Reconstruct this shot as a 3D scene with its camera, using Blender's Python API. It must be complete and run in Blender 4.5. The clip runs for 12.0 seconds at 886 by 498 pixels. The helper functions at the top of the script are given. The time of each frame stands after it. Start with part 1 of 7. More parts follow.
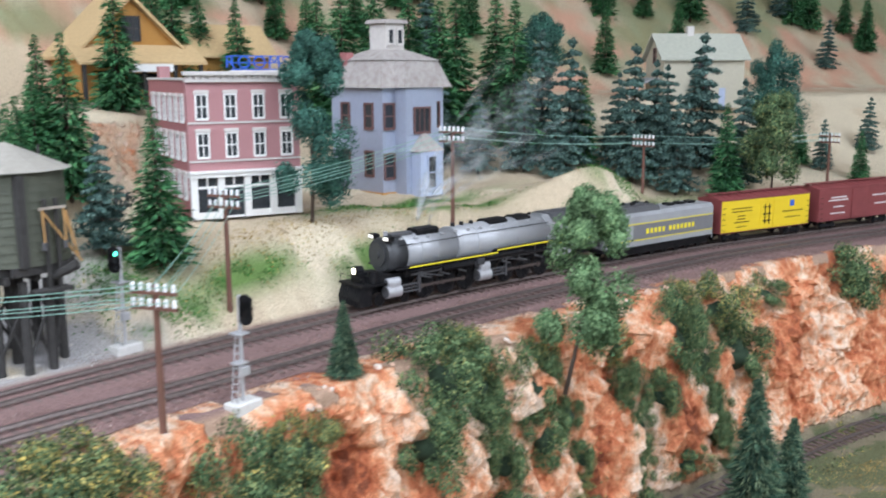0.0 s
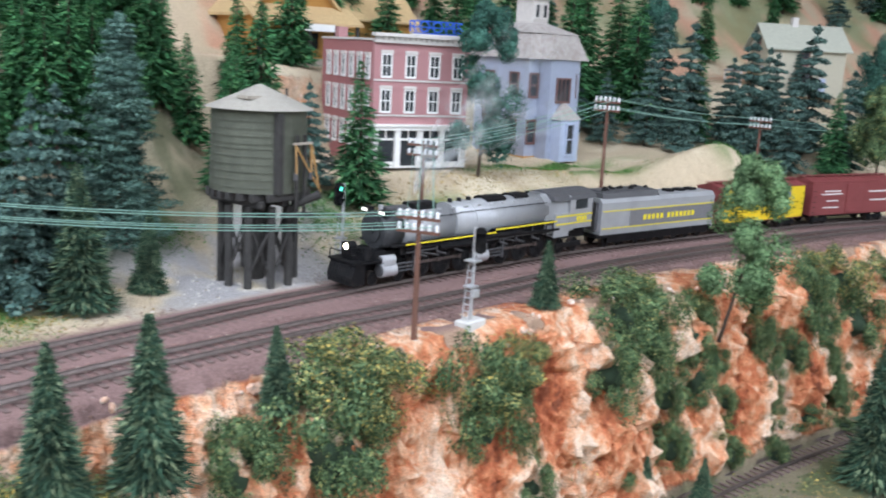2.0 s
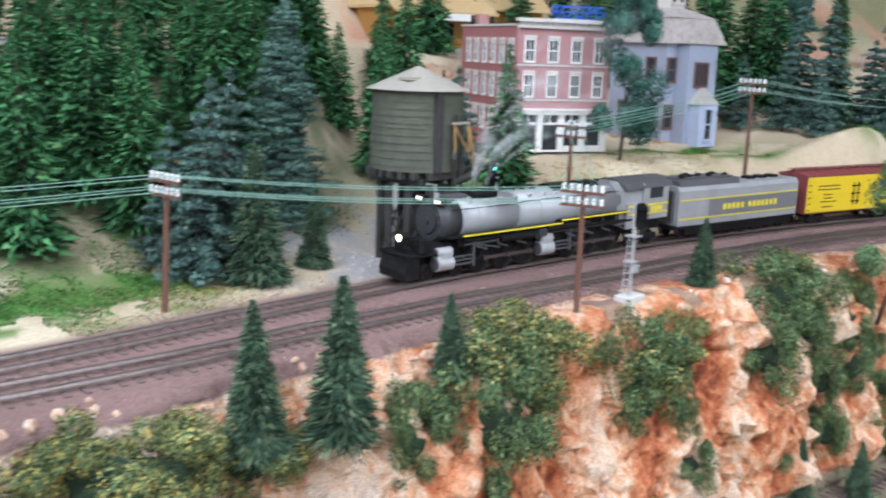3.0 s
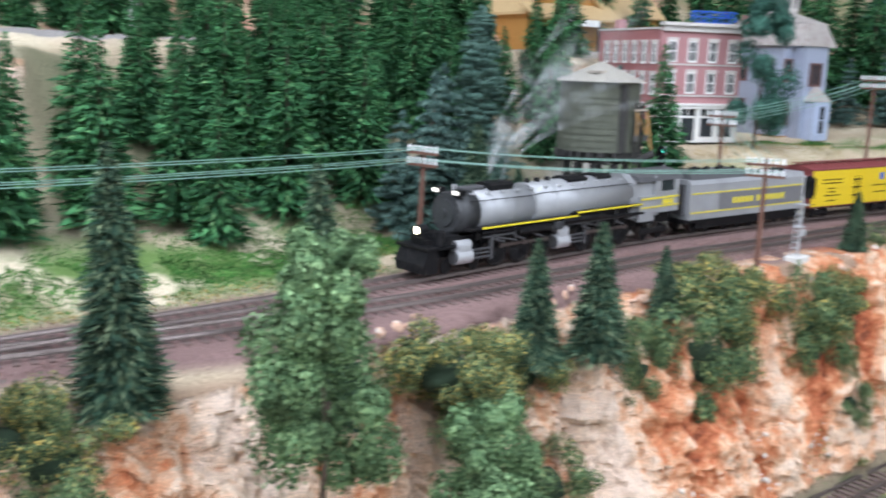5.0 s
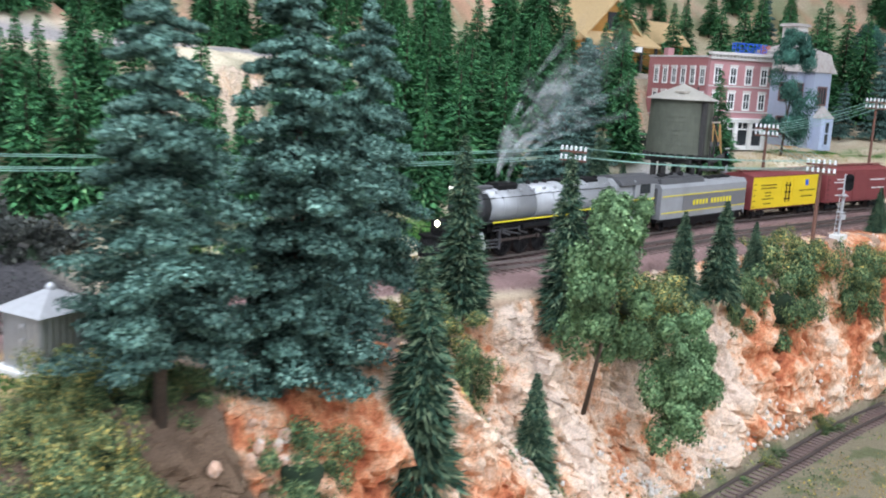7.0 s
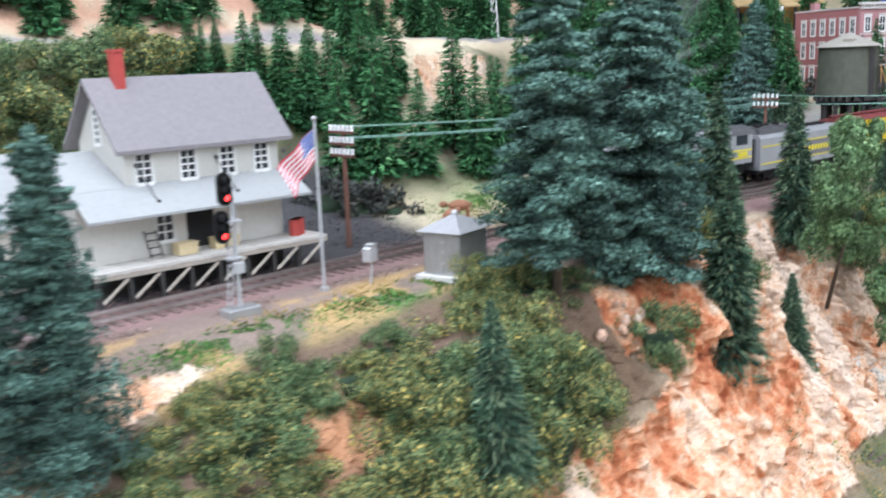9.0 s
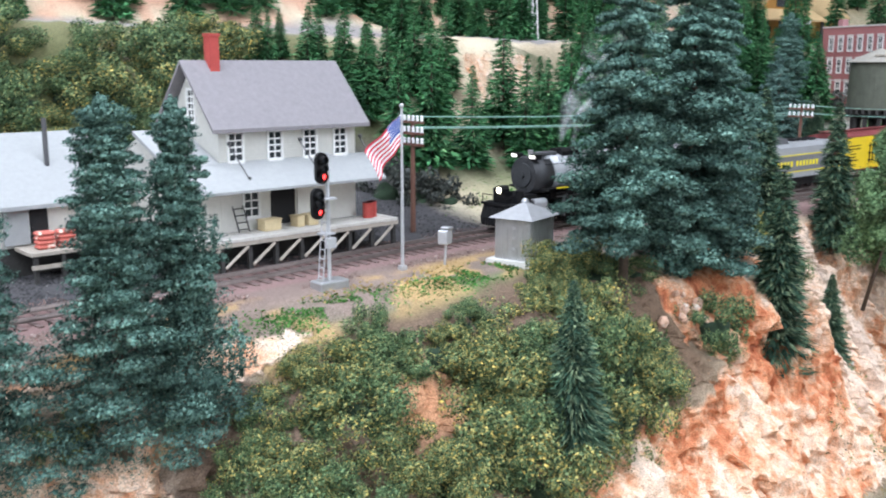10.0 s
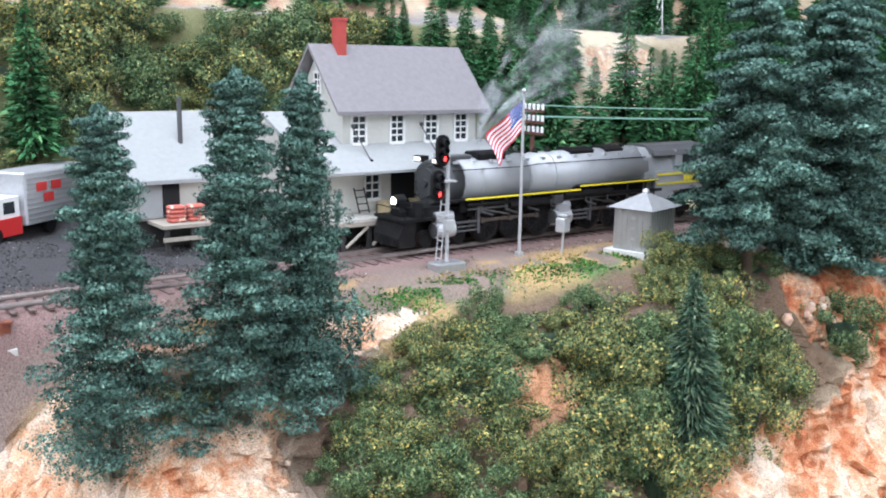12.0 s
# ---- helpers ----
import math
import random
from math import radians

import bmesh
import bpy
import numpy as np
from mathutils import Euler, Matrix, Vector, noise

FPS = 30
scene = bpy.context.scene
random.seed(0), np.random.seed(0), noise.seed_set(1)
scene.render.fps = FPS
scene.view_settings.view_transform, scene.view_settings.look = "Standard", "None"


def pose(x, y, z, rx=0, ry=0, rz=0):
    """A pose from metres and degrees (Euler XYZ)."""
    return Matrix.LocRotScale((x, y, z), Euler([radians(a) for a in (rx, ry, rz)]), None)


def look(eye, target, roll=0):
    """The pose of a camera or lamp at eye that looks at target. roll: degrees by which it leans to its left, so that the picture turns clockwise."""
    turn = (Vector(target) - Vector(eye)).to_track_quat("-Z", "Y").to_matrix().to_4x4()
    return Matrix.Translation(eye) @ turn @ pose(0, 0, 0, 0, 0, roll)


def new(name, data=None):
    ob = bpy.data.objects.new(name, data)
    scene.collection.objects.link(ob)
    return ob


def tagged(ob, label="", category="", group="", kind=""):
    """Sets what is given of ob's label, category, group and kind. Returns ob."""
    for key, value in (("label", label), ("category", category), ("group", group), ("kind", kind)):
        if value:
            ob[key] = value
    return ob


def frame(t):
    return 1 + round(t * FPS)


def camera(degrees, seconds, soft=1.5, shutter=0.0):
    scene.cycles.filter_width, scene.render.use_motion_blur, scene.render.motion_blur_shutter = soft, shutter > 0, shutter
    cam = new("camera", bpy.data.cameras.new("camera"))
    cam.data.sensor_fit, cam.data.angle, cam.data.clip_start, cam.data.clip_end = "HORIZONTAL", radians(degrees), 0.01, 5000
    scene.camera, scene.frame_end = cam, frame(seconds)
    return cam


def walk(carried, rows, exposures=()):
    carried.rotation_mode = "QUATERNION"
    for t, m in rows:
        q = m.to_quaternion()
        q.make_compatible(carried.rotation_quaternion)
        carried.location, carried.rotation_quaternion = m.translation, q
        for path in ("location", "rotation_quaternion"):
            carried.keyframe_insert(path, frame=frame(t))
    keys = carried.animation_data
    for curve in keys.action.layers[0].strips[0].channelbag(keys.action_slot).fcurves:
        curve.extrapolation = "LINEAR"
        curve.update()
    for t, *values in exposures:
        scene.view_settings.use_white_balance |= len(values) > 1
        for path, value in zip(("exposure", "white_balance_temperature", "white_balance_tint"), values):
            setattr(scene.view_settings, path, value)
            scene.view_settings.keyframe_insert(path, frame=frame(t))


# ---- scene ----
# The layout is an HO model railway (1:87). The plan is drawn in units of U metres (about 6.8 m at full scale).
U = 0.078
cam = camera(49.9, 12.0, 1.95, 0.5)
PATH = [
    (0, (-0.01, 0.007, 0.176), (-0.053, 1.974, -0.186), -0.2),
    (0.5, (-0.056, -0.012, 0.168), (-0.088, 1.951, -0.215), 0.4),
    (1, (-0.089, -0.037, 0.162), (-0.106, 1.924, -0.23), 1.7),
    (1.5, (-0.103, -0.057, 0.164), (-0.142, 1.901, -0.244), 2.6),
    (2, (-0.12, -0.078, 0.166), (-0.218, 1.878, -0.242), 3.1),
    (2.5, (-0.137, -0.081, 0.153), (-0.352, 1.865, -0.257), 2.3),
    (3, (-0.154, -0.097, 0.152), (-0.464, 1.834, -0.266), 2.0),
    (3.2, (-0.165, -0.105, 0.148), (-0.512, 1.819, -0.272), 2.4),
    (4.8, (-0.241, -0.23, 0.15), (-0.559, 1.705, -0.247), 1.7),
    (5, (-0.248, -0.225, 0.136), (-0.636, 1.698, -0.257), 1.8),
    (5.5, (-0.269, -0.258, 0.134), (-0.799, 1.628, -0.27), -0.6),
    (6, (-0.308, -0.316, 0.137), (-0.763, 1.585, -0.282), -0.0),
    (6.5, (-0.345, -0.387, 0.132), (-0.658, 1.552, -0.246), 2.6),
    (6.7, (-0.36, -0.419, 0.134), (-0.642, 1.527, -0.235), 3.2),
    (8.3, (-0.431, -0.554, 0.142), (-0.757, 1.386, -0.218), 1.0),
    (8.5, (-0.442, -0.568, 0.133), (-0.837, 1.36, -0.22), 0.9),
    (9, (-0.486, -0.617, 0.123), (-0.936, 1.293, -0.264), -2.2),
    (9.5, (-0.52, -0.65, 0.123), (-0.932, 1.265, -0.281), -1.5),
    (10, (-0.522, -0.658, 0.119), (-0.967, 1.254, -0.263), 0.1),
    (10.5, (-0.522, -0.659, 0.115), (-1.049, 1.233, -0.262), 1.0),
    (11, (-0.519, -0.662, 0.114), (-1.121, 1.207, -0.263), 1.4),
    (11.5, (-0.525, -0.664, 0.11), (-1.162, 1.195, -0.264), 1.2),
    (12, (-0.525, -0.661, 0.11), (-1.192, 1.186, -0.272), 0.9),
]
walk(cam, [(t, look(Vector(eye), Vector(target), roll)) for t, eye, target, roll in PATH])

# ---- light: an assumed closed room, out of view, with rows of ceiling lights ----
world = bpy.data.worlds.new("room_air")
scene.world = world
world.use_nodes = True
world.node_tree.nodes["Background"].inputs[0].default_value = (0.85, 0.93, 1.0, 1)
world.node_tree.nodes["Background"].inputs[1].default_value = 0.25
scene.view_settings.exposure = 0.0

# ---- plan: a runs along the track, n across it (away from the viewer), z up from the ballast ----
DIR = Vector((0.5708, 0.8211, 0))
SIDE = Vector((-0.8211, 0.5708, 0))
YAW0 = math.degrees(math.atan2(DIR.y, DIR.x))
TRACK = [(-16, 6.3), (-11, 6.52), (-9.0, 6.56), (-7.2, 6.58), (-5.7, 6.6), (-4.6, 6.56), (-3, 6.5), (-1.5, 6.44), (0, 6.36), (2, 6.33),
         (3.7, 6.34), (5.1, 6.29), (6.5, 6.18), (8.15, 5.97), (10.3, 5.51), (11.4, 5.21), (13.2, 4.52), (15.2, 3.74), (19, 2.2), (32, -3.06)]
TA = np.array([p[0] for p in TRACK], float)
TB = np.array([p[1] for p in TRACK], float)
TS = np.zeros(len(TA))
TS[1:-1] = (TB[2:] - TB[:-2]) / (TA[2:] - TA[:-2])
TS[0], TS[-1] = TS[1], TS[-2]


def bt(a):
    """The inner track's distance across, at a (smooth through TRACK)."""
    a = np.asarray(a, float)
    i = np.clip(np.searchsorted(TA, a) - 1, 0, len(TA) - 2)
    h = TA[i + 1] - TA[i]
    u = (a - TA[i]) / h
    return ((2 * u ** 3 - 3 * u * u + 1) * TB[i] + (u ** 3 - 2 * u * u + u) * h * TS[i]
            + (3 * u * u - 2 * u ** 3) * TB[i + 1] + (u ** 3 - u * u) * h * TS[i + 1])


# How the sketch's grid lies on the real layout: shifts along and across, by the line (near) and on the slopes behind it (far)
GRID_A = [-16, -9, -7, -5, -3, -1.5, 0, 1.5, 3, 4, 5, 6, 7, 8, 9, 10, 12, 14, 16, 32]
NEAR_A = [-0.1, -0.06, 0, 0.08, 0.1, 0.0, -0.03, 0.03, -0.02, 0.0, 0.03, 0.09, 0.17, 0.27, 0.34, 0.42, 0.6, 0.83, 1.1, 3.2]
NEAR_B = [-0.2, -0.12, -0.02, 0.07, 0.08, 0.04, 0.06, 0.08, 0.05, 0.0, -0.06, -0.12, -0.18, -0.27, -0.36, -0.44, -0.58, -0.75, -0.94, -2.4]
FAR_A = [0.1, 0.1, 0.15, 0.2, 0.25, 0.27, 0.3, 0.3, 0.3, 0.3, 0.35, 0.4, 0.5, 0.85, 1.15, 1.4, 1.8, 2.3, 2.8, 5.5]
FAR_B = [0.2, 0.25, 0.27, 0.3, 0.32, 0.33, 0.35, 0.35, 0.35, 0.35, 0.38, 0.4, 0.37, 0.35, 0.33, 0.3, 0.2, 0.1, 0.0, -1.2]


def far_share(n):
    u = np.clip((np.asarray(n, float) - 0.35) / 1.65, 0, 1)
    return u * u * (3 - 2 * u)


def plan(a, n, z=0.0):
    """World place in units of the plan."""
    a, n = np.asarray(a, float), np.asarray(n, float)
    f, deep = far_share(n), np.clip(n - 2, 0, 4)
    aa = a + np.interp(a, GRID_A, NEAR_A) * (1 - f) + np.interp(a, GRID_A, FAR_A) * f + 0.06 * deep
    b = bt(a) + n + np.interp(a, GRID_A, NEAR_B) * (1 - f) + np.interp(a, GRID_A, FAR_B) * f + 0.1 * deep
    return np.stack([aa * DIR.x + b * SIDE.x, aa * DIR.y + b * SIDE.y, z + 0 * b], -1)


def spread(a, n):
    """How much taller things stand on the slopes behind."""
    return 1 + float(far_share(n)) * (0.05 + min(0.16, 0.022 * max(0.0, a - 4)))


def flat(a, b, z=0.0):
    """World place from straight distances along and across, in units of the plan."""
    return np.array([a * DIR.x + b * SIDE.x, a * DIR.y + b * SIDE.y, z])


# Cross sections of the ground: a: ((n, z), ...)
SECTIONS = [
    (-16, ((-12, -2.2), (-3.0, -2.1), (-2.0, -1.2), (-1.2, -0.5), (-0.8, -0.05), (-0.5, 0), (2.2, 0), (3.4, 1.0), (4.2, 1.95), (5.2, 2.0), (7, 3.6), (14, 9))),
    (-10.3, ((-12, -2.2), (-3.2, -2.1), (-1.6, -1.7), (-0.7, -1.1), (-0.42, -0.7), (-0.3, -0.3), (-0.2, -0.02), (-0.1, 0), (2.2, 0), (3.1, 0.9), (3.8, 1.9), (5.0, 1.95), (6.6, 3.2), (14, 9))),
    (-9, ((-12, -2.2), (-3.2, -2.1), (-2.2, -1.5), (-1.5, -0.95), (-1.0, -0.5), (-0.7, -0.05), (-0.5, 0), (2.1, 0), (2.9, 0.9), (3.5, 1.9), (4.6, 1.95), (6, 3.0), (14, 9))),
    (-7, ((-12, -2.2), (-3.4, -2.1), (-2.4, -1.3), (-1.8, -0.7), (-1.3, -0.25), (-0.9, -0.03), (-0.5, 0), (2.0, 0), (2.6, 0.6), (3.4, 1.9), (4.4, 1.95), (6, 3.2), (14, 9))),
    (-5, ((-12, -2.2), (-3.2, -2.1), (-2.6, -1.3), (-2.1, -0.5), (-1.7, -0.1), (-1.2, 0), (0.6, 0), (1.5, 0.1), (2.2, 0.4), (3.0, 1.5), (3.5, 1.9), (4.4, 1.95), (6, 3.2), (14, 9))),
    (-3.5, ((-12, -2.2), (-2.9, -2.1), (-2.4, -1.2), (-2.1, -0.35), (-1.8, -0.1), (-1.0, 0), (0.5, 0), (1.5, 0.2), (2.4, 0.8), (3.2, 1.8), (4.2, 1.95), (6, 3.2), (14, 9))),
    (-1.8, ((-12, -2.2), (-2.5, -2.1), (-1.75, -1.2), (-1.3, -0.5), (-1.0, -0.1), (-0.7, 0), (0.5, 0), (1.2, 0.15), (2.2, 0.5), (2.6, 1.0), (3.0, 1.8), (4, 1.9), (5.5, 2.0), (7, 3.6), (14, 9))),
    (0, ((-12, -2.2), (-2.0, -2.1), (-1.5, -1.5), (-1.12, -0.6), (-0.9, -0.1), (-0.78, 0), (0.4, 0), (1.2, 0.1), (2.2, 0.5), (3.0, 1.2), (3.5, 1.85), (5.2, 1.9), (7, 3.5), (14, 9))),
    (1.2, ((-12, -2.2), (-1.95, -2.1), (-1.5, -1.4), (-1.15, -0.75), (-0.98, -0.3), (-0.86, -0.02), (-0.75, 0), (0.4, 0), (1.4, 0.05), (2.2, 0.5), (3.0, 1.3), (3.4, 1.85), (5.0, 1.9), (7, 3.5), (14, 9))),
    (3.6, ((-12, -2.2), (-1.95, -2.1), (-1.7, -1.2), (-1.5, -0.3), (-1.36, -0.03), (-1.1, 0), (1.2, 0.02), (1.8, 0.4), (2.4, 1.2), (3.0, 1.9), (5, 1.95), (7, 3.6), (14, 9))),
    (5, ((-12, -2.2), (-1.95, -2.1), (-1.82, -1.2), (-1.66, -0.3), (-1.5, 0), (0.4, 0), (0.7, 0.25), (1.1, 0.58), (1.4, 0.68), (2.6, 0.74), (2.9, 1.4), (3.1, 1.9), (5.0, 1.95), (7, 3.8), (14, 9))),
    (7, ((-12, -2.2), (-1.98, -2.1), (-1.85, -1.2), (-1.7, -0.5), (-1.48, -0.02), (0.4, 0), (0.7, 0.42), (0.95, 0.68), (2.7, 0.73), (3.2, 1.75), (5, 1.95), (7, 3.8), (14, 9))),
    (9, ((-12, -2.2), (-1.96, -2.1), (-1.75, -1.2), (-1.6, -0.4), (-1.4, -0.02), (0.35, 0), (0.6, 0.45), (0.8, 0.70), (2.5, 0.71), (3.3, 1.4), (5, 2.0), (8, 4.4), (14, 9))),
    (10.5, ((-12, -2.2), (-1.9, -2.1), (-1.65, -1.2), (-1.45, -0.4), (-1.25, -0.02), (0.35, 0), (0.55, 0.7), (0.78, 1.08), (1.2, 0.8), (2.0, 0.9), (4, 1.8), (5.2, 1.9), (8, 4.4), (14, 9))),
    (12.2, ((-12, -2.2), (-1.9, -2.1), (-1.6, -1.2), (-1.4, -0.4), (-1.2, -0.02), (0.4, 0), (0.9, 0.3), (1.5, 0.6), (2.2, 1.1), (3.0, 1.75), (5, 1.85), (8, 4.4), (14, 9))),
    (20, ((-12, -2.2), (-1.9, -2.1), (-1.6, -1.2), (-1.4, -0.4), (-1.2, -0.02), (0.4, 0), (0.9, 0.3), (1.5, 0.6), (2.2, 1.2), (3.0, 1.8), (5, 1.9), (8, 4.4), (14, 9))),
]


def ground_z(a, n):
    """Smooth height of the ground at (a, n)."""
    a, n = np.broadcast_arrays(np.asarray(a, float), np.asarray(n, float))
    keys = np.array([s[0] for s in SECTIONS], float)
    i = np.clip(np.searchsorted(keys, a) - 1, 0, len(keys) - 2)
    w = np.clip((a - keys[i]) / (keys[i + 1] - keys[i]), 0, 1)
    w = w * w * (3 - 2 * w)
    z = np.zeros(a.shape)
    for k in range(len(SECTIONS)):
        p = np.array(SECTIONS[k][1])
        h = np.interp(n, p[:, 0], p[:, 1])
        z += h * np.where(i == k, 1 - w, 0) + h * np.where(i + 1 == k, w, 0)
    return z


# ---- helpers for meshes ----
def at(a, n, z=None, turn=0.0, scale=1.0):
    """Pose on the layout; turn in degrees against the main direction of the track; z None: on the ground."""
    p = plan(np.array(float(a)), np.array(float(n)))
    h = float(ground_z(a, n)) if z is None else z
    return pose(p[0] * U, p[1] * U, h * U, 0, 0, YAW0 + turn) @ Matrix.Scale(scale, 4)


def box(bm, x0, x1, y0, y1, z0, z1, bevel=0.0):
    m = Matrix.Translation(((x0 + x1) / 2, (y0 + y1) / 2, (z0 + z1) / 2)) @ Matrix.Diagonal((x1 - x0, y1 - y0, z1 - z0, 1))
    made = bmesh.ops.create_cube(bm, size=1, matrix=m)
    if bevel:
        edges = list({e for v in made["verts"] for e in v.link_edges})
        bmesh.ops.bevel(bm, geom=edges, offset=bevel, segments=1, affect="EDGES")
    return bm


def cyl(bm, p, q, r, r2=None, seg=12, caps=True):
    """A round bar from p to q."""
    p, q = Vector(p), Vector(q)
    m = Matrix.Translation((p + q) / 2) @ (q - p).to_track_quat("Z", "Y").to_matrix().to_4x4()
    bmesh.ops.create_cone(bm, cap_ends=caps, segments=seg, radius1=r, radius2=r if r2 is None else r2, depth=(q - p).length, matrix=m)
    return bm


def ball(bm, c, r, sub=2, squash=(1, 1, 1)):
    bmesh.ops.create_icosphere(bm, subdivisions=sub, radius=r, matrix=Matrix.Translation(c) @ Matrix.Diagonal((*squash, 1)))
    return bm


def prism(bm, outline, y0, y1, axis="y"):
    """Extrudes an (x, z) outline from y0 to y1 (axis 'x': a (y, z) outline along x)."""
    f = (lambda u, v, w: (u, w, v)) if axis == "y" else (lambda u, v, w: (w, u, v))
    a = [bm.verts.new(f(u, v, y0)) for u, v in outline]
    b = [bm.verts.new(f(u, v, y1)) for u, v in outline]
    bm.faces.new(a)
    bm.faces.new(b[::-1])
    for i in range(len(a)):
        bm.faces.new((a[i], b[i], b[i - 1], a[i - 1]))
    bmesh.ops.recalc_face_normals(bm, faces=bm.faces[:])
    return bm


def mesh_of(name, bm, material, smooth=False):
    me = bpy.data.meshes.new(name)
    bmesh.ops.scale(bm, vec=(U, U, U), verts=bm.verts)
    bm.to_mesh(me)
    bm.free()
    me.materials.append(material)
    if smooth:
        me.polygons.foreach_set("use_smooth", [True] * len(me.polygons))
    return me


def part(name, bm, material, parent, label="", smooth=False, at_=None):
    ob = new(name, mesh_of(name, bm, material, smooth))
    ob.parent = parent
    if at_ is not None:
        ob.matrix_basis = at_
    if label:
        ob["label"] = label
    return ob


def thing(name, m, label, category, group="", kind=""):
    ob = new(name)
    ob.empty_display_size = 0.01
    ob.matrix_basis = m
    return tagged(ob, label, category, group, kind)


def solid(name, bm, material, m, label, category, group="", kind="", smooth=False):
    ob = new(name, mesh_of(name, bm, material, smooth))
    ob.matrix_basis = m
    return tagged(ob, label, category, group, kind)


def mesh_np(name, verts, tris, material):
    me = bpy.data.meshes.new(name)
    verts, tris = np.asarray(verts, np.float32) * U, np.asarray(tris, np.int32)
    me.vertices.add(len(verts))
    me.vertices.foreach_set("co", verts.ravel())
    me.loops.add(tris.size)
    me.loops.foreach_set("vertex_index", tris.ravel())
    me.polygons.add(len(tris))
    me.polygons.foreach_set("loop_start", np.arange(0, tris.size, tris.shape[1], dtype=np.int32))
    me.materials.append(material)
    me.update(calc_edges=True)
    me.validate()
    return me


def part_np(name, me, parent, label=""):
    ob = new(name, me)
    ob.parent = parent
    if label:
        ob["label"] = label
    return ob


# ---- materials ----
def mat(name, color, rough=0.6, metal=0.0, var=0.15, scale=300.0, bump=0.0, fine=1800.0, second=None, amount=0.0, spread=0.08, emit=0.0):
    """Colour with variation at two scales; second: a colour of stains or wear that covers about amount of the surface."""
    m = bpy.data.materials.new(name)
    m.use_nodes = True
    nt = m.node_tree
    b = nt.nodes["Principled BSDF"]
    b.inputs["Roughness"].default_value, b.inputs["Metallic"].default_value = rough, metal
    tc = nt.nodes.new("ShaderNodeTexCoord")

    def noise_tex(s, detail=3.0):
        k = nt.nodes.new("ShaderNodeTexNoise")
        k.inputs["Scale"].default_value, k.inputs["Detail"].default_value = s, detail
        nt.links.new(tc.outputs["Object"], k.inputs["Vector"])
        return k

    n1, n2 = noise_tex(scale), noise_tex(fine, 2.0)
    add = nt.nodes.new("ShaderNodeMath")
    add.operation = "ADD"
    nt.links.new(n1.outputs["Fac"], add.inputs[0])
    nt.links.new(n2.outputs["Fac"], add.inputs[1])
    span = nt.nodes.new("ShaderNodeMapRange")
    span.inputs["From Min"].default_value, span.inputs["From Max"].default_value = 0.6, 1.4
    span.inputs["To Min"].default_value, span.inputs["To Max"].default_value = 1 - var, 1 + var
    nt.links.new(add.outputs[0], span.inputs["Value"])
    mul = nt.nodes.new("ShaderNodeMix")
    mul.data_type, mul.blend_type = "RGBA", "MULTIPLY"
    mul.inputs["Factor"].default_value = 1.0
    mul.inputs["A"].default_value = (*color, 1)
    nt.links.new(span.outputs[0], mul.inputs["B"])
    out = mul.outputs["Result"]
    if second:
        n3 = noise_tex(scale * 0.7, 5.0)
        ramp = nt.nodes.new("ShaderNodeMapRange")
        lo = 0.5 + (0.5 - amount) * 0.5
        ramp.inputs["From Min"].default_value, ramp.inputs["From Max"].default_value = lo - spread / 2, lo + spread / 2
        nt.links.new(n3.outputs["Fac"], ramp.inputs["Value"])
        mix = nt.nodes.new("ShaderNodeMix")
        mix.data_type = "RGBA"
        nt.links.new(ramp.outputs[0], mix.inputs["Factor"])
        nt.links.new(out, mix.inputs["A"])
        mix.inputs["B"].default_value = (*second, 1)
        out = mix.outputs["Result"]
    nt.links.new(out, b.inputs["Base Color"])
    if emit:
        b.inputs["Emission Color"].default_value = (*color, 1)
        b.inputs["Emission Strength"].default_value = emit
    if bump:
        bp = nt.nodes.new("ShaderNodeBump")
        bp.inputs["Strength"].default_value, bp.inputs["Distance"].default_value = bump, 0.0006
        nt.links.new(add.outputs[0], bp.inputs["Height"])
        nt.links.new(bp.outputs[0], b.inputs["Normal"])
    return m


def leaf_mat(name, stops, rough=0.85):
    """Each flake takes its own tone."""
    m = bpy.data.materials.new(name)
    m.use_nodes = True
    nt = m.node_tree
    b = nt.nodes["Principled BSDF"]
    b.inputs["Roughness"].default_value = rough
    b.inputs["Specular IOR Level"].default_value = 0.15
    g = nt.nodes.new("ShaderNodeNewGeometry")
    r = nt.nodes.new("ShaderNodeValToRGB")
    r.color_ramp.interpolation = "LINEAR"
    els = r.color_ramp.elements
    while len(els) < len(stops):
        els.new(0.5)
    for e, (p, c) in zip(els, stops):
        e.position, e.color = p, (*c, 1)
    nt.links.new(g.outputs["Random Per Island"], r.inputs["Fac"])
    tc = nt.nodes.new("ShaderNodeTexCoord")
    k = nt.nodes.new("ShaderNodeTexNoise")
    k.inputs["Scale"].default_value = 60
    nt.links.new(tc.outputs["Object"], k.inputs["Vector"])
    s = nt.nodes.new("ShaderNodeMapRange")
    s.inputs["From Min"].default_value, s.inputs["From Max"].default_value = 0.3, 0.7
    s.inputs["To Min"].default_value, s.inputs["To Max"].default_value = 0.5, 1.5
    nt.links.new(k.outputs["Fac"], s.inputs["Value"])
    mx = nt.nodes.new("ShaderNodeMix")
    mx.data_type, mx.blend_type = "RGBA", "MULTIPLY"
    mx.inputs["Factor"].default_value = 1.0
    nt.links.new(r.outputs["Color"], mx.inputs["A"])
    nt.links.new(s.outputs[0], mx.inputs["B"])
    nt.links.new(mx.outputs["Result"], b.inputs["Base Color"])
    return m


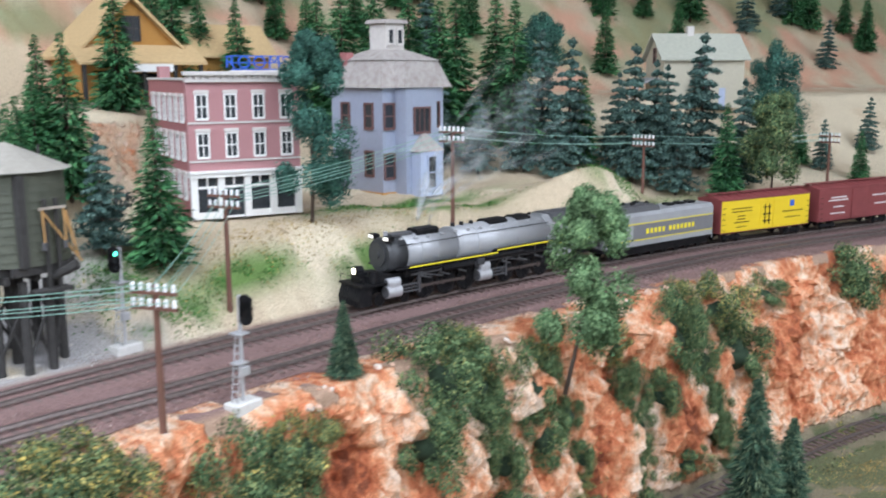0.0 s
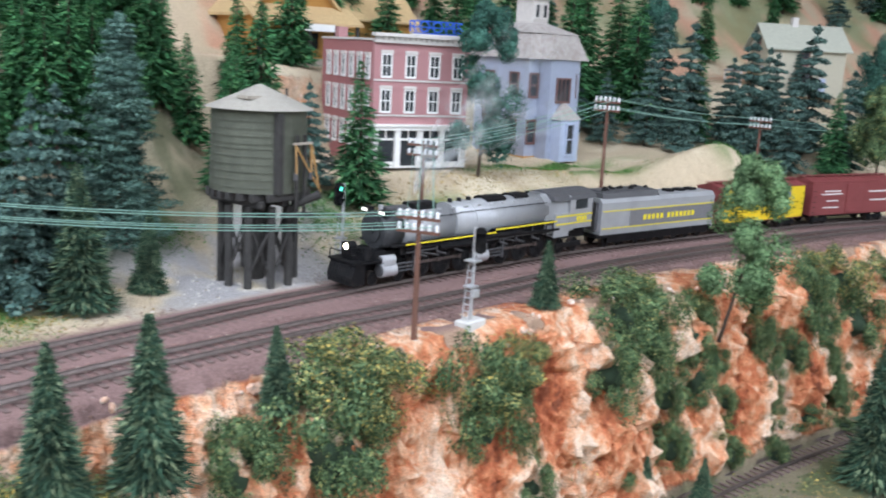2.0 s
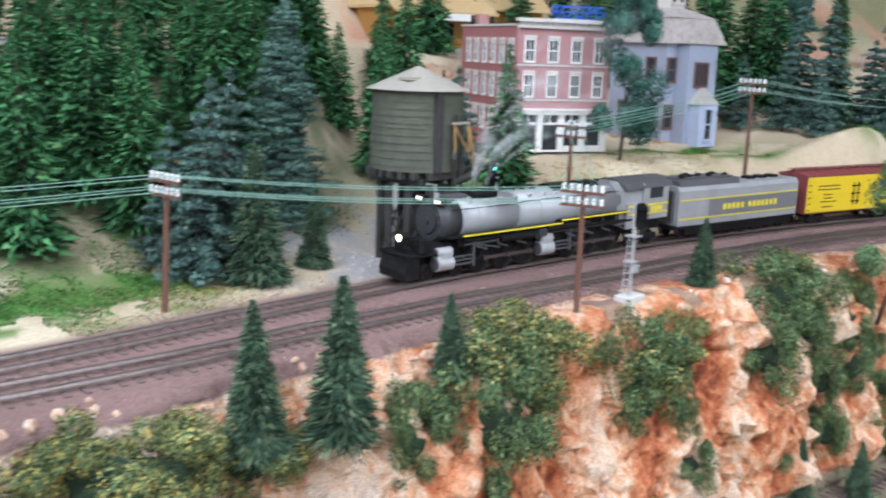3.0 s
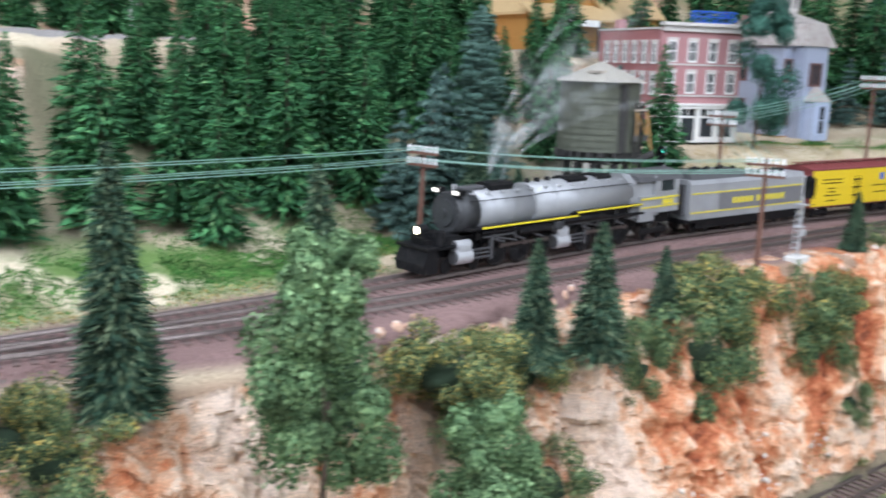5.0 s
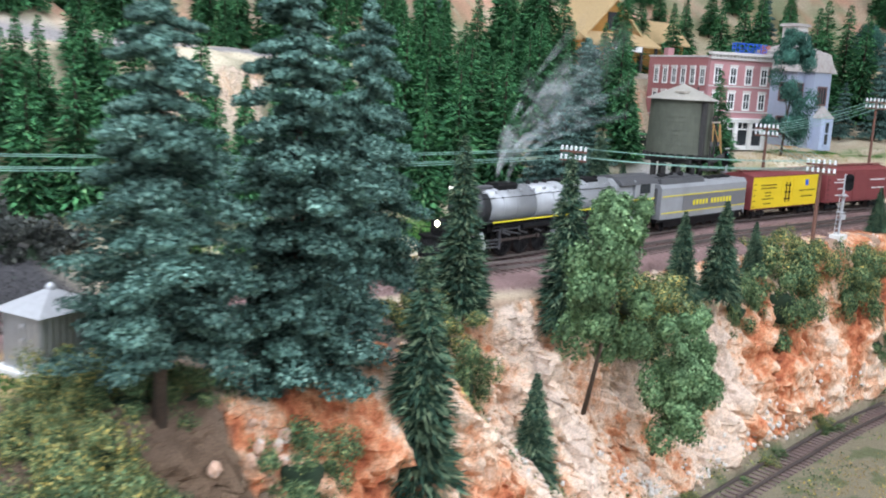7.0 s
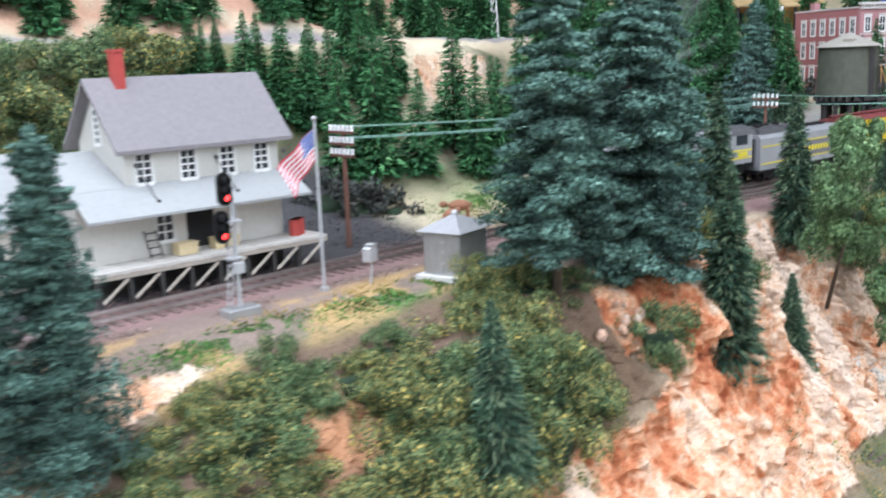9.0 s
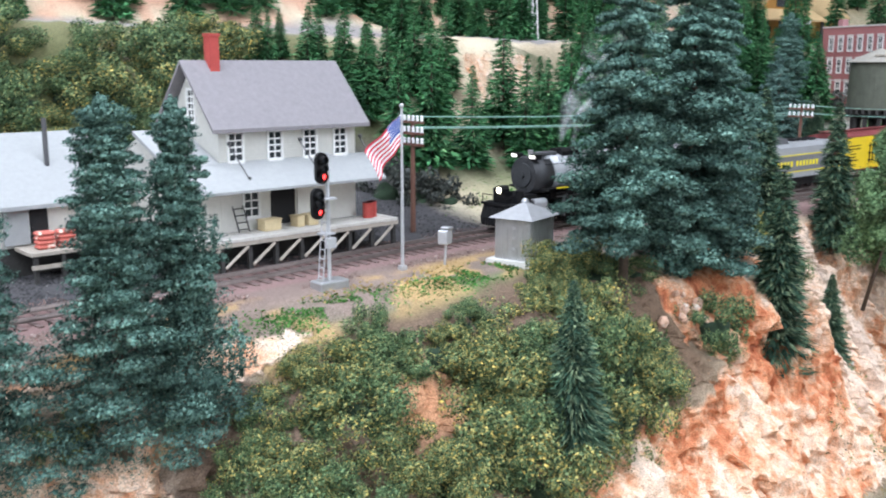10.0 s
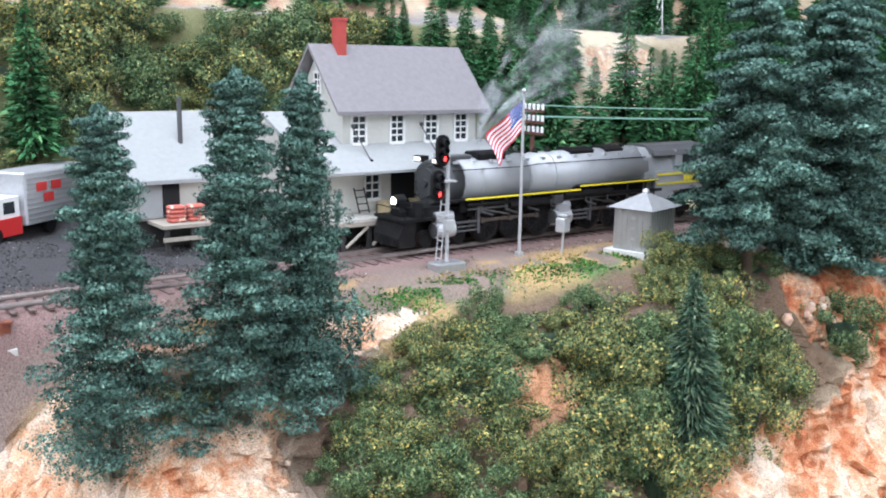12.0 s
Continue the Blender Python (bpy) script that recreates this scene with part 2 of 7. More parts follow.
M_PINE = leaf_mat("pine_flock", [(0.0, (0.02, 0.065, 0.03)), (0.5, (0.05, 0.17, 0.07)), (0.9, (0.09, 0.26, 0.10)), (1.0, (0.17, 0.33, 0.14))])
M_DARKPINE = leaf_mat("dark_pine_flock", [(0.0, (0.014, 0.036, 0.026)), (0.6, (0.055, 0.115, 0.072)), (1.0, (0.22, 0.28, 0.16))])
M_DUSTY = leaf_mat("dusty_spruce_flock", [(0.0, (0.03, 0.06, 0.055)), (0.6, (0.08, 0.15, 0.13)), (1.0, (0.16, 0.25, 0.21))])
M_SPRUCE = leaf_mat("blue_spruce_flock", [(0.0, (0.018, 0.042, 0.036)), (0.5, (0.082, 0.160, 0.132)), (0.85, (0.135, 0.240, 0.195)), (1.0, (0.20, 0.32, 0.26))])
M_LICHEN = leaf_mat("soft_green_foliage", [(0.0, (0.045, 0.09, 0.04)), (0.5, (0.12, 0.21, 0.10)), (1.0, (0.24, 0.37, 0.18))])
M_BUSH = leaf_mat("bush_leaf", [(0.0, (0.020, 0.036, 0.018)), (0.35, (0.085, 0.13, 0.06)), (0.72, (0.20, 0.26, 0.115)), (0.88, (0.40, 0.35, 0.12)), (1.0, (0.64, 0.46, 0.12))])
M_GREENBUSH = leaf_mat("green_bush_leaf", [(0.0, (0.018, 0.036, 0.018)), (0.5, (0.085, 0.145, 0.07)), (0.90, (0.20, 0.29, 0.13)), (1.0, (0.42, 0.38, 0.14))])
M_DARKBUSH = leaf_mat("dark_bush_leaf", [(0.0, (0.028, 0.031, 0.028)), (0.7, (0.070, 0.078, 0.070)), (1.0, (0.124, 0.132, 0.109))])
M_TURF = leaf_mat("green_turf", [(0.0, (0.03, 0.09, 0.02)), (0.6, (0.055, 0.18, 0.04)), (1.0, (0.15, 0.28, 0.08))])
M_STRAW = leaf_mat("straw_turf", [(0.0, (0.22, 0.15, 0.05)), (0.6, (0.36, 0.25, 0.09)), (1.0, (0.5, 0.38, 0.16))])
# near-black green fill for bushes: their inner shade put into the colour
M_INNERSHADE = mat("bush_inner_shade", (0.02, 0.04, 0.02), 0.95, var=0.4)
M_BARK = mat("bark", (0.09, 0.065, 0.05), 0.9, var=0.35, bump=0.5)
M_RAIL = mat("rail_steel", (0.16, 0.13, 0.12), 0.4, 0.7, var=0.3)
M_TIE = mat("wooden_tie", (0.165, 0.115, 0.105), 0.9, var=0.4, bump=0.4)
M_GREY = mat("boiler_grey", (0.36, 0.37, 0.385), 0.42, 0.25, var=0.1, scale=60, second=(0.28, 0.285, 0.29), amount=0.3, spread=0.3)
M_SILVER = mat("silver_paint", (0.55, 0.56, 0.58), 0.4, 0.5, var=0.12)
M_BLACK = mat("black_iron", (0.008, 0.008, 0.009), 0.55, 0.0, var=0.4, second=(0.022, 0.020, 0.019), amount=0.2, spread=0.3)
M_BLACK.node_tree.nodes["Principled BSDF"].inputs["Specular IOR Level"].default_value = 0.2
M_PANEL = mat("tender_panel_grey", (0.19, 0.19, 0.20), 0.45, 0.2, var=0.12)
M_GRAPHITE = mat("graphite_smokebox", (0.045, 0.047, 0.05), 0.5, 0.1, var=0.25)
M_DARKGREY = mat("dark_grey_paint", (0.09, 0.09, 0.095), 0.5, 0.2, var=0.2)
M_YELLOW = mat("yellow_stripe", (0.75, 0.62, 0.03), 0.5, var=0.06)
M_REEFER = mat("reefer_yellow", (0.72, 0.52, 0.02), 0.5, var=0.08, scale=100)
M_RED = mat("boxcar_red", (0.20, 0.045, 0.045), 0.6, var=0.15, scale=100)
M_LAMP = mat("headlamp_glow", (1.0, 0.9, 0.65), 0.3, emit=14.0)
M_REDLAMP = mat("red_signal_glow", (1.0, 0.04, 0.04), 0.3, emit=6.0)
M_GREENLAMP = mat("green_signal_glow", (0.1, 1.0, 0.7), 0.3, emit=4.0)
M_WHITE = mat("white_paint", (0.78, 0.78, 0.76), 0.6, var=0.06)
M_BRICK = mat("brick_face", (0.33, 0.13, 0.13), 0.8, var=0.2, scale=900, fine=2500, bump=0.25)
M_PINKBRICK = mat("pink_brick_face", (0.40, 0.20, 0.205), 0.8, var=0.16, scale=900, fine=2500, bump=0.25)
M_GLASS = mat("dark_window_glass", (0.03, 0.035, 0.04), 0.12, var=0.3)
M_BLUESIDE = mat("pale_blue_siding", (0.40, 0.46, 0.60), 0.7, var=0.1)
M_TANROOF = mat("weathered_tin_roof", (0.40, 0.37, 0.35), 0.7, var=0.15, second=(0.3, 0.26, 0.24), amount=0.35, spread=0.3, bump=0.2)
M_CREAM = mat("cream_siding", (0.74, 0.73, 0.68), 0.7, var=0.07)
M_GREYROOF = mat("grey_shingle_roof", (0.215, 0.20, 0.21), 0.8, var=0.12, bump=0.3)
M_PALEROOF = mat("pale_grey_roof", (0.31, 0.32, 0.32), 0.8, var=0.08, bump=0.2)
M_OLIVE = mat("olive_tank_wood", (0.085, 0.092, 0.068), 0.75, var=0.25, scale=120, bump=0.3)
M_OLDWOOD = mat("dark_creosote_wood", (0.04, 0.038, 0.036), 0.85, var=0.4, bump=0.4)
M_PALEWOOD = mat("weathered_plank", (0.35, 0.31, 0.26), 0.85, var=0.25, bump=0.4)
M_POLE = mat("brown_pole_wood", (0.14, 0.065, 0.045), 0.75, var=0.25)
M_INSUL = mat("white_insulator", (0.82, 0.83, 0.84), 0.25, var=0.05)
M_WIRE = mat("green_line_wire", (0.22, 0.40, 0.33), 0.5, var=0.1)
M_OCHRE = mat("ochre_clapboard", (0.48, 0.25, 0.07), 0.7, var=0.12)
M_OCHREROOF = mat("ochre_shingle_roof", (0.52, 0.37, 0.19), 0.85, var=0.15, bump=0.3)
M_GALV = mat("galvanised_sheet", (0.48, 0.49, 0.50), 0.35, 0.7, var=0.18, scale=120)
M_CONC = mat("concrete", (0.62, 0.61, 0.58), 0.85, var=0.12, bump=0.3)
M_BRICKRED = mat("red_chimney", (0.42, 0.06, 0.05), 0.7, var=0.15)
M_FLAGRED = mat("flag_red", (0.55, 0.04, 0.07), 0.8, var=0.05)
M_FLAGWHITE = mat("flag_white", (0.75, 0.75, 0.76), 0.8, var=0.05)
M_FLAGBLUE = mat("flag_blue", (0.04, 0.08, 0.30), 0.8, var=0.05)
M_SIGNBLUE = mat("blue_sign_paint", (0.02, 0.10, 0.50), 0.5, var=0.05)
M_BROWN = mat("brown_hide", (0.30, 0.14, 0.08), 0.8, var=0.2)


# ---- ground ----
def rock_mat():
    """Scenery shell: its colour comes from the zones laid on it, with cliffs of orange and white plaster rock."""
    m = bpy.data.materials.new("layout_scenery")
    m.use_nodes = True
    nt = m.node_tree
    b = nt.nodes["Principled BSDF"]
    b.inputs["Roughness"].default_value = 0.9
    b.inputs["Specular IOR Level"].default_value = 0.2
    tc = nt.nodes.new("ShaderNodeTexCoord")
    zone = nt.nodes.new("ShaderNodeAttribute")
    zone.attribute_name = "zone"
    rock = nt.nodes.new("ShaderNodeAttribute")
    rock.attribute_name = "rock"

    def tex(s, detail, stretch=None):
        k = nt.nodes.new("ShaderNodeTexNoise")
        k.inputs["Scale"].default_value, k.inputs["Detail"].default_value = s, detail
        if stretch:
            mp = nt.nodes.new("ShaderNodeMapping")
            mp.inputs["Scale"].default_value = stretch
            nt.links.new(tc.outputs["Object"], mp.inputs["Vector"])
            nt.links.new(mp.outputs[0], k.inputs["Vector"])
        else:
            nt.links.new(tc.outputs["Object"], k.inputs["Vector"])
        return k

    big, mid, grain = tex(26, 5, (1, 1, 0.32)), tex(170, 7, (1, 1, 0.8)), tex(1400, 2)
    ramp = nt.nodes.new("ShaderNodeValToRGB")
    els = ramp.color_ramp.elements
    while len(els) < 6:
        els.new(0.5)
    for e, (p, c) in zip(els, [(0.30, (0.20, 0.065, 0.035)), (0.40, (0.43, 0.13, 0.06)), (0.50, (0.56, 0.23, 0.115)), (0.59, (0.64, 0.37, 0.23)), (0.70, (0.70, 0.53, 0.40)), (0.86, (0.66, 0.52, 0.42))]):
        e.position, e.color = p, (*c, 1)
    sumn = nt.nodes.new("ShaderNodeMath")
    sumn.operation = "MULTIPLY_ADD"
    nt.links.new(mid.outputs["Fac"], sumn.inputs[0])
    sumn.inputs[1].default_value = 0.45
    half = nt.nodes.new("ShaderNodeMath")
    half.operation = "MULTIPLY_ADD"
    half.inputs[1].default_value, half.inputs[2].default_value = 1.0, -0.255
    nt.links.new(big.outputs["Fac"], half.inputs[0])
    nt.links.new(half.outputs[0], sumn.inputs[2])
    chip = nt.nodes.new("ShaderNodeTexVoronoi")
    chip.inputs["Scale"].default_value = 230
    squeeze = nt.nodes.new("ShaderNodeMapping")
    squeeze.inputs["Scale"].default_value = (1, 1, 0.6)
    nt.links.new(tc.outputs["Object"], squeeze.inputs["Vector"])
    nt.links.new(squeeze.outputs[0], chip.inputs["Vector"])
    tone = nt.nodes.new("ShaderNodeMath")
    tone.operation = "MULTIPLY_ADD"
    tone.inputs[1].default_value = 0.15
    nt.links.new(chip.outputs["Color"], tone.inputs[0])
    pale = nt.nodes.new("ShaderNodeAttribute")
    pale.attribute_name = "pale"
    lift = nt.nodes.new("ShaderNodeMath")
    lift.operation = "MULTIPLY_ADD"
    lift.inputs[1].default_value = 0.13
    nt.links.new(pale.outputs["Fac"], lift.inputs[0])
    nt.links.new(sumn.outputs[0], lift.inputs[2])
    nt.links.new(lift.outputs[0], tone.inputs[2])
    nt.links.new(tone.outputs[0], ramp.inputs["Fac"])
    mix = nt.nodes.new("ShaderNodeMix")
    mix.data_type = "RGBA"
    edge = nt.nodes.new("ShaderNodeMath")
    edge.operation = "MULTIPLY_ADD"
    edge.use_clamp = True
    edge.inputs[1].default_value, edge.inputs[2].default_value = 1.2, -0.6
    nt.links.new(mid.outputs["Fac"], edge.inputs[0])
    plus = nt.nodes.new("ShaderNodeMath")
    plus.use_clamp = True
    nt.links.new(rock.outputs["Fac"], plus.inputs[0])
    nt.links.new(edge.outputs[0], plus.inputs[1])
    gate = nt.nodes.new("ShaderNodeMapRange")
    gate.inputs["From Min"].default_value, gate.inputs["From Max"].default_value = 0.45, 0.65
    nt.links.new(plus.outputs[0], gate.inputs["Value"])
    nt.links.new(gate.outputs[0], mix.inputs["Factor"])
    nt.links.new(zone.outputs["Color"], mix.inputs["A"])
    nt.links.new(ramp.outputs["Color"], mix.inputs["B"])
    speck = nt.nodes.new("ShaderNodeMapRange")
    speck.inputs["From Min"].default_value, speck.inputs["From Max"].default_value = 0.3, 0.7
    speck.inputs["To Min"].default_value, speck.inputs["To Max"].default_value = 0.58, 1.42
    nt.links.new(grain.outputs["Fac"], speck.inputs["Value"])
    mul = nt.nodes.new("ShaderNodeMix")
    mul.data_type, mul.blend_type = "RGBA", "MULTIPLY"
    mul.inputs["Factor"].default_value = 1
    nt.links.new(mix.outputs["Result"], mul.inputs["A"])
    nt.links.new(speck.outputs[0], mul.inputs["B"])
    nt.links.new(mul.outputs["Result"], b.inputs["Base Color"])
    vor = nt.nodes.new("ShaderNodeTexVoronoi")
    vor.inputs["Scale"].default_value = 230
    warp = nt.nodes.new("ShaderNodeMapping")
    warp.inputs["Scale"].default_value = (1, 1, 0.6)
    nt.links.new(tc.outputs["Object"], warp.inputs["Vector"])
    nt.links.new(warp.outputs[0], vor.inputs["Vector"])
    relief = nt.nodes.new("ShaderNodeMath")
    relief.operation = "MULTIPLY_ADD"
    relief.inputs[1].default_value = 0.5
    nt.links.new(vor.outputs["Color"], relief.inputs[0])
    nt.links.new(mid.outputs["Fac"], relief.inputs[2])
    bp = nt.nodes.new("ShaderNodeBump")
    bp.inputs["Strength"].default_value, bp.inputs["Distance"].default_value = 1.0, 0.0035
    flat_ = nt.nodes.new("ShaderNodeMath")
    flat_.operation = "MULTIPLY"
    nt.links.new(relief.outputs[0], flat_.inputs[0])
    soft_ = nt.nodes.new("ShaderNodeMapRange")
    soft_.inputs["To Min"].default_value = 0.25
    nt.links.new(gate.outputs[0], soft_.inputs["Value"])
    nt.links.new(soft_.outputs[0], flat_.inputs[1])
    nt.links.new(flat_.outputs[0], bp.inputs["Height"])
    bp2 = nt.nodes.new("ShaderNodeBump")
    bp2.inputs["Strength"].default_value, bp2.inputs["Distance"].default_value = 0.5, 0.0005
    nt.links.new(grain.outputs["Fac"], bp2.inputs["Height"])
    nt.links.new(bp.outputs[0], bp2.inputs["Normal"])
    nt.links.new(bp2.outputs[0], b.inputs["Normal"])
    return m


def lattice(seed):
    return np.random.RandomState(seed).rand(64, 64)


def vnoise(x, y, seed):
    """Smooth value noise in 0..1."""
    g = lattice(seed)
    xi, yi = np.floor(x).astype(int), np.floor(y).astype(int)
    u, v = x - xi, y - yi
    u, v = u * u * (3 - 2 * u), v * v * (3 - 2 * v)
    p = lambda i, j: g[(xi + i) % 64, (yi + j) % 64]
    return (p(0, 0) * (1 - u) + p(1, 0) * u) * (1 - v) + (p(0, 1) * (1 - u) + p(1, 1) * u) * v


def fractal(x, y, seed, octaves=4):
    return sum(vnoise(x * 2 ** k, y * 2 ** k, seed + k) / 2 ** k for k in range(octaves)) / (2 - 0.5 ** (octaves - 1))


def smooth01(v, lo, hi):
    u = np.clip((v - lo) / (hi - lo), 0, 1)
    return u * u * (3 - 2 * u)


OUTER_A = np.array([-3.4, -2.5, -1.4, 0.7, 1.7, 2.5, 3.3, 4.05, 5.2, 6.2, 8.0, 10.2, 13.0, 20.0])
OUTER_N = np.array([-0.03, -0.15, -0.33, -0.55, -0.59, -0.64, -0.69, -0.76, -0.78, -0.75, -0.72, -0.64, -0.64, -0.64])


def outer_n(a):
    return np.interp(a, OUTER_A, OUTER_N)


GREEN = [(-2.6, 0.95, 1.0, 0.45), (-1.2, 1.0, 0.8, 0.45), (0.2, 0.95, 1.0, 0.5), (1.4, 1.2, 0.4, 0.6), (5.1, 0.62, 0.4, 0.16), (6.0, 0.75, 0.5, 0.12),
         (7.4, 0.62, 0.5, 0.12), (8.8, 0.95, 0.6, 0.12), (8.4, 1.3, 1.0, 0.14), (10.9, 0.85, 0.4, 0.3), (-7.4, -0.88, 0.7, 0.15), (-5.9, -0.95, 0.7, 0.15),
         (4.9, 1.0, 0.4, 0.3), (12.4, 0.8, 0.8, 0.3), (3.2, 1.6, 0.6, 0.2)]


def blocks(x, y, seed):
    """Broken stone: for each place the height of its block (0..1) and the distance to the crack beside it."""
    g, gx, gy = lattice(seed), lattice(seed + 1), lattice(seed + 2)
    xi, yi = np.floor(x).astype(int), np.floor(y).astype(int)
    best, second, tone = np.full(x.shape, 9.0), np.full(x.shape, 9.0), np.zeros(x.shape)
    for i in (-1, 0, 1):
        for j in (-1, 0, 1):
            cx, cy = (xi + i) % 64, (yi + j) % 64
            d = np.hypot(x - xi - i - 0.15 - 0.7 * gx[cx, cy], y - yi - j - 0.15 - 0.7 * gy[cx, cy])
            nearer = d < best
            second = np.where(nearer, best, np.minimum(second, d))
            tone = np.where(nearer, g[cx, cy], tone)
            best = np.where(nearer, d, best)
    return tone, second - best


GULLIES = [(3.0, 0.18), (4.85, 0.15), (6.3, 0.20), (7.15, 0.12), (8.15, 0.15), (9.3, 0.16), (0.5, 0.2), (-0.35, 0.15), (-2.7, 0.25)]


def make_ground():
    av = np.concatenate([np.arange(-16, -10, 0.12), np.arange(-10, -4, 0.045), np.arange(-4, 13, 0.03), np.arange(13, 31, 0.2)])
    nv = np.concatenate([np.arange(-12, -3.4, 0.4), np.arange(-3.4, -2.3, 0.03), np.arange(-2.3, -0.7, 0.014), np.arange(-0.7, 3.6, 0.07), np.arange(3.6, 14.01, 0.3)])
    a, n = np.meshgrid(av, nv, indexing="ij")
    z = ground_z(a, n)
    gn = (ground_z(a, n + 0.06) - ground_z(a, n - 0.06)) / 0.12
    steep = smooth01(np.abs(gn), 0.9, 1.8)
    near = n < -0.5
    rough = fractal(a * 2.2, n * 2.2 + z * 1.5, 3, 5) - 0.5
    chips = fractal(a * 7, z * 5 + n * 3, 11, 4) - 0.5
    ribs = np.abs(fractal(a * 1.9 + z * 0.3, z * 0.5 + n * 0.4, 21, 4) - 0.5)
    below = smooth01(-z, 0.02, 0.5) * near * smooth01(-n, 0, 0.9) * smooth01(z, -2.1, -1.7)
    warp = 0.35 * (fractal(a * 2.5, z * 2.5, 61, 3) - 0.5)
    big, big_crack = blocks((a + warp) * 2.6, (z + warp) * 1.7, 71)
    small, crack = blocks((a + warp) * 8.5, (z - warp) * 7.5 + 0.6 * a, 81)
    gully = sum(np.exp(-((a - g + 0.10 * z) / w) ** 2) for g, w in GULLIES)
    broken = 0.16 * (big - 0.5) + 0.115 * (small - 0.5) - 0.05 * np.exp(-crack / 0.07) - 0.07 * np.exp(-big_crack / 0.05)
    shift = below * (0.45 * (0.16 - ribs) + 0.25 * rough + 0.10 * chips + broken - 0.22 * np.clip(gully, 0, 1)) + steep * 0.10 * chips
    far = smooth01(n, 0.45, 1.2)
    z = z + far * 0.16 * rough + steep * 0.08 * chips + below * 0.10 * chips + 0.03 * smooth01(-z, 1.6, 2.1) * near * rough
    nn = n - shift
    verts = plan(a, nn, z).reshape(-1, 3)
    na, nb = a.shape
    idx = np.arange(na * nb).reshape(na, nb)
    quads = np.stack([idx[:-1, :-1], idx[1:, :-1], idx[1:, 1:], idx[:-1, 1:]], -1).reshape(-1, 4)
    ob = new("ground", mesh_np("ground", verts, quads, rock_mat()))
    me = ob.data
    corner = (below > 0.15)[:-1, :-1].ravel()
    me.polygons.foreach_set("use_smooth", ~corner)
    # zones of scenic cover
    patch = fractal(a * 1.3, n * 1.3, 31, 4)
    patch2 = fractal(a * 2.7, n * 2.7, 41, 4)
    col = np.zeros(a.shape + (3,))
    col[:] = (0.50, 0.41, 0.29)

    def lay(mask, c):
        col[:] = col * (1 - mask[..., None]) + np.array(c) * mask[..., None]

    lay(smooth01(patch, 0.5, 0.62) * (n > 0.3), (0.60, 0.52, 0.38))
    lay(smooth01(n, 3.2, 5.0) * smooth01(patch2, 0.42, 0.6), (0.55, 0.32, 0.22))
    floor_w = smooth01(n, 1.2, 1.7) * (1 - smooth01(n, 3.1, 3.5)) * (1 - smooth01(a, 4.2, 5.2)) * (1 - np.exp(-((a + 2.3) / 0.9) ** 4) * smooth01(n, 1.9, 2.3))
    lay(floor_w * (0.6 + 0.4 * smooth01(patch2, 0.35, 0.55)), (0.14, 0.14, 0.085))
    lay(smooth01(n, 5.0, 6.0) * smooth01(patch, 0.4, 0.6) * 0.8, (0.20, 0.24, 0.12))
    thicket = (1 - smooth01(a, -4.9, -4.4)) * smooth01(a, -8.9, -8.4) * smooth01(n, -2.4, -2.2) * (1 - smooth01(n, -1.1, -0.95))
    # reddish soil, kept dark for the shade between the bushes
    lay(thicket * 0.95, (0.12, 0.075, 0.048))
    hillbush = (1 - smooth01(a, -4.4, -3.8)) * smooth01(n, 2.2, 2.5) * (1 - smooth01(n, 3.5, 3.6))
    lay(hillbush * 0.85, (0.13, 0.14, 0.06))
    for ga, gn, ra, rn in GREEN:
        blob = np.exp(-(((a - ga) / ra) ** 2 + ((n - gn) / rn) ** 2))
        lay(np.clip(1.6 * blob, 0, 1) * smooth01(patch2, 0.36, 0.5), (0.12, 0.20, 0.06))
    lay(smooth01(-n, 0.85, 1.05) * smooth01(a, -3.6, -3.0) * 0.9, (0.34, 0.22, 0.155))
    ballast = smooth01(n, outer_n(np.clip(a, -3.4, 20)) - 0.62, outer_n(np.clip(a, -3.4, 20)) - 0.45) * (1 - smooth01(n, 0.28, 0.42))
    lay(ballast, (0.225, 0.145, 0.135))
    grey = np.exp(-((a - 3.7) / 1.3) ** 4) * smooth01(n, 0.28, 0.4) * (1 - smooth01(n, 1.3, 1.9))
    lay(grey * smooth01(patch2, 0.2, 0.45), (0.34, 0.33, 0.33))
    yard = (1 - smooth01(a, -4.6, -4.1)) * smooth01(n, 0.16, 0.34) * (1 - smooth01(n, 2.2, 2.6))
    lay(yard, (0.062, 0.060, 0.063))
    front = (1 - smooth01(a, -3.4, -2.8)) * smooth01(n, -2.0, -1.7) * (1 - smooth01(n, -0.36, -0.26))
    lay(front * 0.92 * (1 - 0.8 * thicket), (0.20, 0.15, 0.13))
    lay(front * smooth01(patch2, 0.5, 0.6) * smooth01(-n, 0.4, 0.6) * (1 - smooth01(-n, 1.0, 1.2)) * smooth01(-a, 4.8, 5.4), (0.40, 0.27, 0.13))
    lay(np.exp(-((a + 7.03) / 0.32) ** 4 - ((n + 1.63) / 0.2) ** 4), (0.52, 0.27, 0.15))
    low = smooth01(-z, 1.85, 2.05) * near
    lay(low, (0.19, 0.165, 0.11))
    lay(low * smooth01(patch2, 0.5, 0.58) * 0.8, (0.09, 0.11, 0.05))
    road = smooth01(n, 3.45, 3.6) * (1 - smooth01(n, 4.3, 4.5)) * (1 - smooth01(a, 3, 4))
    lay(road, (0.30, 0.28, 0.27))
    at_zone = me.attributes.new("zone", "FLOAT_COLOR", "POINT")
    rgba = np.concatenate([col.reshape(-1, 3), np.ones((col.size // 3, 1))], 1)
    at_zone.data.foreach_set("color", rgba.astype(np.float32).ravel())
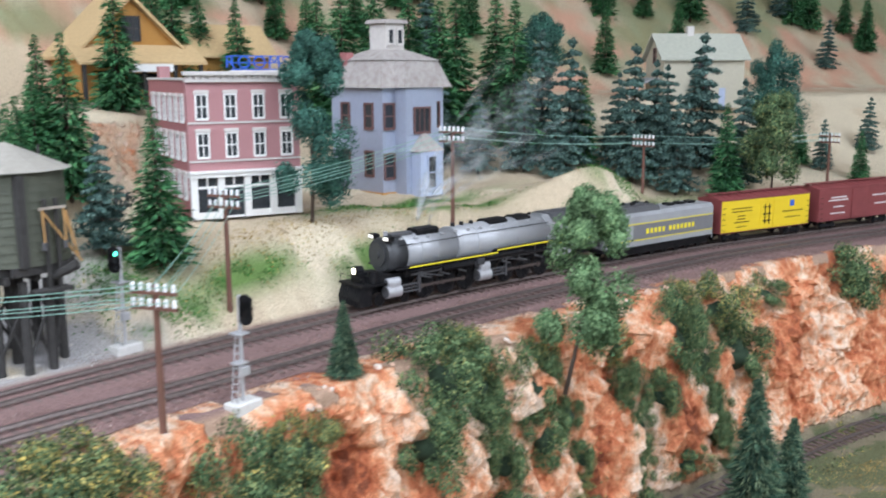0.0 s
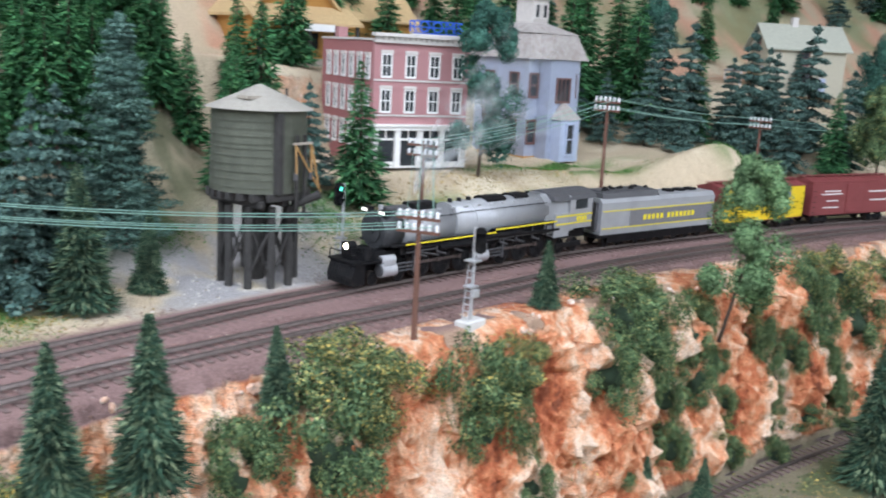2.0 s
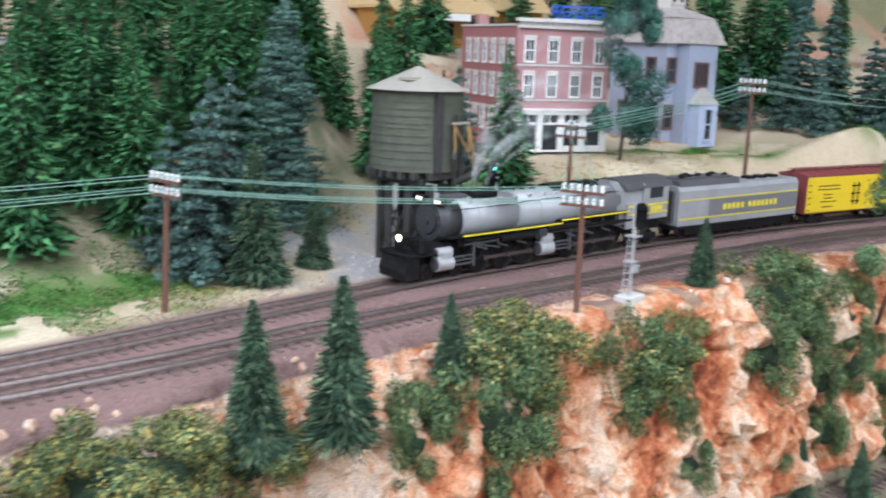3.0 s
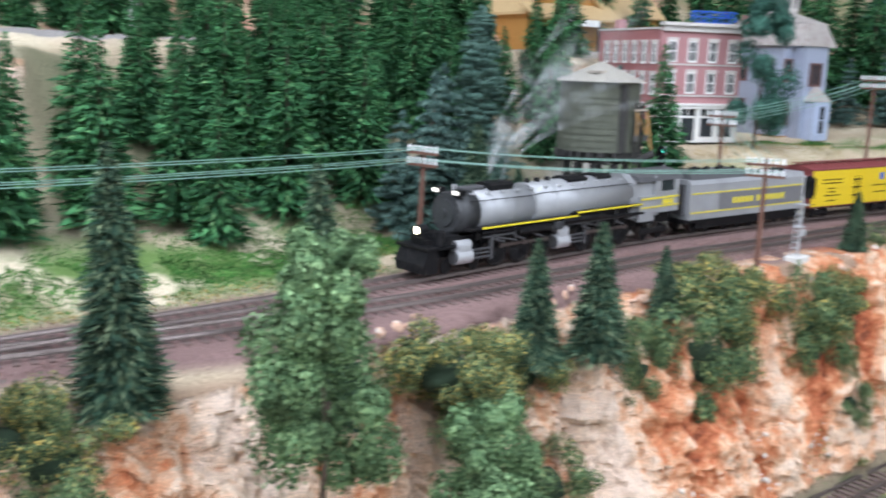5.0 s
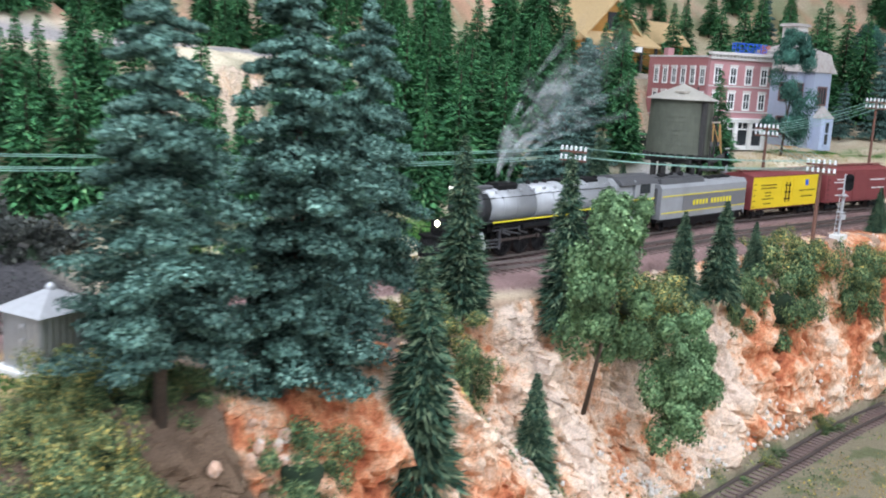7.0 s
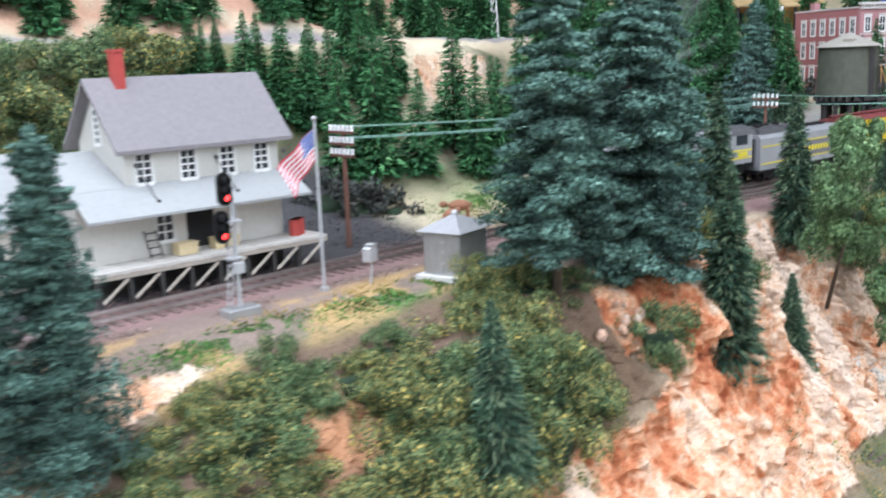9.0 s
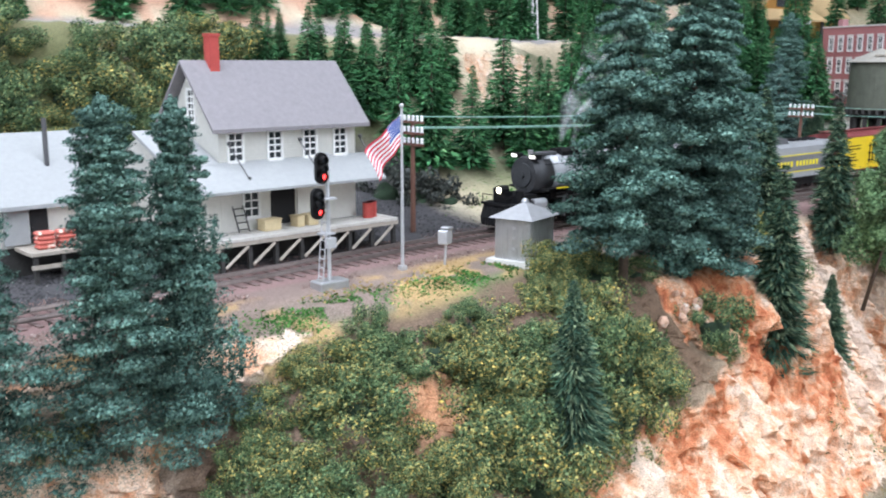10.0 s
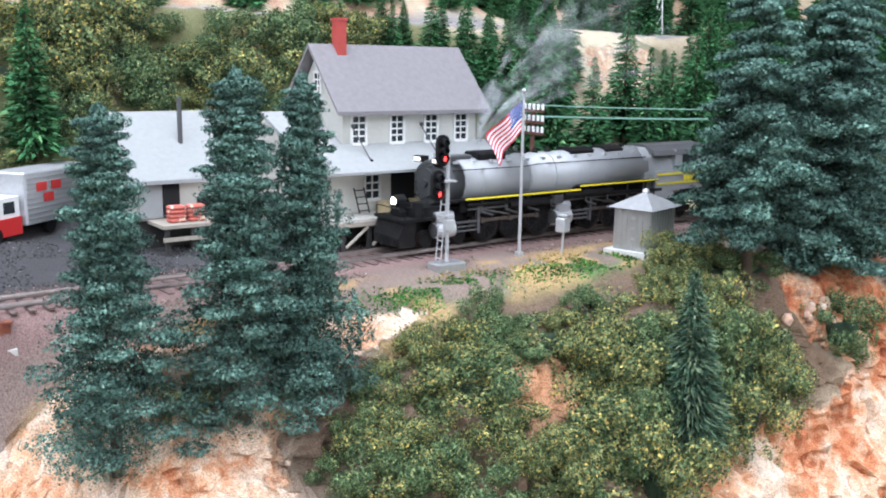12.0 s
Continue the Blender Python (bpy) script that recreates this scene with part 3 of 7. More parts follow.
    cliff = np.clip(smooth01(-z, 0.03, 0.22) * near * (1 - low) + 0.55 * steep * (n > 2.2) * smooth01(patch, 0.45, 0.6), 0, 1)
    at_rock = me.attributes.new("rock", "FLOAT", "POINT")
    outcrop = smooth01(a, -5.0, -4.6) * (1 - smooth01(a, -3.2, -2.8)) * smooth01(-n, 1.2, 1.5) * smooth01(patch2, 0.42, 0.52) * near
    ledge = smooth01(a, -1.5, -0.5) * smooth01(-n, 0.98, 1.16) * smooth01(patch2, 0.40, 0.50) * near * (1 - low)
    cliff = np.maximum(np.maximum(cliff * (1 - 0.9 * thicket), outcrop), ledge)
    at_rock.data.foreach_set("value", cliff.astype(np.float32).ravel())
    pale = (1 - smooth01(a, 1.2, 3.2)) * (1 - 0.75 * np.exp(-((a + 4.8) / 2.0) ** 4)) * (0.75 + 0.5 * smooth01(patch, 0.4, 0.6)) + 0.25 * smooth01(big, 0.55, 0.9) + 0.5 * (small - 0.5)
    at_pale = me.attributes.new("pale", "FLOAT", "POINT")
    at_pale.data.foreach_set("value", pale.astype(np.float32).ravel())
    return tagged(ob, "sculpted plaster scenery with orange rock cliffs and ballast", "ground", kind="structure")


make_ground()


# ---- the room, assumed and out of view: closed walls and ceiling, ceiling lights ----
# unseen walls, their tone chosen to hold down the fill light
M_ROOM = mat("assumed_wall_paint", (0.46, 0.45, 0.42), 0.9, var=0.05, scale=5)
M_CARPET = mat("assumed_carpet", (0.16, 0.15, 0.14), 0.95, var=0.2, scale=30)


def make_room():
    def slab(name, x0, x1, y0, y1, z0, z1, m, label):
        bm = box(bmesh.new(), x0 / U, x1 / U, y0 / U, y1 / U, z0 / U, z1 / U)
        solid(name, bm, m, Matrix.Identity(4), label, name.split("_")[0], kind="structure")
    slab("floor", -4.5, 3.5, -3.2, 4.2, -1.15, -1.05, M_CARPET, "assumed dark carpet floor of the room, out of view")
    slab("ceiling", -4.5, 3.5, -3.2, 4.2, 1.75, 1.85, M_ROOM, "assumed plain pale grey ceiling of the room, out of view")
    slab("wall_south", -4.5, 3.5, -3.3, -3.2, -1.05, 1.75, M_ROOM, "assumed plain grey-beige room wall, out of view")
    slab("wall_north", -4.5, 3.5, 4.2, 4.3, -1.05, 1.75, M_ROOM, "assumed plain grey-beige room wall, out of view")
    slab("wall_west", -4.6, -4.5, -3.2, 4.2, -1.05, 1.75, M_ROOM, "assumed plain grey-beige room wall, out of view")
    slab("wall_east", 3.5, 3.6, -3.2, 4.2, -1.05, 1.75, M_ROOM, "assumed plain grey-beige room wall, out of view")
    glow = mat("fluorescent_diffuser", (0.95, 0.98, 1.0), 0.5, emit=1.0, var=0.0)
    for i in range(4):
        for j in range(3):
            # unseen panels, set towards the viewer's side to brighten the fronts
            x, y = -2.55 + 1.85 * i, -2.75 + 1.2 * j
            t = thing("ceiling_light", pose(x, y, 1.75), "assumed recessed white fluorescent ceiling light panel, out of view", "ceiling light", "ceiling lights of the room")
            part("frame", box(bmesh.new(), -0.64 / U, 0.64 / U, -0.34 / U, 0.34 / U, -0.02 / U, 0), M_WHITE, t)
            part("diffuser", box(bmesh.new(), -0.6 / U, 0.6 / U, -0.3 / U, 0.3 / U, -0.026 / U, -0.021 / U), glow, t)
            lamp = bpy.data.lights.new("tube_light", "AREA")
            lamp.shape, lamp.size, lamp.size_y, lamp.energy, lamp.color = "RECTANGLE", 1.2, 0.6, LAMP_WATTS, (0.77, 0.845, 1.0)
            lo = new("tube_light", lamp)
            lo.matrix_basis = pose(x, y, 1.75 - 0.035)


LAMP_WATTS = 31.0
make_room()


# ---- tracks ----
RAIL_TOP = 0.055


def tangent(a, off=None):
    e = 0.02
    f = (lambda s: plan(np.array(s), np.array(float(off(s)) if off else 0.0)))
    v = f(a + e) - f(a - e)
    return math.degrees(math.atan2(v[1], v[0]))


def rail_mesh(name, av, off, z0):
    """Two rails along the plan line n = off(a)."""
    verts, quads = [], []
    c = np.array([plan(np.array(a), np.array(float(off(a)))) for a in av])
    t = np.gradient(c[:, :2], axis=0)
    t /= np.linalg.norm(t, axis=1)[:, None]
    s = np.stack([-t[:, 1], t[:, 0]], 1)
    for side in (-0.1058, 0.1058):
        prof = [(-0.012, z0), (-0.009, z0 + 0.03), (0.009, z0 + 0.03), (0.012, z0)]
        base = len(verts)
        for k in range(len(av)):
            for dx, dz in prof:
                verts.append((*(c[k, :2] + s[k] * (side + dx)), dz))
        for k in range(len(av) - 1):
            for j in range(3):
                p = base + 4 * k + j
                quads.append((p, p + 1, p + 5, p + 4))
    return mesh_np(name, verts, quads, M_RAIL)


def make_track(name, a0, a1, off, z, label):
    t = thing(name, Matrix.Identity(4), label, "railway track", kind="structure")
    av = np.arange(a0, a1, 0.1)
    part_np("rails", rail_mesh("rails", av, off, z + 0.025), t, "brown steel rails")
    tie = mesh_of("tie", box(bmesh.new(), -0.018, 0.018, -0.19, 0.19, -0.02, 0.002), M_TIE)
    ties = list(np.arange(a0, a1, 0.098))
    near = [a for a in ties if -9.5 < a < 9.5] if name == "railway_track" else ties[:140]
    for a in near:
        p = plan(np.array(a), np.array(float(off(a))))
        o = new("tie", tie)
        o.parent = t
        o.matrix_basis = pose(p[0] * U, p[1] * U, (z + 0.007) * U, 0, 0, tangent(a, off) + random.uniform(-1.2, 1.2))
    bm = bmesh.new()
    for a in ties:
        if a not in near:
            p = plan(np.array(a), np.array(float(off(a))))
            m = pose(p[0], p[1], z + 0.012, 0, 0, tangent(a, off))
            bmesh.ops.create_cube(bm, size=1, matrix=m @ Matrix.Diagonal((0.036, 0.38, 0.012, 1)))
    if len(bm.verts):
        tagged(part("far_ties", bm, M_TIE, t), kind="stuff")
    else:
        bm.free()


make_track("railway_track", -15.5, 19.5, lambda a: 0.0, 0.0, "single line of brown rails on weathered ties")
make_track("passing_track", -3.0, 19.5, outer_n, 0.0, "second line of brown rails merging by a turnout")
make_track("lower_track", -3.5, 15.5, lambda a: -2.06 - 0.42 * smooth01(np.array(-a), 0.0, 3.0), -2.092, "lower line of rails in weeds below the cliff")


# ---- foliage ----
def flakes(centres, size, rng, flat=0.0, aspect=1.0):
    """One small bent leaf (a triangle) at each centre."""
    k = len(centres)
    u = rng.normal(size=(k, 3))
    u[:, 2] *= 1 - flat
    u /= np.linalg.norm(u, axis=1)[:, None] + 1e-9
    w = rng.normal(size=(k, 3))
    w[:, 2] *= 1 - flat
    w -= u * (u * w).sum(1)[:, None]
    w /= np.linalg.norm(w, axis=1)[:, None] + 1e-9
    s = size * rng.uniform(0.6, 1.4, (k, 1))
    v = np.stack([centres - u * s * 0.5, centres + u * s * 0.5 + w * s * 0.15, centres + w * s * 0.6 * aspect], 1)
    return v.reshape(-1, 3)


def tri_index(v):
    return np.arange(len(v)).reshape(-1, 3)


def conifer_mesh(seed, slim, levels, fronds, material, thick=0.036, spring=0.0):
    """Bottle-brush conifer of height 1, its bristles in drooping whorls."""
    rng = np.random.RandomState(seed)
    out = []
    for i in range(levels):
        f = (i + rng.uniform(-0.4, 0.4)) / levels
        z = 0.05 + 0.94 * f
        r = slim * (1 - f) ** 0.8 * rng.uniform(0.78, 1.12) + 0.012
        k = max(6, int(fronds * (0.3 + 0.7 * (1 - f))))
        th = rng.uniform(0, 2 * math.pi, k)
        ln = r * rng.uniform(0.6, 1.15, k)
        droop = rng.uniform(-0.05, 0.4, k) - spring
        for s in (0.3, 0.55, 0.75, 0.92):
            tw = th + rng.uniform(-0.12, 0.12, k)
            c = np.stack([np.cos(tw) * ln * s, np.sin(tw) * ln * s, z - droop * ln * s * s + rng.uniform(-0.008, 0.008, k)], 1)
            d = np.stack([np.cos(tw), np.sin(tw), rng.uniform(-0.55, 0.25, k)], 1)
            side = np.stack([-np.sin(tw), np.cos(tw), rng.uniform(-0.9, 0.9, k)], 1)
            L, wd = 0.26 * ln[:, None] + 0.010, (0.003 + thick * ln[:, None]) * rng.uniform(0.7, 1.5, (k, 1))
            out.append(np.stack([c - side * wd - d * L * 0.35, c + side * wd - d * L * 0.35, c + d * L * 0.75], 1).reshape(-1, 3))
    v = np.concatenate(out)
    return mesh_np("crown", v, tri_index(v), material)


def pad_cloud(rng, pads, per, size, flat=0.3):
    """Leaves laid over flattened pads: (centre, radii), each about along the pad's skin."""
    cs, ns = [], []
    for c, r in pads:
        p = rng.normal(size=(per, 3))
        p /= np.linalg.norm(p, axis=1)[:, None]
        q = p / np.array(r)
        q /= np.linalg.norm(q, axis=1)[:, None]
        p = p * rng.uniform(0.72, 1.04, (per, 1)) * (1 + 0.22 * np.sin(7 * p[:, :1] + 5 * p[:, 1:2] + c[2] * 40))
        cs.append(np.array(c) + p * np.array(r))
        ns.append(q)
    c, nrm = np.concatenate(cs), np.concatenate(ns)
    nrm = nrm + rng.normal(size=nrm.shape) * 0.42
    nrm /= np.linalg.norm(nrm, axis=1)[:, None]
    u = np.cross(nrm, rng.normal(size=nrm.shape))
    u /= np.linalg.norm(u, axis=1)[:, None] + 1e-9
    w = np.cross(nrm, u)
    s = size * rng.uniform(0.6, 1.4, (len(c), 1))
    return np.stack([c - u * s * 0.5, c + u * s * 0.5, c + w * s * 0.75], 1).reshape(-1, 3)


def spruce_mesh(seed, slim, levels, per, size, material, foot=0.09, puff=0.34, taper=0.62):
    """Shaggy blue spruce of height 1: uneven tiers of clumped branch pads with gaps between."""
    rng = np.random.RandomState(seed)
    pads = []
    for i in range(levels):
        f = i / (levels - 1)
        z = foot + (0.96 - foot) * f
        r = slim * ((1 - f) ** taper * 0.92 + 0.10) * rng.uniform(0.8, 1.15)
        k = max(3, int(6 * (1 - f) + 3))
        t0 = rng.uniform(0, 6.28)
        for j in range(k):
            th = t0 + 6.283 * j / k + rng.uniform(-0.45, 0.45)
            reach = r * rng.uniform(0.62, 1.12)
            zz = z + rng.uniform(-0.02, 0.02)
            for s in (0.38, 0.66, 0.9):
                rr = reach * rng.uniform(0.20, 0.32) * (1.2 - 0.45 * s) + 0.010
                pads.append(((math.cos(th) * reach * s, math.sin(th) * reach * s, zz - 0.22 * reach * s * s), (rr, rr, puff * rr + 0.003)))
        pads.append(((0, 0, z), (0.22 * r + 0.01, 0.22 * r + 0.01, 0.03)))
    v = pad_cloud(rng, pads, per, size, 0.35)
    return mesh_np("crown", v, tri_index(v), material)


def column_mesh(seed, slim, clumps, per, size, material):
    """Ragged columnar spruce of height 1: overlapping matted clumps, broad to the shoulder, with a blunt tip."""
    rng = np.random.RandomState(seed)
    pads = []
    bulge = rng.uniform(0.62, 1.25, 9)
    for i in range(clumps):
        f = (i + rng.uniform(0, 1)) / clumps
        r = slim * (1 - 0.80 * f ** 1.7) * np.interp(f, np.linspace(0, 1, 9), bulge)
        th = 2.4 * i + rng.uniform(-0.5, 0.5)
        reach = r * rng.uniform(0.35, 1.0)
        rr = slim * rng.uniform(0.24, 0.46) * (1.1 - 0.5 * f)
        pads.append(((math.cos(th) * reach, math.sin(th) * reach, 0.03 + 0.93 * f), (rr, rr, rr * rng.uniform(0.22, 0.45))))
    for i in range(34):
        f = (i + 0.5) / 34
        rr = slim * (0.62 - 0.45 * f)
        pads.append(((rng.uniform(-0.2, 0.2) * rr, rng.uniform(-0.2, 0.2) * rr, 0.95 * f), (rr, rr, rr * 0.5)))
    pads.append(((0, 0, 0.97), (0.022, 0.022, 0.03)))
    v = pad_cloud(rng, pads, per, size, 0.2)
    return mesh_np("crown", v, tri_index(v), material)


def lump_mesh(seed, lumps, per, size, material, squash=0.8, spread=1.0):
    """Rounded foliage of radius about 1 in many lumps."""
    rng = np.random.RandomState(seed)
    pads = []
    for _ in range(lumps):
        p = rng.normal(size=3)
        p /= np.linalg.norm(p)
        p *= rng.uniform(0.45, 0.90) * spread
        p[2] = p[2] * squash + 0.25
        r = rng.uniform(0.18, 0.34)
        pads.append((p, (r, r, r * 0.85)))
    v = pad_cloud(rng, pads, per, size, 0.1)
    return mesh_np("leaves", v, tri_index(v), material)


# Dark lump that closes a bush and stands for the shade inside it.
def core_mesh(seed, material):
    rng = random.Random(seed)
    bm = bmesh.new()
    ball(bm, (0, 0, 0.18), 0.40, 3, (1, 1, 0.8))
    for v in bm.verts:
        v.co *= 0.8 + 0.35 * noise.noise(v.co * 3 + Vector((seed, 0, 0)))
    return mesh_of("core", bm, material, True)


def trunk_mesh(height, r):
    bm = cyl(bmesh.new(), (0, 0, -0.03), (0, 0, height), r, r * 0.25, 7)
    return mesh_of("trunk", bm, M_BARK, True)


KINDS = {
    "pine": ([conifer_mesh(s, 0.20, 54, 34, M_PINE) for s in (1, 2, 3, 4)], "dark green bottle-brush conifer on the hillside"),
    "slim": ([conifer_mesh(s, 0.165, 56, 32, M_PINE) for s in (11, 12, 13)], "slender green bottle-brush conifer on the hillside"),
    "fir": ([conifer_mesh(s, 0.205, 70, 110, M_DARKPINE, 0.013, 0.05) for s in (5, 6, 7)], "dark green model fir tree with drooping branches"),
    "tallfir": ([conifer_mesh(s, 0.165, 46, 150, M_DARKPINE, 0.013) for s in (15, 16, 17)], "tall narrow dark green model fir tree"),
    "spruce": ([column_mesh(s, 0.19, 110, 560, 0.0085, M_SPRUCE) for s in (8, 9, 10)], "blue-green shaggy model spruce tree"),
    "bigspruce": ([spruce_mesh(s, 0.225, 17, 340, 0.0098, M_SPRUCE, 0.20, 0.30, 0.5) for s in (31, 32, 33)], "large shaggy blue-green model spruce with a bare trunk foot"),
    "fullspruce": ([spruce_mesh(s, 0.215, 20, 340, 0.0100, M_SPRUCE, 0.04, 0.32, 0.5) for s in (41,)], "large shaggy blue-green model spruce with branches to the ground"),
    "smallspruce": ([spruce_mesh(s, 0.23, 12, 55, 0.024, M_DUSTY) for s in (18, 19)], "small dusty blue-green model spruce"),
}
TRUNK = trunk_mesh(0.9, 0.018)


def tree(kind, a, n, h, z=None, lean=0.0, label="", group="", width=1.0):
    meshes, text = KINDS[kind]
    h *= spread(a, n)
    m = at(a, n, z) @ pose(0, 0, 0, lean, random.uniform(-2, 2), random.uniform(0, 360)) @ Matrix.Diagonal((h * width, h * width, h, 1))
    names = {"pine": "conifer_tree", "slim": "conifer_tree", "fir": "fir_tree", "tallfir": "fir_tree", "spruce": "spruce_tree", "bigspruce": "spruce_tree", "fullspruce": "spruce_tree", "smallspruce": "spruce_tree"}
    t = thing(names[kind], m, label or text, "tree", group or "conifers on the layout")
    part_np("trunk", TRUNK, t)
    part_np("crown", meshes[random.randrange(len(meshes))], t)
    return t


BUSHES = {
    "yellow": [lump_mesh(s, 22, 640, 0.040, M_BUSH) for s in (21, 22, 23)],
    "green": [lump_mesh(s, 22, 640, 0.040, M_GREENBUSH) for s in (24, 25)],
    "dark": [lump_mesh(s, 12, 220, 0.09, M_DARKBUSH) for s in (26,)],
    "soft": [lump_mesh(s, 20, 600, 0.045, M_LICHEN) for s in (27, 28)],
}
CORES = [core_mesh(s, M_INNERSHADE) for s in (1, 2, 3)]


def bush(kind, a, n, r, z=None, tall=1.0, label=""):
    text = {"yellow": "dark green bush flecked with yellow foam leaves", "green": "dense green foam-leaf bush on the rock edge",
            "dark": "low dark grey-green bush", "soft": "soft light green clump of lichen foliage"}[kind]
    r *= 1.3 if a > -4.6 or n < -1.45 or n > 0 else 1.05
    m = at(a, n, (float(ground_z(a, n)) if z is None else z) - 0.25 * r) @ pose(0, 0, 0, 0, 0, random.uniform(0, 360)) @ Matrix.Diagonal((r, r, r * tall, 1))
    t = thing("bush", m, label or text, "bush", "bushes on the layout")
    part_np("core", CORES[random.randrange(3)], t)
    part_np("leaves", BUSHES[kind][random.randrange(len(BUSHES[kind]))], t)
    return t


# front edge of the upper ledge
tree("tallfir", -2.17, -1.04, 1.45)
tree("tallfir", -0.90, -1.12, 1.60, lean=3)
tree("tallfir", -3.63, -2.08, 1.75, z=-1.0)
tree("fir", 5.13, -1.37, 0.60)
tree("fir", 2.42, -1.20, 0.62, z=-0.3)
tree("fir", 1.29, -1.38, 1.05, z=-0.4)
tree("fir", 0.81, -1.22, 0.95, z=-0.4)
tree("fir", -6.22, -2.17, 1.12)
tree("bigspruce", -5.16, -1.71, 2.3, z=-0.12)
tree("spruce", 3.0, 1.55, 2.0, width=1.1)
tree("smallspruce", 4.95, 1.3, 1.05)
tree("pine", 5.32, 2.90, 1.23)
tree("pine", 5.49, 2.70, 1.68)
tree("pine", 4.56, 1.90, 1.36)
tree("pine", 5.32, 1.00, 1.47)
tree("pine", 6.65, 3.60, 1.49)
tree("pine", 7.86, 4.60, 1.64)
tree("pine", 8.30, 4.00, 1.43)
tree("pine", 8.19, 4.60, 1.38)
tree("pine", 9.28, 3.90, 1.64)
tree("pine", 9.23, 3.40, 1.88)
tree("pine", 9.82, 3.60, 1.87)
tree("pine", 10.04, 3.20, 1.93)
tree("pine", 9.98, 2.60, 1.99)
tree("pine", 10.36, 2.70, 1.99)
tree("pine", 11.21, 2.90, 1.77)
tree("pine", 11.01, 2.40, 1.90)
tree("smallspruce", 11.31, 2.20, 1.56)
tree("smallspruce", 11.35, 1.80, 1.63)
tree("smallspruce", 12.12, 1.50, 1.81)
tree("smallspruce", 13.41, 1.60, 1.90)
tree("smallspruce", 12.48, 1.20, 1.35)
tree("smallspruce", 13.60, 1.20, 1.55)
tree("smallspruce", 12.71, 1.70, 1.45)
tree("pine", 13.06, 1.00, 1.39)
tree("smallspruce", 12.27, 1.90, 1.16)
tree("smallspruce", 10.50, 1.70, 1.21)
tree("smallspruce", 10.58, 1.30, 0.97)
tree("pine", 1.79, 2.20, 1.43)
tree("pine", 2.76, 2.80, 0.90)
tree("pine", 3.01, 2.50, 1.22)
tree("pine", 3.37, 2.60, 1.18)
tree("smallspruce", 1.73, 1.00, 1.32)
tree("smallspruce", 2.30, 1.40, 1.56)
tree("fir", 2.17, 0.75, 1.15)
tree("fir", 2.82, 0.85, 0.71)
tree("pine", 4.47, 2.60, 1.15)
tree("pine", 5.16, 2.70, 1.24)
tree("pine", 4.38, 1.80, 1.38)
tree("pine", 2.24, 2.40, 0.89)
tree("smallspruce", 1.63, 1.30, 1.17)
tree("pine", -1.97, 1.60, 1.51)
tree("pine", -1.13, 1.70, 1.56)
tree("pine", -0.49, 1.70, 1.50)
tree("pine", 0.28, 2.30, 1.73)
tree("pine", -0.28, 1.35, 1.31)
tree("pine", 0.37, 2.00, 1.49)
tree("pine", 0.56, 1.65, 1.67)
tree("pine", 1.34, 2.20, 1.70)
tree("pine", 0.98, 2.60, 1.41)
tree("pine", 1.58, 1.80, 1.71)
tree("pine", 2.69, 2.30, 1.46)
tree("pine", 3.06, 2.10, 1.13)
tree("pine", 2.64, 2.70, 1.11)
tree("smallspruce", 1.95, 1.20, 1.57)
tree("slim", -2.19, 1.90, 1.18)
tree("pine", 0.45, 2.90, 1.33)
tree("pine", -5.35, 3.00, 0.76)
tree("pine", -5.00, 3.10, 0.55)
tree("pine", -4.65, 2.90, 0.78)
tree("pine", -4.50, 2.60, 1.13)
tree("pine", -4.27, 2.50, 1.06)
tree("pine", -3.92, 2.60, 1.02)
tree("pine", -4.32, 1.90, 1.30)
tree("pine", -3.44, 2.70, 1.01)
tree("pine", -3.93, 1.80, 1.48)
tree("pine", -2.95, 2.70, 1.07)
tree("pine", -2.58, 2.10, 1.50)
tree("pine", -3.45, 1.70, 1.15)
tree("slim", -2.74, 1.60, 1.33)
tree("slim", -2.45, 1.50, 1.33)
tree("slim", -1.79, 1.90, 1.40)
tree("pine", -1.08, 2.20, 1.67)
tree("pine", -9.06, 2.60, 1.31)
tree("pine", -5.28, 2.90, 0.74)
tree("pine", -4.93, 2.70, 1.06)
tree("pine", -4.57, 2.60, 1.01)
tree("pine", -4.05, 2.80, 0.85)
tree("spruce", -9.42, -0.98, 1.87, width=0.95)
tree("spruce", -8.74, -1.08, 1.93)
tree("spruce", -8.36, -1.12, 1.85, width=0.95)
tree("fir", 8.27, -2.92, 1.60)
tree("fir", 8.62, -3.0, 1.15)
tree("fullspruce", -4.2, -1.62, 2.45, width=1.1)
tree("bigspruce", -3.44, -1.31, 2.3, width=0.8)
tree("fir", -2.0, -1.73, 1.12, z=-1.56)
tree("fir", 5.94, -1.97, 0.65)
tree("fir", 6.49, -2.22, 0.59)
bush("yellow", 3.05, -1.22, 0.43, tall=0.8)
bush("yellow", 4.17, -1.57, 0.38, tall=0.85)
bush("yellow", 4.55, -1.6, 0.22, tall=1.0)
bush("green", 5.86, -1.59, 0.41, tall=1.1)
bush("green", 5.61, -1.72, 0.30, tall=1.6)
bush("green", 6.81, -1.70, 0.24, tall=1.8)
bush("green", 6.89, -1.80, 0.22, tall=1.5)
bush("green", 8.81, -1.62, 0.31, tall=1.8)
bush("green", 8.54, -1.73, 0.23, tall=1.6)
bush("yellow", 9.73, -1.47, 0.37, tall=1.2)
bush("green", 9.84, -1.62, 0.34, tall=1.4)
bush("green", 12.23, -1.36, 0.48, tall=1.0)
bush("green", 10.54, -1.37, 0.30, tall=0.8)
bush("green", 6.17, -1.49, 0.25, tall=0.9)
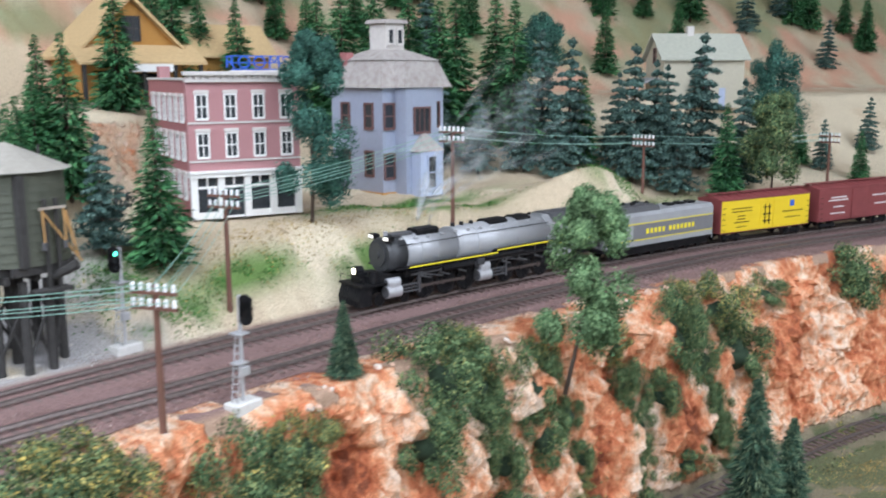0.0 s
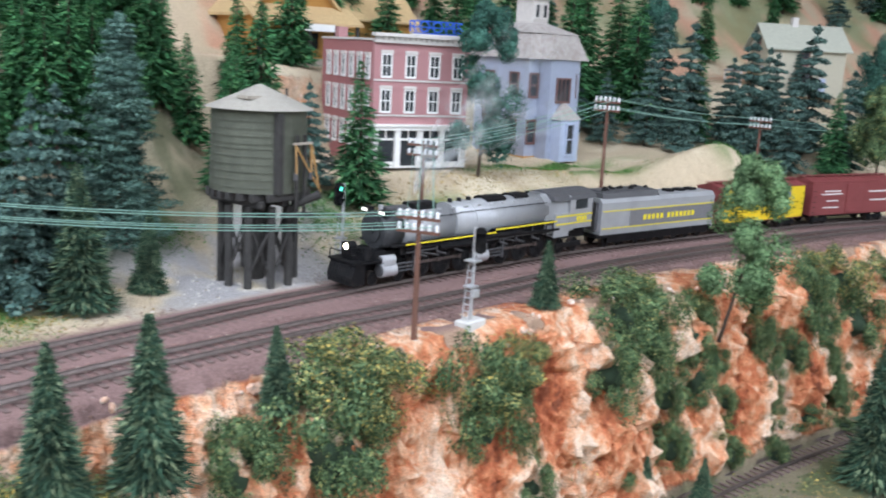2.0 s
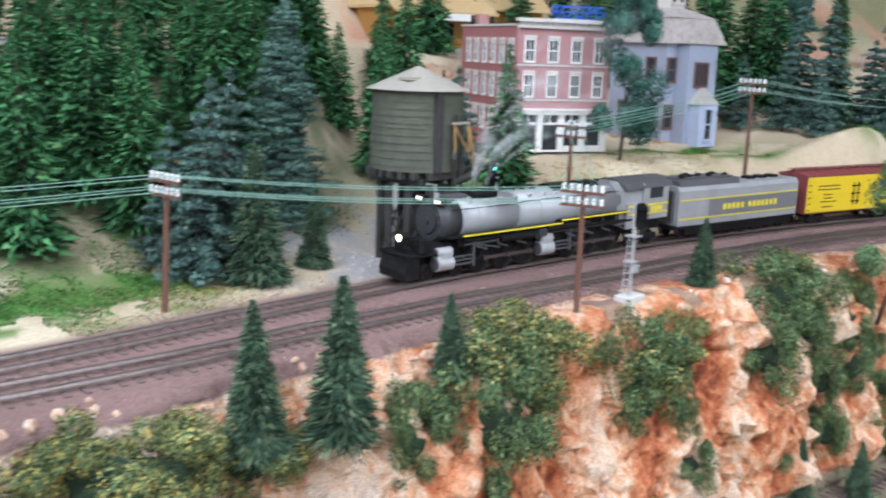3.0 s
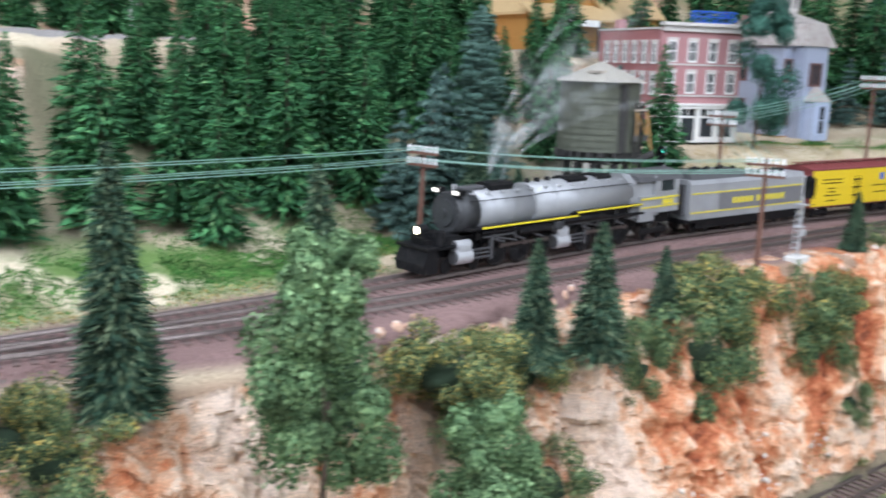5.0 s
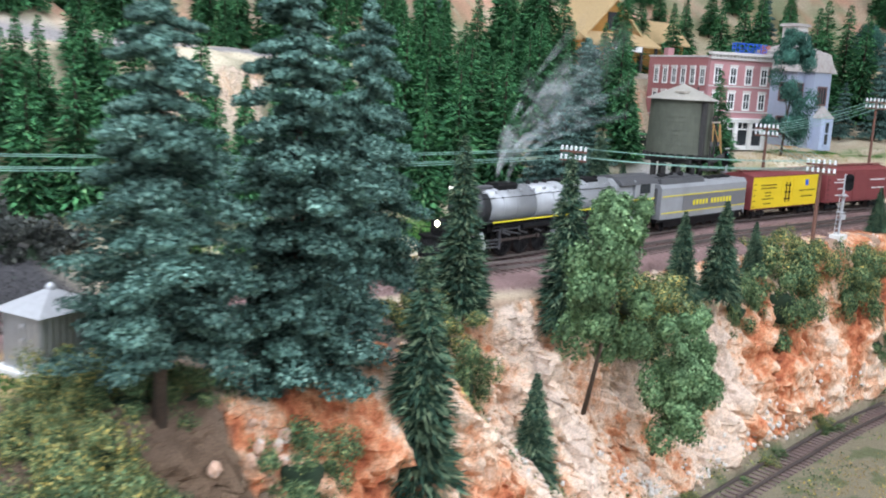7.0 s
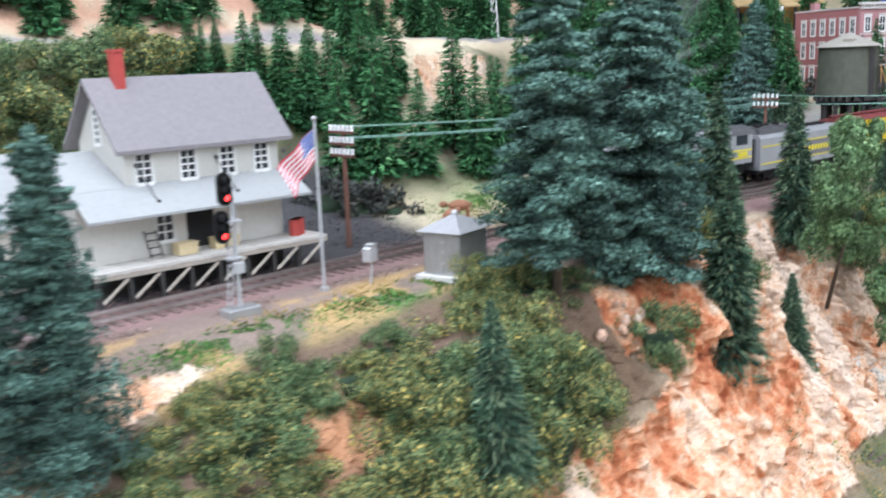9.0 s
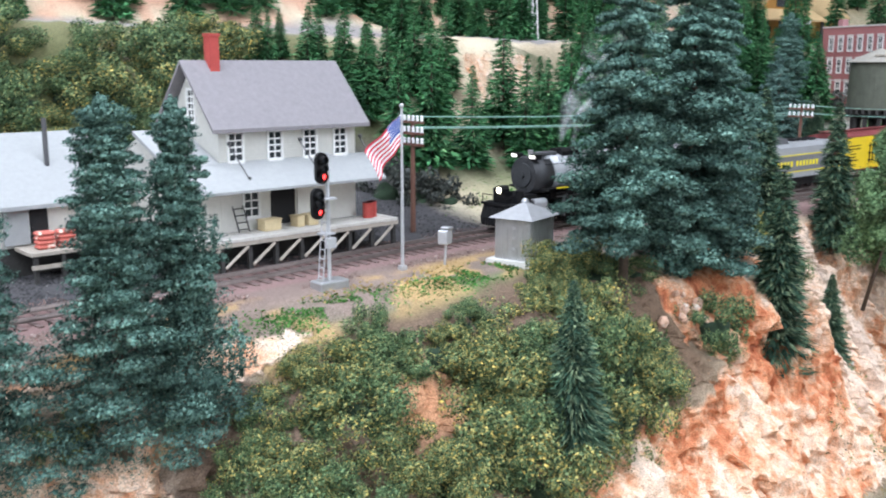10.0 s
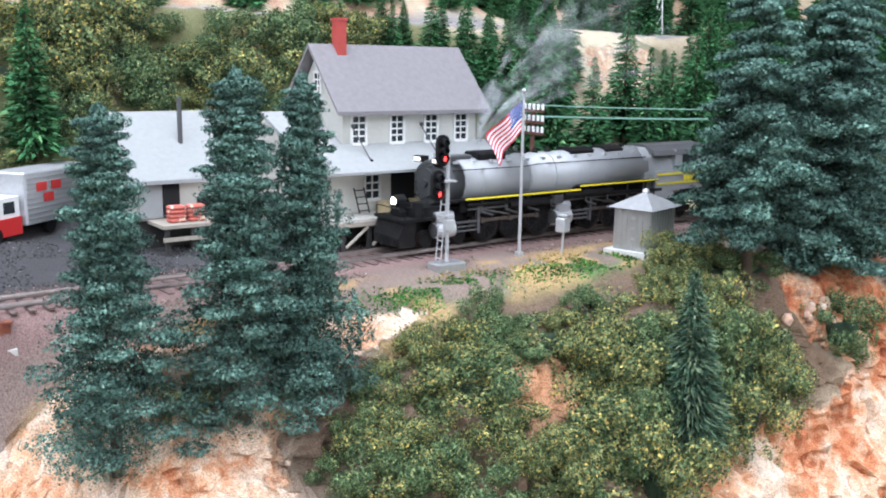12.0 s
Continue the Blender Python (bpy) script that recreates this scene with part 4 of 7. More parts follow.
bush("green", 8.77, -1.87, 0.29, tall=0.6)
bush("yellow", -0.12, -1.27, 0.40, z=-0.18, tall=0.9)
bush("green", 2.15, -1.15, 0.28, tall=1.0)
bush("yellow", 3.05, -1.38, 0.35, tall=1.2)
bush("green", 2.77, -1.50, 0.27, tall=1.3)
bush("green", 4.20, -1.6, 0.3, tall=0.9)
bush("green", 4.11, -1.65, 0.23, tall=1.7)
bush("yellow", -2.68, -1.17, 0.37, tall=0.8)
bush("yellow", 0.22, -1.2, 0.36, z=-0.3, tall=0.85)
bush("yellow", 0.86, -1.05, 0.3, tall=0.8)
bush("green", 0.05, -1.42, 0.30, z=-0.6, tall=0.9)
bush("green", 2.03, -1.22, 0.24, tall=1.6)
bush("green", 2.64, -1.46, 0.41, tall=1.5)
bush("green", 0.82, -1.39, 0.31, tall=1.0)
bush("green", -2.71, -1.58, 0.21, tall=1.6)
bush("green", -2.65, -1.13, 0.15, tall=1.5)
bush("green", 4.10, -1.59, 0.31, tall=1.6)
bush("yellow", -9.00, -0.92, 0.20, tall=1.0)
bush("yellow", -7.78, -1.31, 0.31, tall=0.8)
bush("yellow", -7.35, -1.29, 0.36, tall=0.7)
bush("yellow", -6.72, -1.39, 0.38, tall=0.7)
bush("yellow", -6.14, -1.49, 0.36, tall=0.7)
bush("yellow", -7.96, -1.45, 0.32, tall=0.9)
bush("yellow", -7.51, -1.50, 0.31, tall=0.9)
bush("yellow", -6.75, -1.92, 0.33, tall=1.1)
bush("yellow", -6.97, -2.02, 0.31, tall=0.9)
bush("green", -6.24, -1.67, 0.34, tall=0.8)
bush("green", -5.62, -2.05, 0.34, tall=1.1)
bush("green", -7.94, -1.72, 0.26, tall=1.0)
bush("green", -7.20, -1.43, 0.28, tall=0.8)
bush("yellow", -5.61, -1.75, 0.24, tall=0.8)
bush("green", -4.53, -2.10, 0.27, tall=1.0)
bush("green", -5.2, -1.50, 0.22, tall=0.8)
bush("green", -4.88, -1.57, 0.22, tall=0.8)
bush("green", -8.00, -1.26, 0.20, tall=1.0)
bush("yellow", -7.40, -1.80, 0.24, tall=1.0)
bush("green", -8.36, -1.50, 0.19, tall=0.8)
bush("yellow", -2.87, -1.12, 0.28, tall=1.0)
bush("yellow", -8.76, 3.33, 0.50, tall=1.0)
bush("yellow", -8.26, 3.22, 0.51, tall=1.0)
bush("green", -7.93, 3.01, 0.44, tall=1.0)
bush("yellow", -7.43, 3.03, 0.45, tall=1.0)
bush("yellow", -6.92, 3.01, 0.46, tall=1.0)
bush("yellow", -8.58, 3.00, 0.38, tall=1.0)
bush("green", -6.38, 3.21, 0.48, tall=1.0)
bush("yellow", -5.71, 3.24, 0.44, tall=1.0)
bush("green", -8.92, 2.83, 0.32, tall=1.0)
bush("green", -7.00, 3.22, 0.35, tall=1.0)
bush("green", -7.99, 3.38, 0.40, tall=1.0)
bush("dark", -4.70, 1.65, 0.40, tall=1.0)
bush("dark", -4.47, 1.40, 0.34, tall=1.0)
bush("dark", -4.26, 1.21, 0.23, tall=1.0)
bush("dark", 5.70, 1.98, 0.35, tall=1.0)

# thicket before the station
brush = random.Random(17)
for i in range(80):
    a = brush.uniform(-8.3, -4.7)
    n = brush.uniform(-2.25, -1.14)
    if a > -5.4 and n < -1.55 or abs(a + 7.0) < 0.30 and abs(n + 1.62) < 0.16 or abs(a + 6.22) < 0.25 and n < -1.95:
        continue
    bush("yellow" if brush.random() < 0.55 else "green", a, n, brush.uniform(0.13, 0.33), tall=brush.uniform(0.75, 1.35))
for i in range(34):
    bush("yellow" if i % 3 else "green", brush.uniform(-10.5, -5.2), brush.uniform(2.5, 3.4), brush.uniform(0.26, 0.42), tall=0.8)
for i in range(18):
    bush("green" if i % 2 else "yellow", brush.uniform(0, 12), brush.uniform(-1.98, -1.88), brush.uniform(0.08, 0.16), tall=0.7)
# growth hanging down the gullies of the cliff
for a, n, lean, steps, r in ((4.4, -1.56, 0.04, 4, 0.20), (6.2, -1.55, 0.06, 5, 0.22), (7.0, -1.6, 0.10, 5, 0.15), (8.05, -1.62, 0.02, 5, 0.17), (9.1, -1.5, 0.08, 5, 0.20)):
    for k in range(steps):
        bush("green" if k else "yellow", a + lean * k + brush.uniform(-0.04, 0.04), n - 0.085 * k, r * brush.uniform(0.8, 1.1), tall=1.5)

# the forest goes on up the slopes
wood = random.Random(7)
for i in range(210):
    a = wood.uniform(-9.5, 4.5)
    n = wood.uniform(2.3, 6.5)
    if 3.3 < n < 4.4 or (n < 3.3 and a < -3.4) or (-3.2 < a < -1.2 and n < 3.4):
        continue
    tree("pine" if i % 2 else "slim", a, n, wood.uniform(0.95, 1.45))
for i in range(80):
    a, n = wood.uniform(3.5, 24), wood.uniform(5.4, 10.5)
    tree("pine" if i % 3 else "smallspruce", a, n, wood.uniform(1.0, 1.6))
for i in range(12):
    a, n = wood.uniform(9.8, 17.5), wood.uniform(0.9, 2.9)
    if n < 1.2 and a < 11.3:
        continue
    tree("smallspruce" if i % 3 else "pine", a, n, wood.uniform(0.75, 1.3))


for i in range(22):
    tree("pine" if i % 3 else "slim", wood.uniform(0.3, 4.3), wood.uniform(2.25, 3.25), wood.uniform(1.1, 1.6))


# ---- train ----
def wheel_mesh(r, spokes, w=0.02):
    bm = bmesh.new()
    cyl(bm, (0, -w, 0), (0, w, 0), r, seg=24)
    cyl(bm, (0, -w - 0.006, 0), (0, -w, 0), r * 0.22, seg=10)
    for i in range(spokes):
        th = 2 * math.pi * i / spokes
        cyl(bm, (0, -w - 0.003, 0), (math.cos(th) * r * 0.8, -w - 0.003, math.sin(th) * r * 0.8), 0.006, seg=5)
    return mesh_of("wheel", bm, M_BLACK)


def tyre_mesh(r, w=0.021):
    bm = bmesh.new()
    for y0, y1, rr in ((-w - 0.004, w, r * 1.005),):
        cyl(bm, (0, y0, 0), (0, y1, 0), rr, seg=24, caps=False)
        cyl(bm, (0, y0, 0), (0, y1, 0), rr * 0.86, seg=24, caps=False)
    return mesh_of("tyre", bm, M_RAIL)


def wheelset(parent, x, r, spokes, spin):
    for y in (-0.105, 0.105):
        o = new("wheel", wheel_mesh(r, spokes))
        o.parent = parent
        o.matrix_basis = Matrix.Translation((x * U, y * U, r * U)) @ (Matrix.Rotation(math.pi, 4, "Z") if y > 0 else Matrix.Identity(4))
        o2 = new("tyre", tyre_mesh(r))
        o2.parent = o
        if spin is not None:
            spin.append((o, x, y, r))


SPIN = []
RODS = []


def locomotive():
    t = thing("steam_locomotive", at(6.4, 0, RAIL_TOP), "grey and black articulated steam locomotive with yellow stripe", "locomotive")
    P = lambda name, bm, m, label="", smooth=False: part(name, bm, m, t, label, smooth)
    # boiler: smokebox, barrel, firebox
    zc, r = 0.455, 0.172
    bm = bmesh.new()
    cyl(bm, (0.60, 0, zc), (1.25, 0, zc), r, seg=32)
    cyl(bm, (1.24, 0, zc), (2.55, 0, zc + 0.008), r * 1.06, r * 1.1, seg=32)
    P("boiler", bm, M_GREY, "long grey boiler barrel with bands", True)
    P("smokebox", cyl(bmesh.new(), (0.40, 0, zc), (0.60, 0, zc), r * 0.99, seg=32), M_GRAPHITE, "graphite black smokebox", True)
    for x in (0.606, 0.78, 0.97, 1.24, 1.5, 1.78, 2.05, 2.3):
        bm = cyl(bmesh.new(), (x - 0.006, 0, zc + (0.004 if x > 1.24 else 0)), (x + 0.006, 0, zc + (0.004 if x > 1.24 else 0)), r * (1.085 if x > 1.2 else 1.012), seg=32)
        P("boiler_band", bm, M_GREY)
    bm = bmesh.new()
    cyl(bm, (0.375, 0, zc), (0.405, 0, zc), r * 0.93, r * 1.0, seg=32)
    cyl(bm, (0.36, 0, zc + 0.005), (0.38, 0, zc + 0.005), r * 0.62, seg=24)
    cyl(bm, (0.345, 0, zc + 0.005), (0.365, 0, zc + 0.005), 0.03, seg=12)
    for i in range(16):
        th = 2 * math.pi * i / 16
        cyl(bm, (0.365, math.cos(th) * r * 0.8, zc + math.sin(th) * r * 0.8), (0.378, math.cos(th) * r * 0.8, zc + math.sin(th) * r * 0.8), 0.007, seg=6)
    P("smokebox_front", bm, M_GRAPHITE, "dark grey smokebox door with bolts")
    # firebox, tapering under the cab
    bm = bmesh.new()
    prism(bm, [(-0.175, 0.24), (-0.19, 0.42), (-0.17, 0.56), (-0.09, 0.64), (0.09, 0.64), (0.17, 0.56), (0.19, 0.42), (0.175, 0.24)], 2.5, 2.98, "x")
    P("firebox", bm, M_GREY, "", False)
    # running boards and yellow stripe
    for s in (-1, 1):
        bm = bmesh.new()
        box(bm, 0.42, 1.72, s * 0.20 - 0.03, s * 0.20 + 0.03, 0.335, 0.35)
        box(bm, 1.70, 2.62, s * 0.21 - 0.03, s * 0.21 + 0.03, 0.365, 0.38)
        P("running_board", bm, M_BLACK)
        bm = bmesh.new()
        box(bm, 0.56, 1.70, s * 0.155 - 0.012, s * 0.155 + 0.012, 0.245, 0.335)
        box(bm, 1.70, 2.60, s * 0.165 - 0.012, s * 0.165 + 0.012, 0.255, 0.365)
        P("boiler_skirt", bm, M_BLACK, "black lower boiler side")
        for k, x in enumerate((0.74, 0.98, 1.2, 1.44, 1.82, 2.06, 2.3, 2.52)):
            bm = bmesh.new()
            cyl(bm, (x, s * 0.19, 0.335 if x < 1.7 else 0.365), (x, s * 0.19, 0.24), 0.009, seg=6)
            cyl(bm, (x, s * 0.19, 0.24), (x + 0.12, s * 0.185, 0.205), 0.009, seg=6)
            P("bracket_pipe", bm, M_DARKGREY)
        P("conduit", cyl(bmesh.new(), (0.62, s * 0.178, 0.262), (2.58, s * 0.186, 0.275), 0.008, seg=6), M_DARKGREY)
        P("lubricator", box(bmesh.new(), 1.44, 1.54, s * 0.2 - 0.03, s * 0.2 + 0.03, 0.25, 0.32, 0.008), M_GRAPHITE)
        bm = bmesh.new()
        box(bm, 0.56, 1.72, s * 0.232 - 0.002, s * 0.232 + 0.002, 0.341, 0.355)
        box(bm, 1.70, 2.62, s * 0.242 - 0.002, s * 0.242 + 0.002, 0.371, 0.385)
        P("stripe", bm, M_YELLOW, "yellow painted edge stripe")
        bm = bmesh.new()
        prev = None
        for i in range(16):
            x = 0.5 + i * 0.135
            p = (x, s * 0.168, zc + 0.10 + (0.012 if x > 1.25 else 0))
            cyl(bm, (x, s * 0.150, p[2]), p, 0.005, seg=5)
            if prev:
                cyl(bm, prev, p, 0.0035, seg=5)
            prev = p
        P("handrail", bm, M_BLACK)
        for p, q, rr in (((0.6, 0.19, 0.30), (1.5, 0.19, 0.30), 0.016), ((2.0, 0.205, 0.30), (2.7, 0.205, 0.285), 0.014), ((1.25, 0.19, 0.34), (1.25, 0.15, 0.22), 0.014)):
            P("pipe", cyl(bmesh.new(), (p[0], s * p[1], p[2]), (q[0], s * q[1], q[2]), rr, seg=8), M_BLACK)
        for x0, x1, z, rr in ((1.55, 2.1, 0.315, 0.032), (1.0, 1.4, 0.275, 0.026)):
            P("air_tank", cyl(bmesh.new(), (x0, s * 0.2, z), (x1, s * 0.2, z), rr, seg=12), M_BLACK)
        for x0 in (0.40, 1.56):
            bm = bmesh.new()
            cyl(bm, (x0 - 0.075, s * 0.165, 0.135), (x0 + 0.085, s * 0.165, 0.135), 0.062, seg=18)
            cyl(bm, (x0 - 0.07, s * 0.165, 0.225), (x0 + 0.08, s * 0.165, 0.225), 0.040, seg=14)
            box(bm, x0 - 0.06, x0 + 0.07, s * 0.165 - 0.045, s * 0.165 + 0.045, 0.14, 0.225)
            P("cylinder", bm, M_SILVER, "light grey steam cylinder")
            bm = bmesh.new()
            cyl(bm, (x0 - 0.088, s * 0.165, 0.135), (x0 - 0.074, s * 0.165, 0.135), 0.052, seg=16)
            cyl(bm, (x0 - 0.08, s * 0.165, 0.225), (x0 - 0.069, s * 0.165, 0.225), 0.03, seg=12)
            P("cylinder_head", bm, M_DARKGREY)
            bm = bmesh.new()
            box(bm, x0 + 0.09, x0 + 0.33, s * 0.17 - 0.01, s * 0.17 + 0.01, 0.165, 0.178)
            box(bm, x0 + 0.09, x0 + 0.33, s * 0.17 - 0.01, s * 0.17 + 0.01, 0.10, 0.113)
            box(bm, x0 + 0.31, x0 + 0.335, s * 0.17 - 0.014, s * 0.17 + 0.014, 0.08, 0.3)
            cyl(bm, (x0 + 0.09, s * 0.17, 0.138), (x0 + 0.3, s * 0.17, 0.138), 0.008, seg=6)
            cyl(bm, (x0 + 0.33, s * 0.175, 0.26), (x0 + 0.62, s * 0.175, 0.2), 0.008, seg=6)
            P("crosshead_guide", bm, M_DARKGREY)
    # frames
    bm = bmesh.new()
    box(bm, 0.10, 1.5, -0.07, 0.07, 0.10, 0.27)
    box(bm, 1.5, 2.72, -0.07, 0.07, 0.10, 0.29)
    box(bm, 2.6, 3.28, -0.09, 0.09, 0.14, 0.25)
    box(bm, 0.66, 1.5, -0.12, 0.12, 0.20, 0.29)
    box(bm, 1.7, 2.6, -0.12, 0.12, 0.20, 0.30)
    P("frame", bm, M_BLACK)
    # pilot deck, pilot, front
    bm = bmesh.new()
    prism(bm, [(0.03, 0.03), (0.16, 0.03), (0.16, 0.21), (0.06, 0.21), (0.02, 0.10)], -0.17, 0.17)
    P("pilot", bm, M_BLACK, "black cast pilot")
    for i in range(9):
        y = -0.15 + 0.0375 * i
        P("pilot_rib", cyl(bmesh.new(), (0.012, y * 0.9, 0.035), (0.05, y, 0.20), 0.007, seg=5), M_BLACK)
    bm = bmesh.new()
    box(bm, 0.04, 0.42, -0.19, 0.19, 0.212, 0.232)
    box(bm, 0.16, 0.40, -0.15, 0.15, 0.23, 0.30)
    for s in (-1, 1):
        cyl(bm, (0.2, s * 0.14, 0.235), (0.2, s * 0.14, 0.345), 0.042, seg=14)
        cyl(bm, (0.06, s * 0.185, 0.23), (0.06, s * 0.185, 0.30), 0.004, seg=5)
    cyl(bm, (0.06, -0.185, 0.30), (0.06, 0.185, 0.30), 0.004, seg=5)
    P("pilot_deck", bm, M_BLACK)
    bm = bmesh.new()
    box(bm, 0.10, 0.2, -0.05, 0.05, 0.27, 0.33)
    cyl(bm, (0.085, 0, 0.345), (0.17, 0, 0.345), 0.042, seg=16)
    P("headlight", bm, M_BLACK)
    bm = bmesh.new()
    cyl(bm, (0.078, 0, 0.345), (0.086, 0, 0.345), 0.026, seg=16)
    P("headlight_lens", bm, M_LAMP, "glowing warm headlight lens")
    bm = bmesh.new()
    for s in (-1, 1):
        box(bm, 0.37, 0.44, s * 0.115 - 0.045, s * 0.115 + 0.045, zc + r - 0.025, zc + r + 0.02)
    P("number_box", bm, M_BLACK)
    bm = bmesh.new()
    for s in (-1, 1):
        box(bm, 0.366, 0.3695, s * 0.115 - 0.036, s * 0.115 + 0.036, zc + r - 0.015, zc + r + 0.012)
    P("number_board", bm, mat("lit_number_board", (0.95, 0.93, 0.85), 0.4, emit=1.2), "small lit white number boards")
    bm = bmesh.new()
    cyl(bm, (0.44, -0.02, zc + r), (0.44, -0.02, zc + r + 0.05), 0.018, 0.025, seg=10)
    P("bell", bm, M_SILVER)
    # top gear: stack, domes, sand boxes
    bm = bmesh.new()
    prism(bm, [(-0.075, 0), (-0.085, 0.055), (-0.06, 0.075), (0.06, 0.075), (0.085, 0.055), (0.075, 0)], 0.78, 1.05, "x")
    bmesh.ops.translate(bm, vec=(0, 0, zc + r - 0.03), verts=bm.verts)
    P("smoke_stack", bm, M_BLACK, "black double stack casing")
    for x0, x1 in ((1.72, 1.98), (2.12, 2.32)):
        bm = bmesh.new()
        prism(bm, [(-0.09, 0), (-0.10, 0.035), (-0.05, 0.06), (0.05, 0.06), (0.10, 0.035), (0.09, 0)], x0, x1, "x")
        bmesh.ops.translate(bm, vec=(0, 0, zc + r - 0.02), verts=bm.verts)
        P("sand_dome", bm, M_BLACK, "black sand dome")
    for x in (1.3, 1.42, 1.55, 2.4):
        P("safety_valve", cyl(bmesh.new(), (x, 0, zc + r), (x, 0, zc + r + 0.045), 0.028, 0.02, seg=10), M_BLACK)
    P("feedwater_heater", box(bmesh.new(), 0.5, 0.75, -0.05, 0.05, zc + r - 0.01, zc + r + 0.025, 0.008), M_DARKGREY)
    bm = bmesh.new()
    for i in range(12):
        x = 0.55 + i * 0.17
        box(bm, x - 0.02, x + 0.02, -0.13, -0.105, zc + 0.145, zc + 0.16)
    P("washout_caps", bm, M_SILVER)
    # cab
    bm = bmesh.new()
    for s in (-1, 1):
        box(bm, 2.86, 3.24, s * 0.205 - 0.006, s * 0.205 + 0.006, 0.27, 0.47)
        box(bm, 2.86, 2.95, s * 0.205 - 0.006, s * 0.205 + 0.006, 0.47, 0.58)
        box(bm, 3.16, 3.24, s * 0.205 - 0.006, s * 0.205 + 0.006, 0.47, 0.58)
    box(bm, 2.86, 2.875, -0.2, 0.2, 0.27, 0.62)
    P("cab_wall", bm, M_GREY)
    bm = bmesh.new()
    prism(bm, [(-0.215, 0.575), (-0.19, 0.615), (-0.1, 0.655), (0, 0.668), (0.1, 0.655), (0.19, 0.615), (0.215, 0.575), (0.19, 0.58), (0, 0.64), (-0.19, 0.58)], 2.6, 3.3, "x")
    P("cab_roof", bm, M_DARKGREY, "dark grey curved cab roof")
    for s in (-1, 1):
        bm = bmesh.new()
        box(bm, 2.955, 3.155, s * 0.2 - 0.003, s * 0.2 + 0.003, 0.475, 0.575)
        P("cab_window", bm, M_GLASS)
        bm = bmesh.new()
        box(bm, 2.64, 3.24, s * 0.214 - 0.0025, s * 0.214 + 0.0025, 0.405, 0.42)
        box(bm, 2.64, 3.24, s * 0.214 - 0.0025, s * 0.214 + 0.0025, 0.325, 0.338)
        for i in range(4):
            box(bm, 2.98 + i * 0.045, 3.01 + i * 0.045, s * 0.2145 - 0.002, s * 0.2145 + 0.002, 0.345, 0.395)
        P("cab_stripe", bm, M_YELLOW, "yellow lining and plain number bars")
        bm = bmesh.new()
        box(bm, 2.62, 2.86, s * 0.2 - 0.01, s * 0.2 + 0.01, 0.20, 0.44)
        P("ash_pan", bm, M_GREY)
    # wheels
    for x in (0.28, 0.58):
        wheelset(t, x, 0.064, 0, SPIN)
    for x in (0.83, 1.10, 1.37, 1.92, 2.19, 2.46):
        wheelset(t, x, 0.128, 12, SPIN)
    for x in (2.82, 3.06):
        wheelset(t, x, 0.078, 0, SPIN)
    for s in (-1, 1):
        for xs in ((0.83, 1.10, 1.37), (1.92, 2.19, 2.46)):
            bm = bmesh.new()
            box(bm, xs[0] - 0.02, xs[2] + 0.02, -0.006, 0.006, -0.012, 0.012)
            for x in xs:
                cyl(bm, (x, -0.012, 0), (x, 0.012, 0), 0.022, seg=10)
            o = part("side_rod", bm, M_RAIL, t, "steel side rod")
            RODS.append((o, s, 0.128))
    bm = bmesh.new()
    for s in (-1, 1):
        box(bm, 2.72, 3.16, s * 0.15 - 0.01, s * 0.15 + 0.01, 0.06, 0.12, 0.01)
    P("trailing_truck_frame", bm, M_BLACK)
    return t


def bogie(t, x, r=0.062, axles=(-0.13, 0.13), spin=True):
    bm = bmesh.new()
    for s in (-1, 1):
        box(bm, x + axles[0] - 0.05, x + axles[-1] + 0.05, s * 0.14 - 0.012, s * 0.14 + 0.012, 0.045, 0.085, 0.006)
        for k in axles:
            box(bm, x + k - 0.03, x + k + 0.03, s * 0.15 - 0.01, s * 0.15 + 0.01, 0.03, 0.10, 0.006)
        for k in (-0.03, 0, 0.03):
            cyl(bm, (x + k, s * 0.145, 0.03), (x + k, s * 0.145, 0.09), 0.01, seg=6)
    part("bogie_frame", bm, M_BLACK, t)
    for k in axles:
        wheelset(t, x + k, r, 0, SPIN if spin else None)


def letters(text, size, material, parent, m, label=""):
    cu = bpy.data.curves.new("lettering", "FONT")
    cu.body, cu.size, cu.extrude, cu.align_x, cu.align_y = text, size * U, 0.0004 * U, "CENTER", "CENTER"
    cu.space_character = 1.15
    o = new("lettering", cu)
    me = bpy.data.meshes.new_from_object(o)
    bpy.data.objects.remove(o)
    me.materials.append(material)
    o = new("lettering", me)
    o.parent = parent
    o.matrix_basis = Matrix.Translation(m.translation * U) @ m.to_3x3().to_4x4()
    if label:
        o["label"] = label
    return o


def bars(parent, material, spots, y, h=0.012):
    """Small plain bars for writing: (x0, x1, z)."""
    bm = bmesh.new()
    for x0, x1, z in spots:
        x = x0
        while x < x1:
            w = random.uniform(0.012, 0.03)
            box(bm, x, min(x + w, x1), y - 0.0015, y + 0.0015, z, z + h)
            x += w + 0.008
    part("lettering_bars", bm, material, parent)


TENDER0, TENDER1 = 3.36, 5.38


